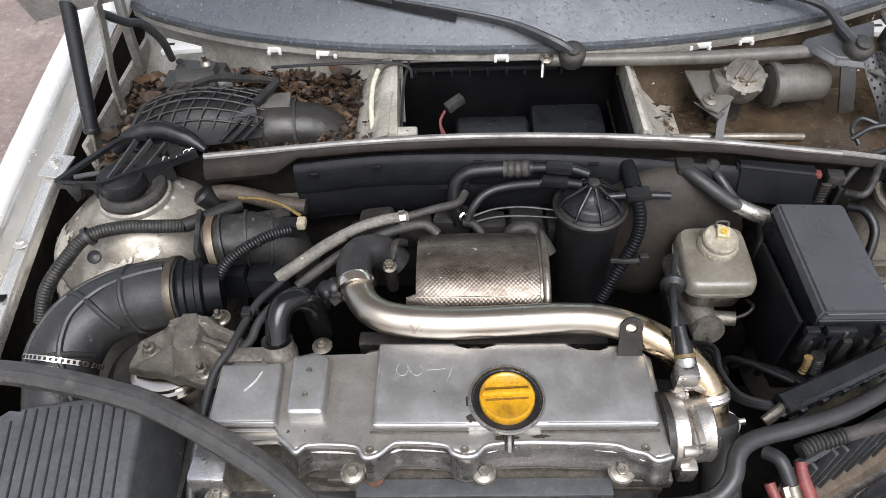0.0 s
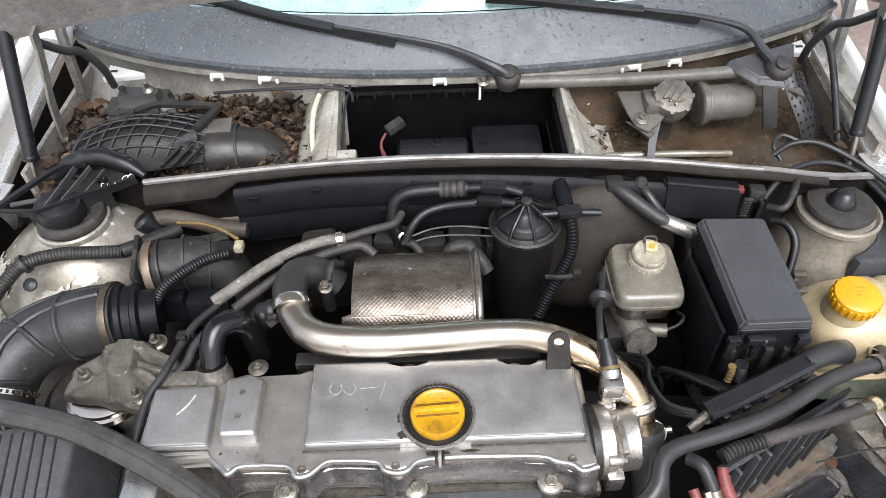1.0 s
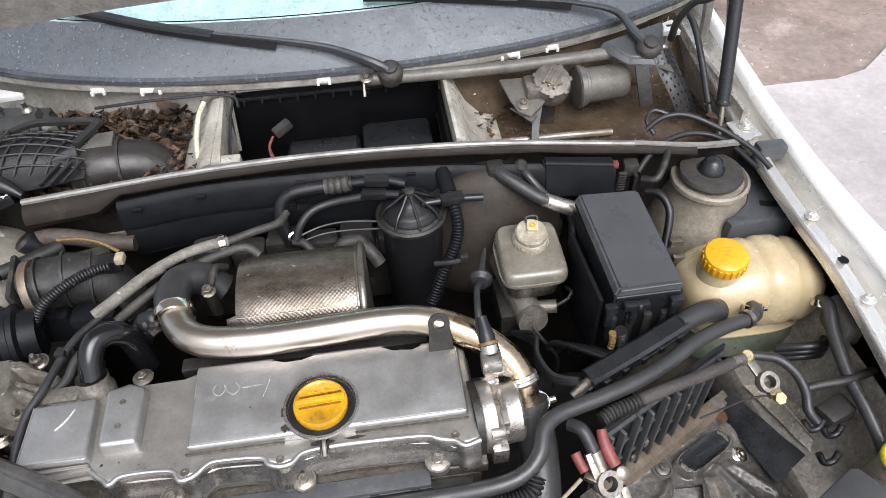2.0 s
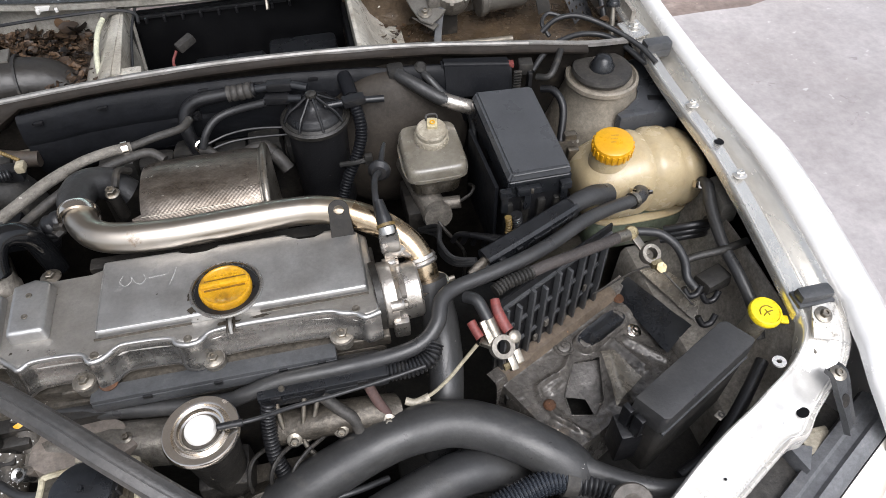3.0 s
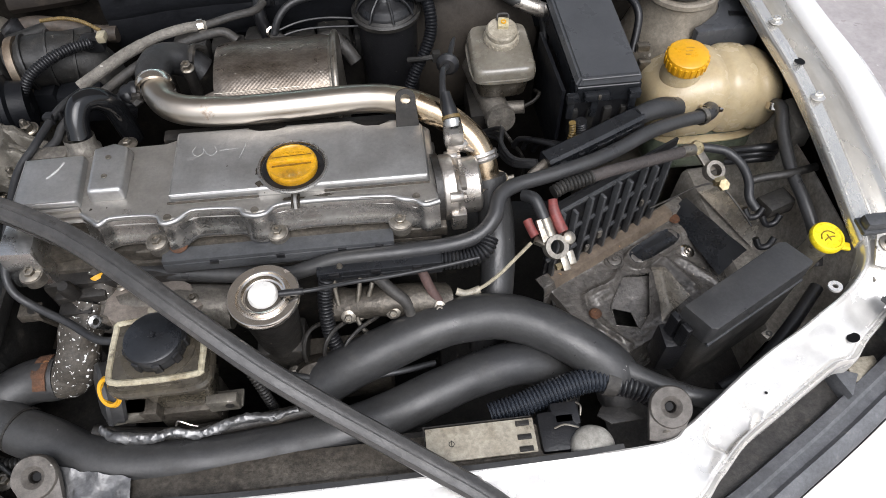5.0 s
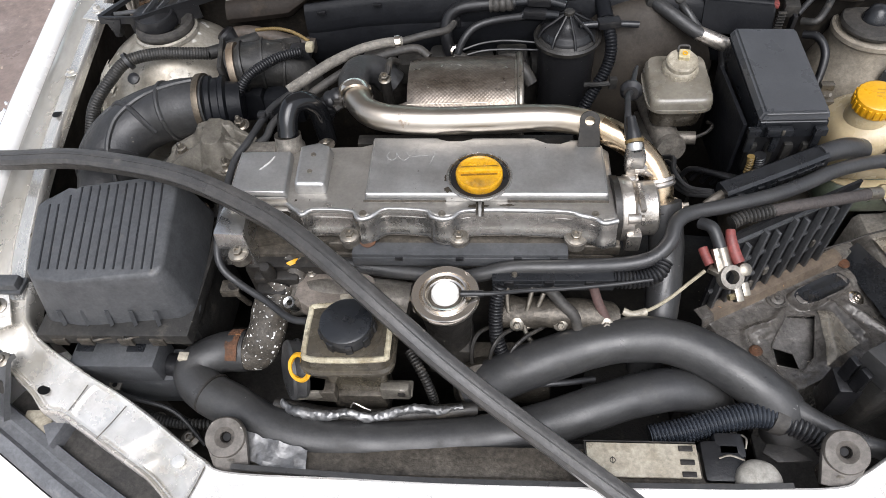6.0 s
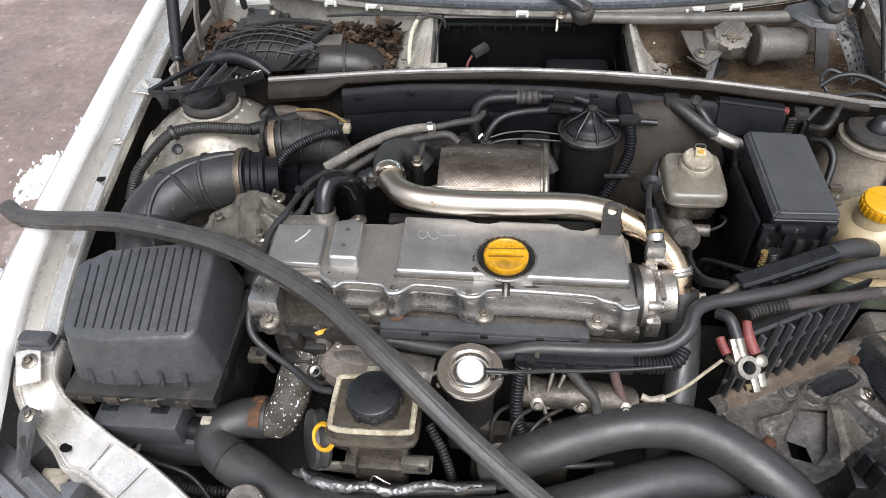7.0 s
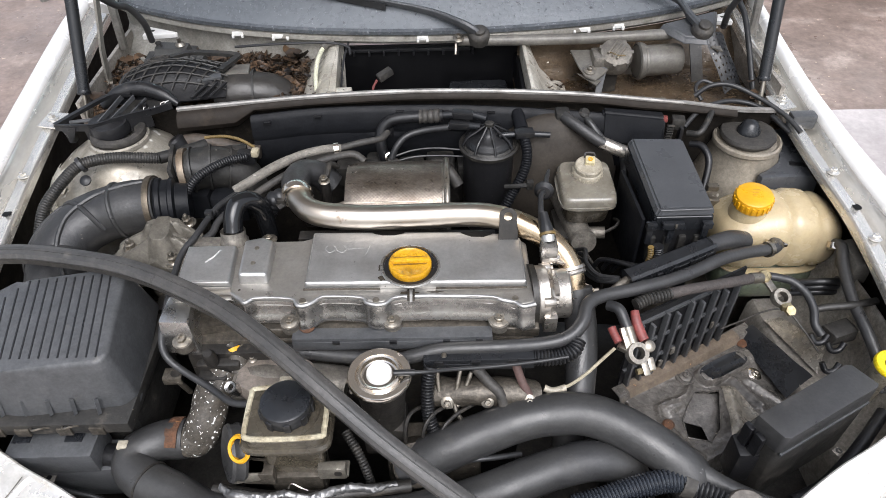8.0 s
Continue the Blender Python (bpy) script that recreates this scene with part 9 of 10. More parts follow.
part("white_plug", tube([(0.166, 0.175, 0.723), (0.148, 0.172, 0.720), (0.136, 0.176, 0.722)], 0.0052, 10, 4), IVORY, tp)
ng = thing("earth_battery_lead", (0.42, 0.31, 0.72), "cloth-taped earth lead with a loose battery clamp", "battery cable")
part("flex", tube([(0.270, 0.262, 0.794), (0.285, 0.269, 0.796), (0.305, 0.274, 0.797), (0.325, 0.280, 0.797)], 0.0078, 14, 8, None, (0.0050, 0.0014)), BLACK_DUSTY, ng, "grey corrugated conduit")
part("taped_lead", tube([(0.322, 0.279, 0.797), (0.355, 0.289, 0.795), (0.40, 0.303, 0.788), (0.44, 0.317, 0.780), (0.464, 0.326, 0.775)], 0.0078, 16, 6), TAPE, ng, "brown taped lead")
part("crimp", tube([(0.460, 0.325, 0.776), (0.480, 0.332, 0.770)], 0.0085, 12, 2), STEEL, ng)
part("stud", lathe([(0, -0.004), (0.010, -0.004), (0.010, 0.004), (0.007, 0.007), (0, 0.007)], 20, aim((0.486, 0.335, 0.769), (0, -0.3, 1))), BRASS, ng, "brass stud")
NC = aim((0.503, 0.302, 0.757), (0.1, -0.5, 0.85))
part("strap", box((0.494, 0.318, 0.762), (0.012, 0.036, 0.004), 0.001, Matrix.Rotation(0.35, 4, "Z") @ Matrix.Rotation(0.3, 4, "X")), STEEL, ng)
part("clamp_ring", lathe([(0.0085, -0.006), (0.0135, -0.006), (0.0145, 0.0), (0.0135, 0.006), (0.0085, 0.006), (0.0085, -0.006)], 26, NC), CAST_DULL, ng, "grey lead clamp ring")
part("clamp_bolt", join(lathe([(0, 0), (0.008, 0), (0.008, 0.006), (0, 0.006)], 6, aim((0.510, 0.282, 0.750), (0.1, -0.6, 0.8))), box((0.507, 0.289, 0.752), (0.016, 0.012, 0.010), 0.002)), BRASS, ng, "brass clamp bolt")
part("thin_lead", tube([(0.490, 0.338, 0.768), (0.512, 0.334, 0.766), (0.530, 0.328, 0.763), (0.546, 0.310, 0.755), (0.551, 0.288, 0.745), (0.548, 0.268, 0.735), (0.556, 0.255, 0.725)], 0.0062, 12, 6), WIRE, ng, "black wire loop")
part("grey_wire", tube([(0.430, 0.300, 0.690), (0.455, 0.298, 0.710), (0.48, 0.294, 0.735), (0.505, 0.284, 0.750), (0.53, 0.262, 0.730), (0.555, 0.245, 0.70)], 0.0014, 8, 6), RUBBER_DUST, ng, "thin dusty wire")
hk = thing("cable_hooks", (0.56, 0.26, 0.66), "black cable clips on the inner wing", "clip")
for x, y, z in ((0.556, 0.262, 0.716), (0.585, 0.258, 0.700), (0.568, 0.228, 0.690)):
    part("hook", tube([(x - 0.012, y, z + 0.004), (x - 0.006, y - 0.008, z - 0.006), (x + 0.006, y - 0.008, z - 0.006), (x + 0.014, y - 0.002, z + 0.004)], 0.0045, 10, 4), BLACK, hk)
part("connector", rough_up(box((0.598, 0.276, 0.705), (0.045, 0.030, 0.022), 0.005, Matrix.Rotation(0.3, 4, "Z")), 0.003, 60), BLACK_DUSTY, hk)
part("stay", tube([(0.56, 0.30, 0.73), (0.58, 0.30, 0.735), (0.615, 0.30, 0.738), (0.66, 0.31, 0.735)], 0.006, 10, 4), BLACK_DUSTY, hk)
for k in range(3):
    part("loop", tube([(0.575, 0.385, 0.70 - 0.012 * k), (0.605, 0.372, 0.715 - 0.012 * k), (0.635, 0.372, 0.715 - 0.012 * k), (0.648, 0.390, 0.70 - 0.012 * k)], 0.006, 10, 5), BLACK, hk)
part("dirty_boss", rough_up(box((0.655, 0.385, 0.745), (0.03, 0.06, 0.05), 0.01), 0.004, 40), PAINT_DUST, hk)

# second fuse box and washer filler
f2 = thing("relay_box", (0.51, 0.15, 0.60), "long black plastic relay box beside the battery tray", "relay box")
RB = [(0.400, 0.105), (0.422, 0.071), (0.430, 0.070), (0.574, 0.143), (0.578, 0.148), (0.556, 0.180), (0.546, 0.181)]
part("lid", prism(RB, 0.716, 0.753, 0.003, 0.001), RUBBER, f2, "smooth dark grey lid")
part("lid_edge", sweep([(-0.0015, -0.002), (-0.0015, 0.002), (0.0015, 0.002), (0.0015, -0.002)], [(0.426, 0.0675, 0.716), (0.576, 0.1435, 0.716)], 2), GREYBLACK, f2, "worn pale lid edge")
part("body", prism(RB, 0.600, 0.716, 0.004, -0.003), BLACK_DUSTY, f2)
for x, y in ((0.397, 0.104), (0.405, 0.088)):
    part("latch", box((x, y, 0.710), (0.008, 0.014, 0.04), 0.002, Matrix.Rotation(0.4, 4, "Z")), BLACK, f2)
part("side_box", box((0.402, 0.100, 0.655), (0.03, 0.035, 0.07), 0.005), BLACK, f2)
part("pipe", tube([(0.45, 0.035, 0.655), (0.50, 0.055, 0.66), (0.56, 0.10, 0.668), (0.615, 0.15, 0.68)], 0.009, 12, 5), BLACK, f2)
tg = part("tab", box((0.518, 0.086, 0.690), (0.012, 0.010, 0.002), 0.0008, Matrix.Rotation(0.5, 4, "Z")), CAST_DULL, f2, "steel tab with a hole")
part("tab_hole", lathe([(0.002, 0), (0.004, 0), (0.004, 0.001), (0.002, 0.001)], 16, Matrix.Translation((0.520, 0.086, 0.691))), DARK, tg)
wf = thing("washer_filler", (0.62, 0.19, 0.60), "bright yellow washer bottle lid on an ivory neck", "washer filler")
part("neck", lathe([(0.016, -0.13), (0.015, -0.012), (0.018, -0.008), (0.018, 0.0), (0, 0.0)], 28, aim((0.619, 0.191, 0.732), (0, -0.12, 1))), IVORY, wf, "ivory plastic neck")
WC = aim((0.620, 0.190, 0.733), (0.05, -0.15, 1)) @ Matrix.Diagonal((0.80, 0.80, 0.9, 1))
wl2 = part("lid", lathe([(0, 0), (0.0265, 0), (0.0275, 0.002), (0.0275, 0.007), (0.0255, 0.010), (0.0225, 0.0105), (0.021, 0.0088), (0, 0.0088)], 40, WC), YELLOW_BRIGHT, wf, "bright yellow snap lid")
part("lid_tab", box((0, 0, 0), (0.016, 0.014, 0.005), 0.002, WC @ Matrix.Translation((0.018, -0.024, 0.004)) @ Matrix.Rotation(-0.6, 4, "Z")), YELLOW_BRIGHT, wf)
PR = mat("dark_print_on_yellow", (0.20, 0.14, 0.01), 0.5, 0, (0.25, 0.18, 0.01), 60, 0.5)
part("wiper_sign", join(tube([WC @ V((-0.013, 0.000, 0.0092)), WC @ V((-0.008, 0.007, 0.0092)), WC @ V((0.0, 0.0095, 0.0092)), WC @ V((0.008, 0.007, 0.0092)), WC @ V((0.013, 0.0, 0.0092))], 0.0009, 6, 4),
                        tube([WC @ V((-0.010, -0.004, 0.0092)), WC @ V((0, -0.002, 0.0092)), WC @ V((0.010, -0.004, 0.0092))], 0.0009, 6, 3), tube([WC @ V((0, -0.008, 0.0092)), WC @ V((0, 0.004, 0.0092))], 0.0008, 6, 2)), PR, wl2, "printed washer symbol")

# ---- bulkhead and scuttle ----
bk = thing("bulkhead_cover", (0.0, 0.66, 0.74), "long black plastic bulkhead cover with clips", "bulkhead cover")
TOPL = [(-0.335, 0.668, 0.876), (-0.20, 0.675, 0.884), (0.0, 0.668, 0.888), (0.14, 0.660, 0.884), (0.20, 0.655, 0.880), (0.285, 0.648, 0.876), (0.372, 0.640, 0.866)]
rings = []
TOPL = [(x, y - 0.006, z - 0.006) for x, y, z in TOPL]
for p in smooth(TOPL, 6):
    rings.append([p + V((0, 0.006, -0.002)), p + V((0, 0.0, 0.0)), p + V((0, -0.005, -0.003)), p + V((0, -0.009, -0.010)), p + V((0, -0.013, -0.024)), p + V((0, -0.016, -0.034)), p + V((0, -0.015, -0.044)), p + V((0, -0.011, -0.052)), p + V((0, -0.010, -0.10)), p + V((0, 0.006, -0.10))])
part("moulding", skin(rings), MOULD, bk)
for x, y, z in ((-0.305, 0.648, 0.863), (-0.215, 0.655, 0.869), (-0.07, 0.656, 0.874), (0.01, 0.654, 0.874), (0.09, 0.650, 0.872), (0.215, 0.640, 0.866)):
    part("clip", box((x, y, z), (0.014, 0.005, 0.005), 0.001), BLACK, bk)
part("socket", join(box((-0.092, 0.650, 0.838), (0.018, 0.008, 0.018), 0.002), box((-0.092, 0.645, 0.838), (0.008, 0.008, 0.009), 0.001)), BLACK, bk)
part("lower_flap", rough_up(skin([[p + V((0, -0.006, 0.0)), p + V((0, -0.018, -0.02)), p + V((0, -0.014, -0.06)), p + V((0, 0.0, -0.085)), p + V((0, 0.004, 0))] for p in (V(q) + V((0, 0.0, -0.030)) for q in smooth(TOPL[:4], 6))]), 0.003, 16), MOULD, bk, "black lower flap")
ins = thing("bulkhead_lagging", (-0.1, 0.62, 0.62), "lumpy dusty lagging at the foot of the bulkhead", "insulation")
for i in range(7):
    x = -0.22 + 0.055 * i
    part("pad", rough_up(box((x, 0.632, 0.775 - 0.01 * (i % 2)), (0.053, 0.04, 0.045), 0.012), 0.004, 25, i), BLACK_DUSTY, ins)
part("backing", rough_up(box((-0.05, 0.638, 0.70), (0.44, 0.03, 0.14), 0.012), 0.006, 12), DARK, ins)
eb = thing("connector_box", (0.34, 0.63, 0.80), "black control box with a red connector", "control box")
part("body", loft_box([(0.284, 0.618), (0.392, 0.606), (0.394, 0.640), (0.284, 0.650)], [(0.284, 0.636), (0.392, 0.624), (0.392, 0.644), (0.284, 0.652)], (0.822, 0.820, 0.820, 0.822), (0.876, 0.868, 0.870, 0.878), 0.004), MOULD, eb)
part("red_connector", box((0.388, 0.632, 0.862), (0.018, 0.012, 0.008), 0.002, Matrix.Rotation(-0.15, 4, "Z")), RED, eb, "faded red connector")
part("grey_connector", box((0.414, 0.626, 0.858), (0.022, 0.020, 0.020), 0.003, Matrix.Rotation(-0.15, 4, "Z")), BLACK_DUSTY, eb)
for i in range(7):
    part("fin", box((0.398, 0.612, 0.830 + 0.005 * i), (0.012, 0.006, 0.0022), 0.0006), BLACK_DUSTY, eb)
part("end_plate", box((0.418, 0.614, 0.838), (0.006, 0.014, 0.036), 0.001), BLACK, eb)

# fuel filter
ff = thing("fuel_filter", (0.078, 0.57, 0.62), "black fuel filter canister with a ribbed domed lid", "fuel filter")
FM = Matrix.Translation((0.0835, 0.605, -0.020))
part("canister", lathe([(0.040, 0.68), (0.0435, 0.69), (0.0445, 0.845), (0.043, 0.855), (0, 0.858)], 40, FM), BLACK, ff)
part("flange", lathe([(0.044, 0.850), (0.051, 0.852), (0.052, 0.858), (0.049, 0.861), (0.046, 0.859), (0.043, 0.863), (0.040, 0.862)], 44, FM), BLACK_DUSTY, ff, "pale worn rim")
part("dome", lathe([(0.043, 0.858), (0.042, 0.865), (0.038, 0.871), (0.029, 0.875), (0.016, 0.878), (0.011, 0.884), (0.009, 0.892), (0, 0.893)], 40, FM), BLACK, ff)
for j in range(8):
    q = 2 * math.pi * j / 8 + 0.2
    part("dome_rib", tube([FM @ V((0.046 * math.cos(q), 0.046 * math.sin(q), 0.862)), FM @ V((0.037 * math.cos(q), 0.037 * math.sin(q), 0.876)), FM @ V((0.024 * math.cos(q), 0.024 * math.sin(q), 0.884)), FM @ V((0.008 * math.cos(q), 0.008 * math.sin(q), 0.895))], 0.0020, 6, 3), BLACK, ff)
part("dome_ring", lathe([(0.037, 0.866), (0.040, 0.868), (0.037, 0.873), (0.035, 0.871)], 40, FM), BLACK, ff)
part("stem", lathe([(0, 0.894), (0.008, 0.894), (0.008, 0.900), (0.004, 0.902), (0, 0.902)], 18, FM), BLACK_DUSTY, ff)
part("port", tube([(0.080, 0.622, 0.878), (0.055, 0.632, 0.880), (0.028, 0.637, 0.878), (0.0, 0.642, 0.874)], 0.0062, 12, 4), BLACK_CLEAN, ff, "black quick connector")
part("port", tube([(0.070, 0.612, 0.868), (0.045, 0.620, 0.866), (0.015, 0.626, 0.862)], 0.0062, 12, 4), BLACK_CLEAN, ff, "black quick connector")
part("port", tube([(0.100, 0.596, 0.860), (0.128, 0.598, 0.860), (0.160, 0.600, 0.858), (0.188, 0.600, 0.856)], 0.0052, 12, 4), BLACK_CLEAN, ff, "black quick connector")
part("port_clip", box((0.143, 0.598, 0.862), (0.034, 0.018, 0.012), 0.003, Matrix.Rotation(0.15, 4, "Z")), BLACK, ff)
part("port_clip", box((0.040, 0.634, 0.880), (0.036, 0.016, 0.013), 0.003, Matrix.Rotation(-0.15, 4, "Z")), BLACK, ff)
part("port_clip", box((0.034, 0.622, 0.866), (0.036, 0.014, 0.013), 0.003, Matrix.Rotation(-0.15, 4, "Z")), BLACK, ff)
fl1 = thing("fuel_hose", (-0.05, 0.62, 0.82), "thick grey rubber hose looped to the fuel filter", "hose")
part("hose", tube([(-0.098, 0.618, 0.790), (-0.106, 0.628, 0.825), (-0.102, 0.640, 0.850), (-0.084, 0.646, 0.864), (-0.050, 0.646, 0.869), (-0.02, 0.644, 0.871), (0.005, 0.642, 0.874)], 0.0100, 16, 7), BLACK, fl1)
part("ferrule", tube([(-0.036, 0.645, 0.870), (-0.018, 0.644, 0.871), (0.002, 0.642, 0.874)], 0.0115, 16, 5, None, (0.010, 0.0010)), RUBBER_DUST, fl1, "dusty knurled ferrule")
part("second_hose", tube([(-0.087, 0.602, 0.812), (-0.078, 0.612, 0.830), (-0.060, 0.624, 0.844), (-0.03, 0.630, 0.851), (0.018, 0.626, 0.860)], 0.0058, 12, 7), WIRE, fl1, "slim black hose")
part("ring_clip", lathe([(0.006, -0.003), (0.0090, -0.002), (0.0090, 0.002), (0.006, 0.003), (0.006, -0.003)], 22, aim((-0.091, 0.610, 0.810), (0.3, -0.8, 0.5))), CHROME, fl1, "bright ring clip")
part("thin_wire", tube([(-0.085, 0.608, 0.812), (-0.05, 0.618, 0.818), (-0.01, 0.618, 0.822), (0.04, 0.61, 0.822)], 0.0018, 6, 5), WIRE, fl1)
part("thin_wire", tube([(-0.085, 0.606, 0.802), (-0.05, 0.612, 0.808), (-0.01, 0.612, 0.810), (0.04, 0.605, 0.812)], 0.0018, 6, 5), WIRE, fl1)
part("drop_hose", tube([(-0.092, 0.606, 0.806), (-0.078, 0.600, 0.806), (-0.066, 0.588, 0.795), (-0.064, 0.57, 0.78)], 0.0065, 12, 5), RUBBER_DUST, fl1)
fd = thing("heater_hose", (0.02, 0.56, 0.76), "dusty brown-grey heater hose with clamp", "hose")
part("hose", tube([(-0.028, 0.590, 0.785), (-0.022, 0.596, 0.797), (0.0, 0.598, 0.800), (0.016, 0.586, 0.790), (0.030, 0.572, 0.772)], 0.0105, 16, 6), RUBBER_DUST, fd)
part("clamp", lathe([(0.0106, -0.004), (0.0122, -0.004), (0.0122, 0.004), (0.0106, 0.004)], 20, aim((0.010, 0.591, 0.795), (0.7, -0.5, -0.4))), DARK, fd)
cf = thing("corrugated_conduit", (0.13, 0.56, 0.66), "dark corrugated conduit down beside the fuel filter", "conduit")
part("conduit", tube([(0.136, 0.648, 0.866), (0.140, 0.616, 0.860), (0.147, 0.584, 0.842), (0.146, 0.568, 0.820), (0.136, 0.552, 0.800), (0.116, 0.532, 0.772), (0.098, 0.516, 0.735)], 0.0085, 14, 8, None, (0.0046, 0.0008)), MOULD, cf)
part("cuff", tube([(0.136, 0.652, 0.868), (0.138, 0.636, 0.865), (0.141, 0.612, 0.858)], 0.0115, 14, 4), MOULD, cf)
part("tie", join(tube([(0.108, 0.538, 0.795), (0.13, 0.532, 0.80), (0.150, 0.535, 0.80)], 0.004, 8, 4), box((0.150, 0.535, 0.80), (0.012, 0.01, 0.018), 0.002)), BLACK_DUSTY, cf)
dh = thing("servo_hose", (0.26, 0.60, 0.80), "black vacuum hose with a silver sleeve", "hose")
part("hose", tube([(0.214, 0.648, 0.866), (0.220, 0.632, 0.868), (0.242, 0.612, 0.860), (0.268, 0.598, 0.846), (0.282, 0.594, 0.840)], 0.0100, 18, 6), INTAKE, dh)
part("silver_sleeve", tube([(0.276, 0.596, 0.842), (0.298, 0.591, 0.833), (0.320, 0.588, 0.824)], 0.0105, 20, 4, [0.0105, 0.011, 0.0115]), WARM_CAST, dh, "silver heat sleeve")
part("elbow", box((0.214, 0.644, 0.868), (0.026, 0.026, 0.020), 0.006), BLACK_DUSTY, dh)
part("branch", tube([(0.254, 0.646, 0.862), (0.260, 0.632, 0.860), (0.272, 0.618, 0.848), (0.288, 0.610, 0.83)], 0.0062, 12, 5), RUBBER, dh)
part("branch_cap", lathe([(0, 0), (0.011, 0), (0.010, 0.014), (0.006, 0.018), (0, 0.018)], 18, aim((0.252, 0.650, 0.858), (0.1, -0.4, 1))), BLACK_DUSTY, dh)
part("tail", tube([(0.316, 0.588, 0.826), (0.322, 0.58, 0.80), (0.318, 0.56, 0.77)], 0.008, 12, 4), BLACK, dh)

# wires beside the tower
tw2 = thing("wire_loom", (0.47, 0.66, 0.80), "black wires looped round the suspension tower", "cable")
part("wire", tube([(0.425, 0.622, 0.850), (0.450, 0.645, 0.862), (0.480, 0.668, 0.864), (0.53, 0.684, 0.862), (0.58, 0.672, 0.852), (0.615, 0.62, 0.835)], 0.0045, 10, 6), WIRE, tw2)
part("wire", tube([(0.430, 0.612, 0.845), (0.445, 0.600, 0.852), (0.460, 0.615, 0.862), (0.475, 0.64, 0.868)], 0.0055, 10, 6), BLACK_DUSTY, tw2)
part("wire", tube([(0.435, 0.600, 0.83), (0.450, 0.585, 0.835), (0.458, 0.56, 0.82), (0.448, 0.53, 0.78)], 0.006, 10, 6), BLACK, tw2)
part("wire", tube([(0.465, 0.705, 0.862), (0.490, 0.708, 0.880), (0.525, 0.702, 0.884), (0.57, 0.675, 0.872), (0.605, 0.635, 0.860), (0.622, 0.600, 0.848)], 0.0042, 10, 6), WIRE, tw2)
part("loose_end", tube([(0.478, 0.70, 0.855), (0.470, 0.72, 0.868), (0.485, 0.735, 0.875), (0.51, 0.725, 0.87)], 0.0035, 8, 5), WIRE, tw2)
part("tower_clip", join(box((0.462, 0.528, 0.79), (0.02, 0.012, 0.012), 0.003), box((0.465, 0.516, 0.765), (0.018, 0.012, 0.02), 0.003)), STEEL, tw2, "bent steel clip")

# pollen filter housing torn open beside the leaves
ph = thing("air_intake_housing", (-0.47, 0.74, 0.79), "black plastic air intake housing with a lattice of ribs", "air intake")
rings = []
for i in range(13):
    u = i / 12
    x = -0.585 + 0.195 * u
    rings.append([V((x, 0.700 + 0.02 * u + 0.105 * j / 10 - 0.02 * math.sin(math.pi * u) * (j == 0), 0.868 + (0.040 * math.sin(math.pi * (0.15 + 0.75 * u)) + 0.012) * math.sin(math.pi * (0.10 + 0.72 * j / 10)))) for j in range(11)])
hsh = part("shell", thick(skin(rings, caps=False, closed=False), 0.003), BLACK, ph, "curved dusty black shell")


def on_shell(u, v):
    j = v * 10
    x = -0.585 + 0.195 * u
    return V((x, 0.700 + 0.02 * u + 0.105 * v, 0.8705 + (0.040 * math.sin(math.pi * (0.15 + 0.75 * u)) + 0.012) * math.sin(math.pi * (0.10 + 0.72 * v))))


for k in range(9):
    a = 0.06 + 0.11 * k
    part("lattice_rib", tube([on_shell(min(1, max(0, a - 0.10 + 0.24 * f)), f) for f in (0.05, 0.3, 0.55, 0.8, 1.0)], 0.0018, 6, 4), BLACK_DUSTY, hsh)
for k in range(7):
    b = 0.12 + 0.14 * k
    part("lattice_rib", tube([on_shell(f, min(1, max(0, b + 0.05 * math.sin(math.pi * f)))) for f in (0.08, 0.3, 0.55, 0.8, 1.0)], 0.0018, 6, 4), BLACK_DUSTY, hsh)
part("ring", lathe([(0.013, -0.002), (0.017, -0.002), (0.017, 0.003), (0.013, 0.003), (0.013, -0.002)], 26, aim(on_shell(0.34, 0.78) + V((0, 0, 0.003)), (-0.1, 0.2, 1)) @ Matrix.Diagonal((1.2, 0.9, 1, 1))), RUBBER_DUST, hsh, "oval ring")
part("frame_bar", sweep([(-0.006, -0.003), (-0.006, 0.003), (0.006, 0.003), (0.006, -0.003)], [(-0.570, 0.760, 0.885), (-0.525, 0.795, 0.905), (-0.480, 0.820, 0.912), (-0.43, 0.822, 0.910), (-0.385, 0.820, 0.906), (-0.384, 0.808, 0.905), (-0.402, 0.765, 0.905)], 4), BLACK_DUSTY, ph, "flat frame bar")
part("corner_plate", prism([(-0.440, 0.735), (-0.398, 0.748), (-0.412, 0.790), (-0.438, 0.785)], 0.896, 0.901, 0.001), GREYBLACK, ph)
part("foot", rough_up(lathe([(0.026, 0.868), (0.029, 0.872), (0.028, 0.882), (0.030, 0.888), (0.022, 0.891), (0, 0.891)], 28, Matrix.Translation((-0.572, 0.626, 0.0))), 0.003, 40), BLACK, ph, "black foot resting on the tower")
part("tube_end", tube([(-0.600, 0.690, 0.880), (-0.570, 0.700, 0.900), (-0.530, 0.704, 0.906), (-0.490, 0.694, 0.898), (-0.462, 0.680, 0.886)], 0.013, 18, 6, [0.008, 0.012, 0.0135, 0.012, 0.005]), BLACK, ph, "smooth black hose")
for k in range(3):
    part("strut", tube([(-0.42 + 0.016 * k, 0.735, 0.896), (-0.445 + 0.016 * k, 0.70, 0.886)], 0.003, 6, 2), BLACK, ph)
dk = thing("air_duct", (-0.34, 0.78, 0.79), "black plastic air duct end, scuffed", "duct")
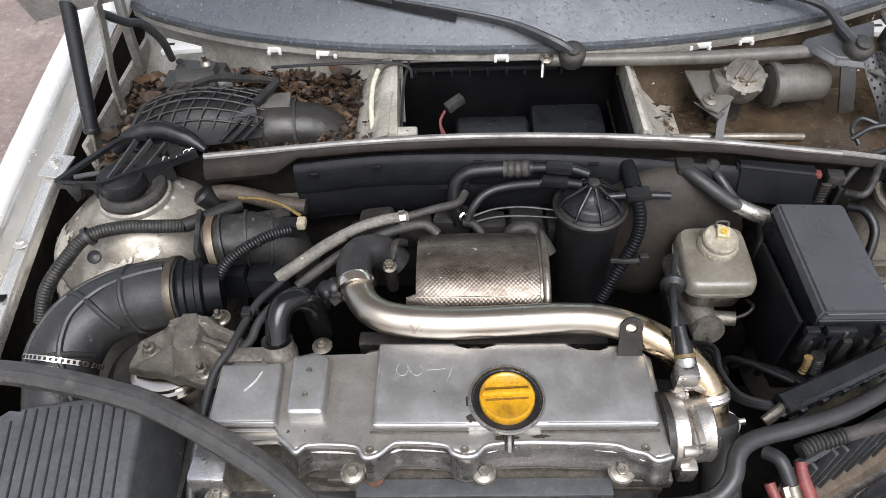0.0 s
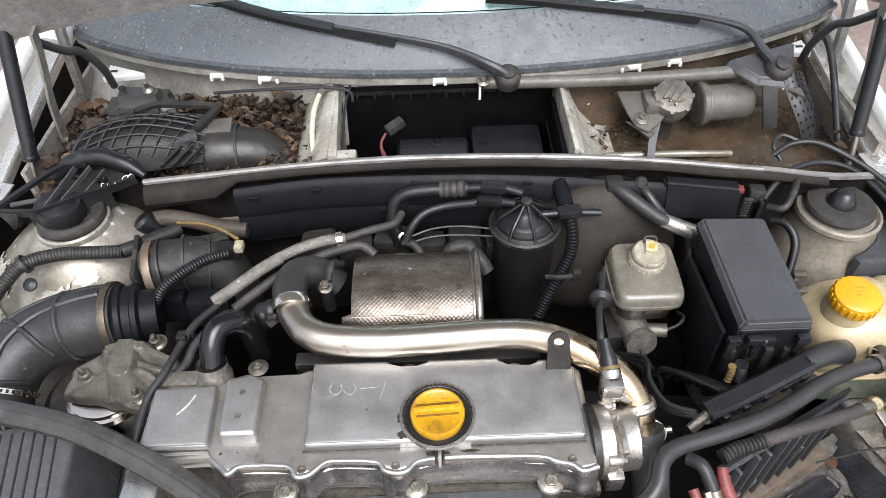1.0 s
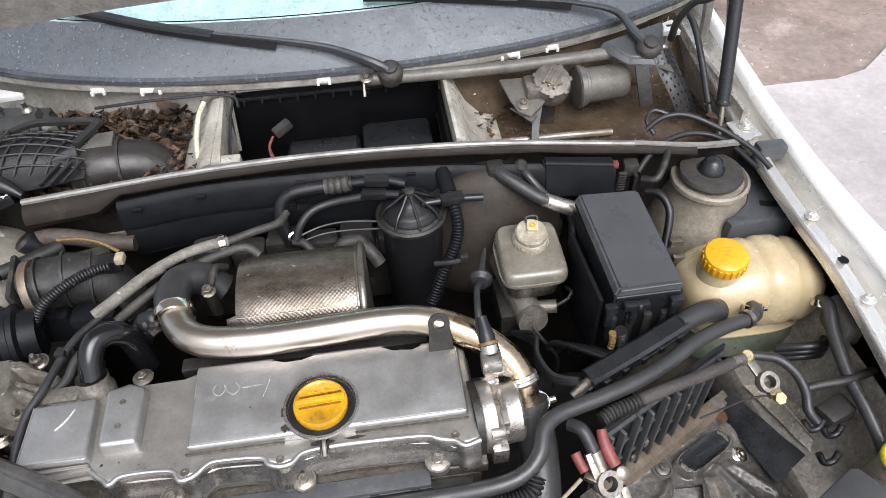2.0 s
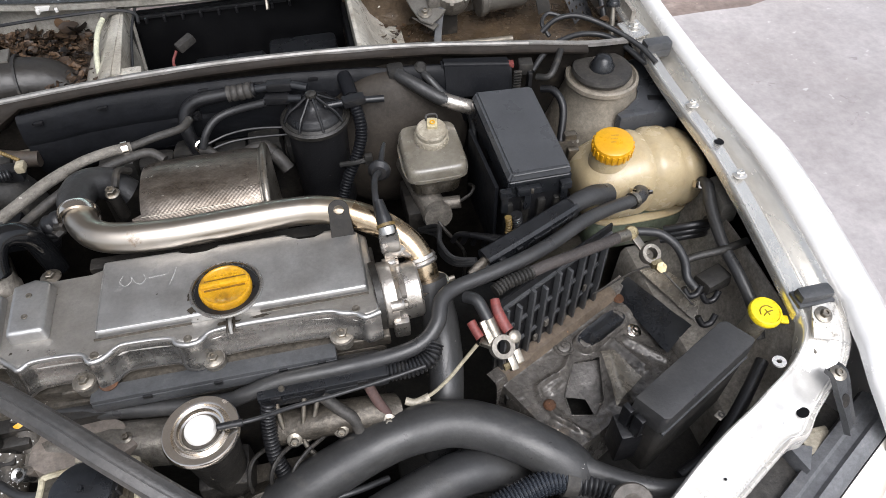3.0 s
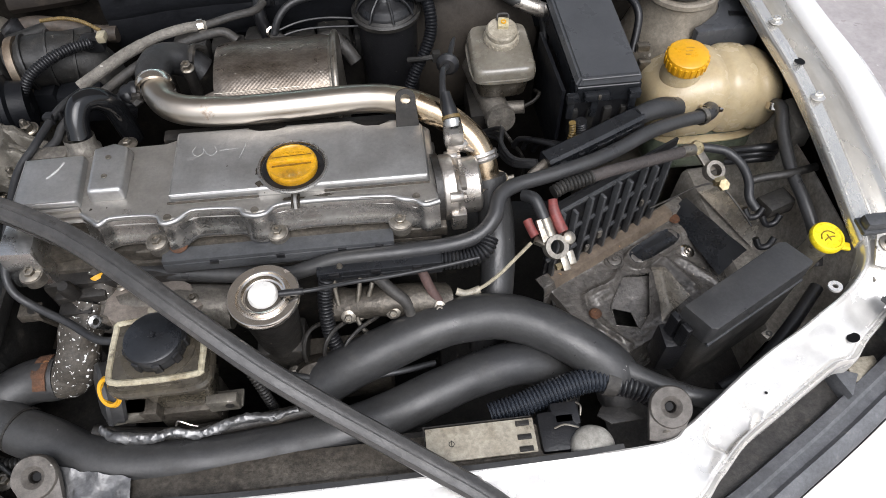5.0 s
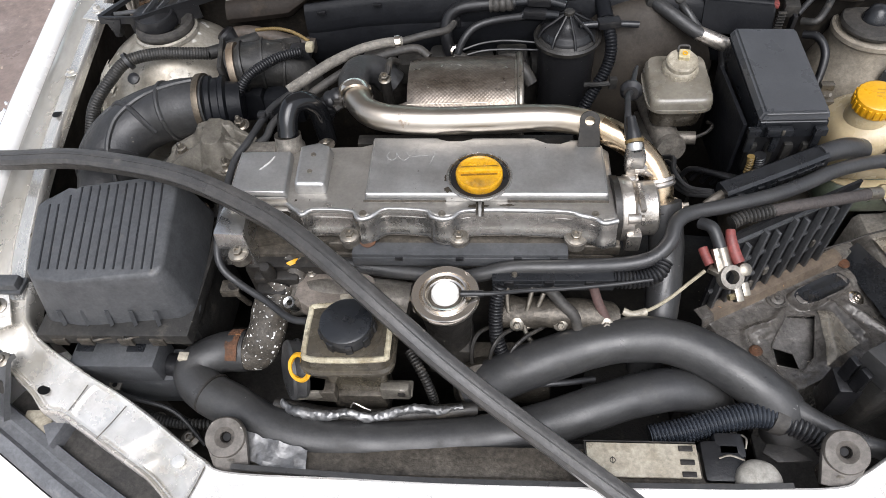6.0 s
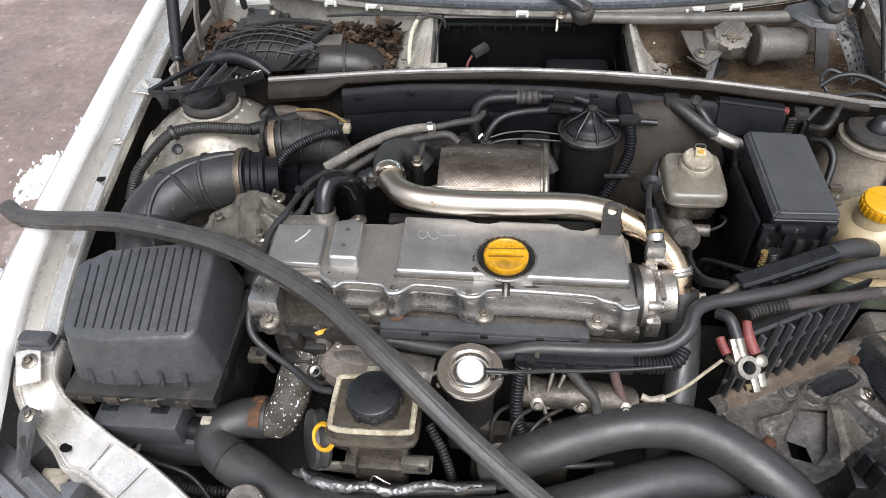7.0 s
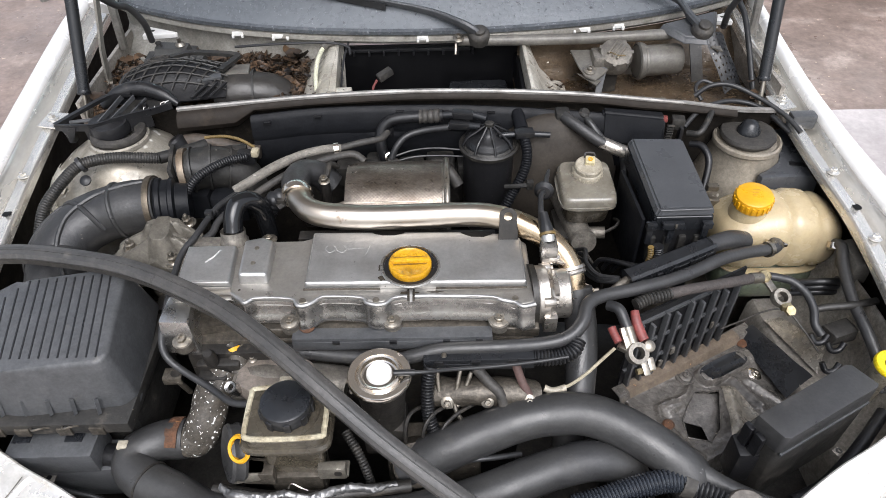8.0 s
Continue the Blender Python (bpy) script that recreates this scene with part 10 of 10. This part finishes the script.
part("duct", tube([(-0.420, 0.765, 0.850), (-0.385, 0.770, 0.852), (-0.345, 0.774, 0.850), (-0.315, 0.776, 0.842), (-0.290, 0.772, 0.828), (-0.280, 0.765, 0.81)], 0.040, 26, 6, [0.044, 0.043, 0.041, 0.039, 0.033, 0.022]), DUCTM, dk)
part("rib", lathe([(0.042, -0.002), (0.0455, -0.002), (0.0455, 0.002), (0.042, 0.002)], 30, aim((-0.350, 0.774, 0.850), (1, 0.1, -0.05))), BLACK_DUSTY, dk)
part("rib", lathe([(0.044, -0.002), (0.047, -0.002), (0.047, 0.002), (0.044, 0.002)], 30, aim((-0.400, 0.768, 0.851), (1, 0.1, 0.05))), BLACK_DUSTY, dk)
part("dust_top", box((-0.380, 0.785, 0.893), (0.05, 0.035, 0.006), 0.002, Matrix.Rotation(0.1, 4, "Z")), PAINT_DUST, dk, "dusty flat top")
bb = thing("bonnet_corner_bracket", (-0.56, 0.65, 0.86), "black plastic corner bracket with slanting ribs", "bracket")
part("rim", sweep([(-0.0022, -0.009), (-0.0022, 0.003), (0.0022, 0.003), (0.0022, -0.009)], [(-0.468, 0.664, 0.897), (-0.500, 0.646, 0.896), (-0.540, 0.629, 0.895), (-0.581, 0.606, 0.894), (-0.610, 0.604, 0.894), (-0.650, 0.608, 0.893)], 6), BLACK, bb, "front rim")
part("rim", sweep([(-0.004, -0.003), (-0.004, 0.003), (0.004, 0.003), (0.004, -0.003)], [(-0.650, 0.609, 0.893), (-0.632, 0.630, 0.896), (-0.612, 0.653, 0.899), (-0.590, 0.680, 0.901), (-0.574, 0.691, 0.902), (-0.545, 0.692, 0.902)], 6), BLACK, bb, "rear rim")
part("edge_fold", sweep([(-0.001, -0.022), (-0.001, 0.0), (0.001, 0.0), (0.001, -0.022)], [(-0.500, 0.644, 0.888), (-0.540, 0.627, 0.887), (-0.581, 0.604, 0.886), (-0.600, 0.603, 0.886)], 5), BLACK, bb, "folded front edge")
part("plate", rough_up(prism([(-0.566, 0.616), (-0.537, 0.634), (-0.500, 0.650), (-0.470, 0.666), (-0.478, 0.680), (-0.511, 0.688), (-0.552, 0.694)], 0.886, 0.890, 0.0015), 0.0018, 34), BLACK_DUSTY, bb, "dusty scuffed plate")
part("web", rough_up(prism([(-0.604, 0.626), (-0.572, 0.624), (-0.560, 0.690), (-0.580, 0.690)], 0.872, 0.875, 0.001), 0.001, 40), BLACK_DUSTY, bb, "sunken web below the ribs")
for a, b, hgt in (((-0.578, 0.612), (-0.562, 0.692), 0.009), ((-0.560, 0.622), (-0.541, 0.690), 0.008), ((-0.536, 0.640), (-0.520, 0.687), 0.004)):
    d = V((b[0] - a[0], b[1] - a[1], 0)).normalized()
    o = V((d.y, -d.x, 0)) * 0.0013
    part("slant_rib", skin([[V((x, y, z0)) - o, V((x, y, z0 + hgt)) - o, V((x, y, z0 + hgt)) + o, V((x, y, z0)) + o] for x, y, z0 in ((a[0], a[1], 0.888), ((a[0] + b[0]) / 2, (a[1] + b[1]) / 2, 0.890), (b[0], b[1], 0.893))]), GREYBLACK, bb, "slanting rib")
for x, y in ((-0.521, 0.661), (-0.512, 0.664)):
    part("peg", box((x, y, 0.895), (0.004, 0.005, 0.011), 0.001, Matrix.Rotation(0.3, 4, "X")), BLACK, bb)
part("hanging_flap", thick(skin([[V((-0.640, 0.606, 0.893)), V((-0.627, 0.604, 0.893)), V((-0.612, 0.603, 0.893))], [V((-0.636, 0.605, 0.878)), V((-0.628, 0.603, 0.874)), V((-0.618, 0.602, 0.880))], [V((-0.632, 0.604, 0.864)), V((-0.630, 0.603, 0.862)), V((-0.627, 0.603, 0.865))]], caps=False, closed=False), 0.002), BLACK, bb, "torn hanging flap")
part("cross_strut", tube([(-0.632, 0.622, 0.890), (-0.606, 0.634, 0.886), (-0.578, 0.637, 0.886)], 0.0035, 8, 4), GREYBLACK, bb)
rt = random.Random(21)
for k in range(7):
    x = -0.512 + 0.0065 * k + rt.uniform(-0.003, 0.003)
    y = 0.644 + 0.45 * (x + 0.512)
    pts = [V((x, y, 0.897))]
    for q in range(3):
        pts.append(pts[-1] + V((rt.uniform(-0.002, 0.006), rt.uniform(-0.001, 0.005), rt.uniform(-0.002, 0.003))))
    part("torn_thread", tube(pts, 0.0006, 5, 4), WHITE, bb, "white torn thread")
part("foot", box((-0.640, 0.625, 0.872), (0.012, 0.014, 0.044), 0.003), BLACK, bb)
# steel pod, leaves and litter in the trough
pd = thing("steel_cover_plate", (-0.53, 0.895, 0.795), "dusty grey steel cover in the leaf-filled trough", "cover")
part("cover", loft_box([(-0.606, 0.838), (-0.466, 0.834), (-0.452, 0.920), (-0.598, 0.935)], [(-0.588, 0.862), (-0.480, 0.858), (-0.472, 0.915), (-0.580, 0.928)], (0.80,) * 4, (0.886, 0.886, 0.900, 0.900), 0.022), POD, pd)
for x, y, r in ((-0.555, 0.905, 0.006), (-0.545, 0.893, 0.0025)):
    part("hole", lathe([(0, 0), (r, 0), (r, 0.0008), (0, 0.0008)], 18, aim((x - 0.003, y - 0.008, 0.8962), (0, -0.24, 1))), DARK, pd)
part("stud", lathe([(0.010, 0), (0.008, 0.004), (0.004, 0.006), (0.004, 0.016), (0, 0.018)], 16, aim((-0.513, 0.892, 0.894), (0, -0.1, 1))), STEEL, pd)


def litter(x0, x1, y0, y1, z, bumps, seed):
    bm = bmesh.new()
    bmesh.ops.create_grid(bm, x_segments=50, y_segments=26, size=1.0)
    for v in bm.verts:
        x, y = x0 + (x1 - x0) * (v.co.x + 1) / 2, y0 + (y1 - y0) * (v.co.y + 1) / 2
        v.co = V((x, y, z + bumps * (noise.noise(V((x * 25, y * 25, seed))) + 0.5 * noise.noise(V((x * 70, y * 70, seed))))))
    return bm


solid("leaf_mould", litter(-0.655, -0.225, 0.70, 0.925, 0.836, 0.016, 2.0), SOIL, (-0.44, 0.8, 0.79), "dark crumbled leaf mould in the trough", "leaf litter", kind="stuff")


def leaves(n, x0, x1, y0, y1, z, seed, size=(0.012, 0.030)):
    """Many curled dead leaves."""
    rnd = random.Random(seed)
    bm = bmesh.new()
    for _ in range(n):
        s = rnd.uniform(*size)
        m = Matrix.Translation((rnd.uniform(x0, x1), rnd.uniform(y0, y1), z + rnd.uniform(0, 0.02))) @ Euler((rnd.uniform(-0.6, 0.6), rnd.uniform(-0.6, 0.6), rnd.uniform(0, 6.28))).to_matrix().to_4x4()
        curl = rnd.uniform(-0.6, 0.6)
        rows = []
        for i in range(5):
            f = i / 4
            w = s * 0.42 * math.sin(math.pi * (0.06 + 0.88 * f)) * rnd.uniform(0.7, 1.2)
            zz = curl * s * (f - 0.5) ** 2 * 2
            rows.append([bm.verts.new(m @ V((-w, (f - 0.5) * s, zz + 0.12 * s))), bm.verts.new(m @ V((0, (f - 0.5) * s, zz))), bm.verts.new(m @ V((w, (f - 0.5) * s, zz + 0.12 * s)))])
        for a, b in zip(rows, rows[1:]):
            for j in range(2):
                bm.faces.new((a[j], a[j + 1], b[j + 1], b[j]))
    return bm


def leaf_material():
    m = mat("mixed_dead_leaves", (0.21, 0.115, 0.052), 0.6, 0, (0.075, 0.048, 0.030), 60, 0.8, bump=0.3)
    N, L = m.node_tree.nodes, m.node_tree.links
    g = N.new("ShaderNodeNewGeometry")
    hsv = N.new("ShaderNodeHueSaturation")
    r = N.new("ShaderNodeMapRange")
    r.inputs[3].default_value, r.inputs[4].default_value = 0.04, 0.55
    L.new(g.outputs["Random Per Island"], r.inputs[0])
    L.new(r.outputs[0], hsv.inputs["Value"])
    old = N["Principled BSDF"].inputs["Base Color"].links[0].from_socket
    L.new(old, hsv.inputs["Color"])
    L.new(hsv.outputs[0], N["Principled BSDF"].inputs["Base Color"])
    return m


LEAVES = leaf_material()
solid("dead_leaves", leaves(1900, -0.65, -0.258, 0.705, 0.925, 0.840, 11, (0.005, 0.018)), LEAVES, (-0.44, 0.8, 0.80), "curled brown dead leaves in the trough", "leaves", kind="stuff")
solid("dead_leaves", leaves(80, -0.65, -0.265, 0.73, 0.925, 0.852, 15, (0.022, 0.036)), LEAVES, (-0.44, 0.8, 0.81), "larger curled brown leaves in the trough", "leaves", kind="stuff")
solid("dead_leaves", leaves(16, -0.285, -0.215, 0.70, 0.78, 0.858, 16, (0.008, 0.018)), LEAVES, (-0.25, 0.75, 0.83), "few crumbled leaves on the pale sheet", "leaves", kind="stuff")
solid("dead_leaves", leaves(120, 0.19, 0.31, 0.72, 0.90, 0.803, 12, (0.004, 0.013)), LEAVES, (0.24, 0.75, 0.80), "crumbled leaves beside the heater well", "leaves", kind="stuff")
solid("dead_leaves", leaves(14, 0.56, 0.63, 0.70, 0.77, 0.835, 13, (0.010, 0.026)), LEAVES, (0.57, 0.72, 0.80), "pale dead leaves in the trough corner", "leaves", kind="stuff")

# trough details
tu = thing("drain_tube", (-0.22, 0.79, 0.80), "pale green drain tube in the scuttle", "tube")
part("tube", tube([(-0.216, 0.712, 0.862), (-0.226, 0.735, 0.868), (-0.232, 0.780, 0.880), (-0.232, 0.83, 0.889), (-0.226, 0.865, 0.893)], 0.0042, 10, 6), mat("pale_green_tube", (0.60, 0.60, 0.45), 0.4, 0, (0.5, 0.5, 0.38), 30, 0.6), tu)
part("boot", tube([(-0.227, 0.862, 0.893), (-0.220, 0.876, 0.895), (-0.205, 0.880, 0.896)], 0.0065, 10, 4), PAINT_DUST, tu)
hc = thing("connector_lead", (-0.11, 0.80, 0.71), "grey plug on a red wire in the heater well", "plug")
part("plug", box((-0.105, 0.815, 0.860), (0.032, 0.016, 0.014), 0.003, Matrix.Rotation(0.55, 4, "Z") @ Matrix.Rotation(-0.3, 4, "Y")), RUBBER_DUST, hc, "grey plug")
for k in range(2):
    part("red_wire", tube([(-0.120, 0.803, 0.855), (-0.128, 0.79, 0.842), (-0.122 + 0.004 * k, 0.765, 0.83), (-0.108 + 0.004 * k, 0.735, 0.81), (-0.10, 0.71, 0.77)], 0.0022, 8, 6), RED, hc, "red wire")
part("cable", tube([(-0.40, 0.873, 0.896), (-0.33, 0.868, 0.902), (-0.27, 0.868, 0.903), (-0.21, 0.872, 0.900), (-0.178, 0.868, 0.893), (-0.172, 0.85, 0.885)], 0.0026, 8, 6), WIRE, hc, "thin black cable along the panel")

# wipers
wl1 = thing("wiper_linkage", (0.30, 0.85, 0.80), "grey wiper linkage tube with motor", "wiper motor")
part("tube", tube([(0.040, 0.872, 0.898), (0.15, 0.868, 0.898), (0.30, 0.868, 0.898), (0.46, 0.875, 0.900)], 0.0105, 16, 4), PAINT_DUST, wl1, "dusty grey tube")
part("bolt", join(hexhead(aim((0.040, 0.862, 0.908), (0, -0.4, 1)), 0.006, 0.006, 0.011), tube([(0.036, 0.87, 0.905), (0.034, 0.85, 0.88)], 0.003, 6, 2)), STEEL, wl1)
part("plate", prism([(0.262, 0.868), (0.345, 0.866), (0.350, 0.835), (0.318, 0.800), (0.300, 0.785), (0.282, 0.796), (0.272, 0.825)], 0.864, 0.868, 0.0012, m=Matrix(((1, 0, 0, 0), (0, 1, 0, 0), (0, 0.25, 1, -0.21), (0, 0, 0, 1)))), PAINT_DUST, wl1, "dusty steel plate")
part("plate_bolt", hexhead(aim((0.292, 0.808, 0.862), (0, -0.3, 1)), 0.006, 0.006, 0.012), STEEL, wl1)
part("tongue", prism([(0.272, 0.822), (0.300, 0.775), (0.312, 0.790)], 0.846, 0.849, 0.0008), PAINT_DUST, wl1)
part("motor", join(lathe([(0, -0.002), (0.031, 0.0), (0.033, 0.004), (0.033, 0.016), (0.030, 0.018), (0.0295, 0.082), (0.027, 0.088), (0, 0.089)], 34, aim((0.392, 0.850, 0.856), (1, 0.08, 0.0))), lathe([(0.033, 0.0), (0.036, 0.002), (0.036, 0.010), (0.033, 0.012)], 34, aim((0.392, 0.850, 0.856), (1, 0.08, 0.0)))), PAINT_DUST, wl1, "grey motor can")
gx = part("gearbox", join(lathe([(0, -0.02), (0.032, -0.02), (0.034, 0.0), (0.030, 0.012), (0.012, 0.016), (0, 0.016)], 30, aim((0.345, 0.838, 0.876), (0, -0.5, 1))), box((0.325, 0.84, 0.868), (0.05, 0.045, 0.03), 0.006)), CAST_DULL, wl1, "dirty cast gearbox")
for j in range(7):
    q = 2 * math.pi * j / 7
    part("lug", box((0, 0, 0), (0.010, 0.008, 0.016), 0.002, aim((0.345, 0.838, 0.876), (0, -0.5, 1)) @ Matrix.Translation((0.029 * math.cos(q), 0.029 * math.sin(q), 0.004)) @ Matrix.Rotation(q, 4, "Z")), CAST_DULL, gx)
for k in range(3):
    part("gear_rib", box((0, 0, 0), (0.034, 0.004, 0.006), 0.001, aim((0.345, 0.838, 0.876), (0, -0.5, 1)) @ Matrix.Rotation(0.9, 4, "Z") @ Matrix.Translation((0, -0.010 + 0.010 * k, 0.017))), STEEL, gx)
part("strap", sweep([(-0.006, -0.002), (-0.006, 0.002), (0.006, 0.002), (0.006, -0.002)], [(0.322, 0.818, 0.862), (0.308, 0.78, 0.83), (0.302, 0.745, 0.806)], 3), GREYBLACK, wl1, "dark strap")
part("gear_wire", tube([(0.328, 0.835, 0.886), (0.334, 0.822, 0.890), (0.345, 0.815, 0.888), (0.36, 0.822, 0.884)], 0.0009, 6, 4), GOLD, wl1)
part("stand", box((0.33, 0.845, 0.825), (0.05, 0.03, 0.06), 0.005), DARK, wl1)
part("floor_pipe", tube([(0.235, 0.780, 0.810), (0.34, 0.779, 0.811), (0.440, 0.776, 0.810)], 0.006, 10, 3), PAINT_IN, wl1, "pale pipe on the floor")


def wiper(pts, blade, label):
    w = thing("windscreen_wiper", pts[0], label, "wiper", group="windscreen wipers")
    part("arm", tube(pts, 0.010, 10, 6, [0.015, 0.0135, 0.0095, 0.0075, 0.006], flat=0.6), GREYBLACK, w, "grey-black arm")
    part("cap", lathe([(0.0205, -0.020), (0.0210, -0.004), (0.0185, 0.002), (0.0150, 0.004), (0.0120, 0.005), (0.0112, 0.010), (0.007, 0.012), (0, 0.012)], 30, aim(V(pts[0]) + V((0, 0, 0.004)), (0, -0.45, 1))), RUBBER_DUST, w, "rounded pivot cap")
    part("blade", join(sweep([(-0.004, -0.008), (-0.004, 0.004), (0.004, 0.004), (0.004, -0.008)], blade, 4), sweep([(-0.009, 0.002), (-0.007, 0.006), (0.007, 0.006), (0.009, 0.002)], [V(p) + V((0, 0, 0.001)) for p in blade[1:]], 4)), WIRE, w, "black wiper blade")
    return w


wiper([(0.080, 0.862, 0.914), (0.050, 0.868, 0.932), (-0.016, 0.901, 0.946), (-0.105, 0.922, 0.958), (-0.199, 0.941, 0.968)], [(-0.10, 0.915, 0.953), (-0.199, 0.938, 0.966), (-0.29, 0.964, 0.976), (-0.385, 0.997, 0.990), (-0.46, 1.03, 1.00)], "black windscreen wiper with a rounded pivot cap")
wiper([(0.508, 0.845, 0.922), (0.494, 0.880, 0.930), (0.474, 0.930, 0.945), (0.40, 0.948, 0.960), (0.307, 0.957, 0.971)], [(0.40, 0.945, 0.957), (0.307, 0.955, 0.969), (0.22, 0.962, 0.978), (0.13, 0.968, 0.988), (0.05, 0.972, 0.994)], "black windscreen wiper with a rounded pivot cap")
wt = thing("scuttle_corner_trim", (0.50, 0.85, 0.84), "torn grey plastic corner trim round the wiper pivot", "trim")
part("trim", loft_box([(0.432, 0.880), (0.470, 0.830), (0.520, 0.822), (0.545, 0.870), (0.560, 0.915)], [(0.440, 0.880), (0.475, 0.838), (0.515, 0.830), (0.538, 0.872), (0.552, 0.912)], (0.905, 0.900, 0.898, 0.905, 0.915), (0.920, 0.912, 0.910, 0.918, 0.930), 0.003), GREYBLACK, wt)
def mesh_strip():
    """A hanging strip with rows of square holes, bowed across its width."""
    bm = bmesh.new()
    mid = smooth([V((0.532, 0.842, 0.908)), V((0.540, 0.822, 0.888)), V((0.556, 0.798, 0.858)), V((0.572, 0.780, 0.822))], 9)
    rows = []
    for p in mid:
        rows.append([bm.verts.new(p + V((0.0024 * (j - 8), 0.0008 * (j - 8), 0.010 * (1 - ((j - 8) / 8) ** 2)))) for j in range(17)])
    for i, (a, b) in enumerate(zip(rows, rows[1:])):
        for j in range(16):
            if not (i % 3 == 1 and j % 3 == 1):
                bm.faces.new((a[j], a[j + 1], b[j + 1], b[j]))
    return thick(bm, 0.0015)


part("mesh", mesh_strip(), BLACK, wt, "grey-black perforated strip")
part("lead", tube([(0.585, 0.900, 0.955), (0.592, 0.868, 0.935), (0.596, 0.830, 0.900), (0.600, 0.795, 0.860), (0.604, 0.765, 0.825)], 0.0055, 10, 6), WIRE, wt, "black lead")
part("leg", sweep([(-0.011, -0.002), (-0.011, 0.002), (0.011, 0.002), (0.011, -0.002)], [(0.494, 0.832, 0.900), (0.498, 0.815, 0.87), (0.505, 0.805, 0.835)], 3, up=(0, -1, 0.2)), BLACK_DUSTY, wt, "dangling tab")
part("shard", prism([(0.520, 0.82), (0.545, 0.875), (0.538, 0.80)], 0.896, 0.899, 0.0008), PAINT_DUST, wt)
for s in (-1, 1):
    wg = thing("scuttle_wedge", (s * 0.58, 0.955, 0.90), "white plastic wedge clip under the windscreen edge", "clip")
    part("wedge", prism([(s * 0.598, 0.968), (s * 0.598, 0.925), (s * 0.530, 0.932), (s * 0.530, 0.938)] if s < 0 else [(0.598, 0.968), (0.530, 0.938), (0.530, 0.932), (0.598, 0.925)], 0.890, 0.899, 0.0015), WHITE, wg)
    part("slot", box((s * 0.585, 0.946, 0.8993), (0.012, 0.006, 0.001), 0), DARK, wg)
    hb = thing("hinge_hose", (s * 0.60, 0.86, 0.86), "dark rubber washer hose by the bonnet hinge", "hose", group="hinge hoses")
    part("hose", tube([(s * 0.570, 0.900, 0.900), (s * 0.565, 0.880, 0.945), (s * 0.575, 0.86, 0.985), (s * 0.588, 0.84, 1.0), (s * 0.60, 0.81, 1.03)], 0.0065, 10, 6), RUBBER, hb)
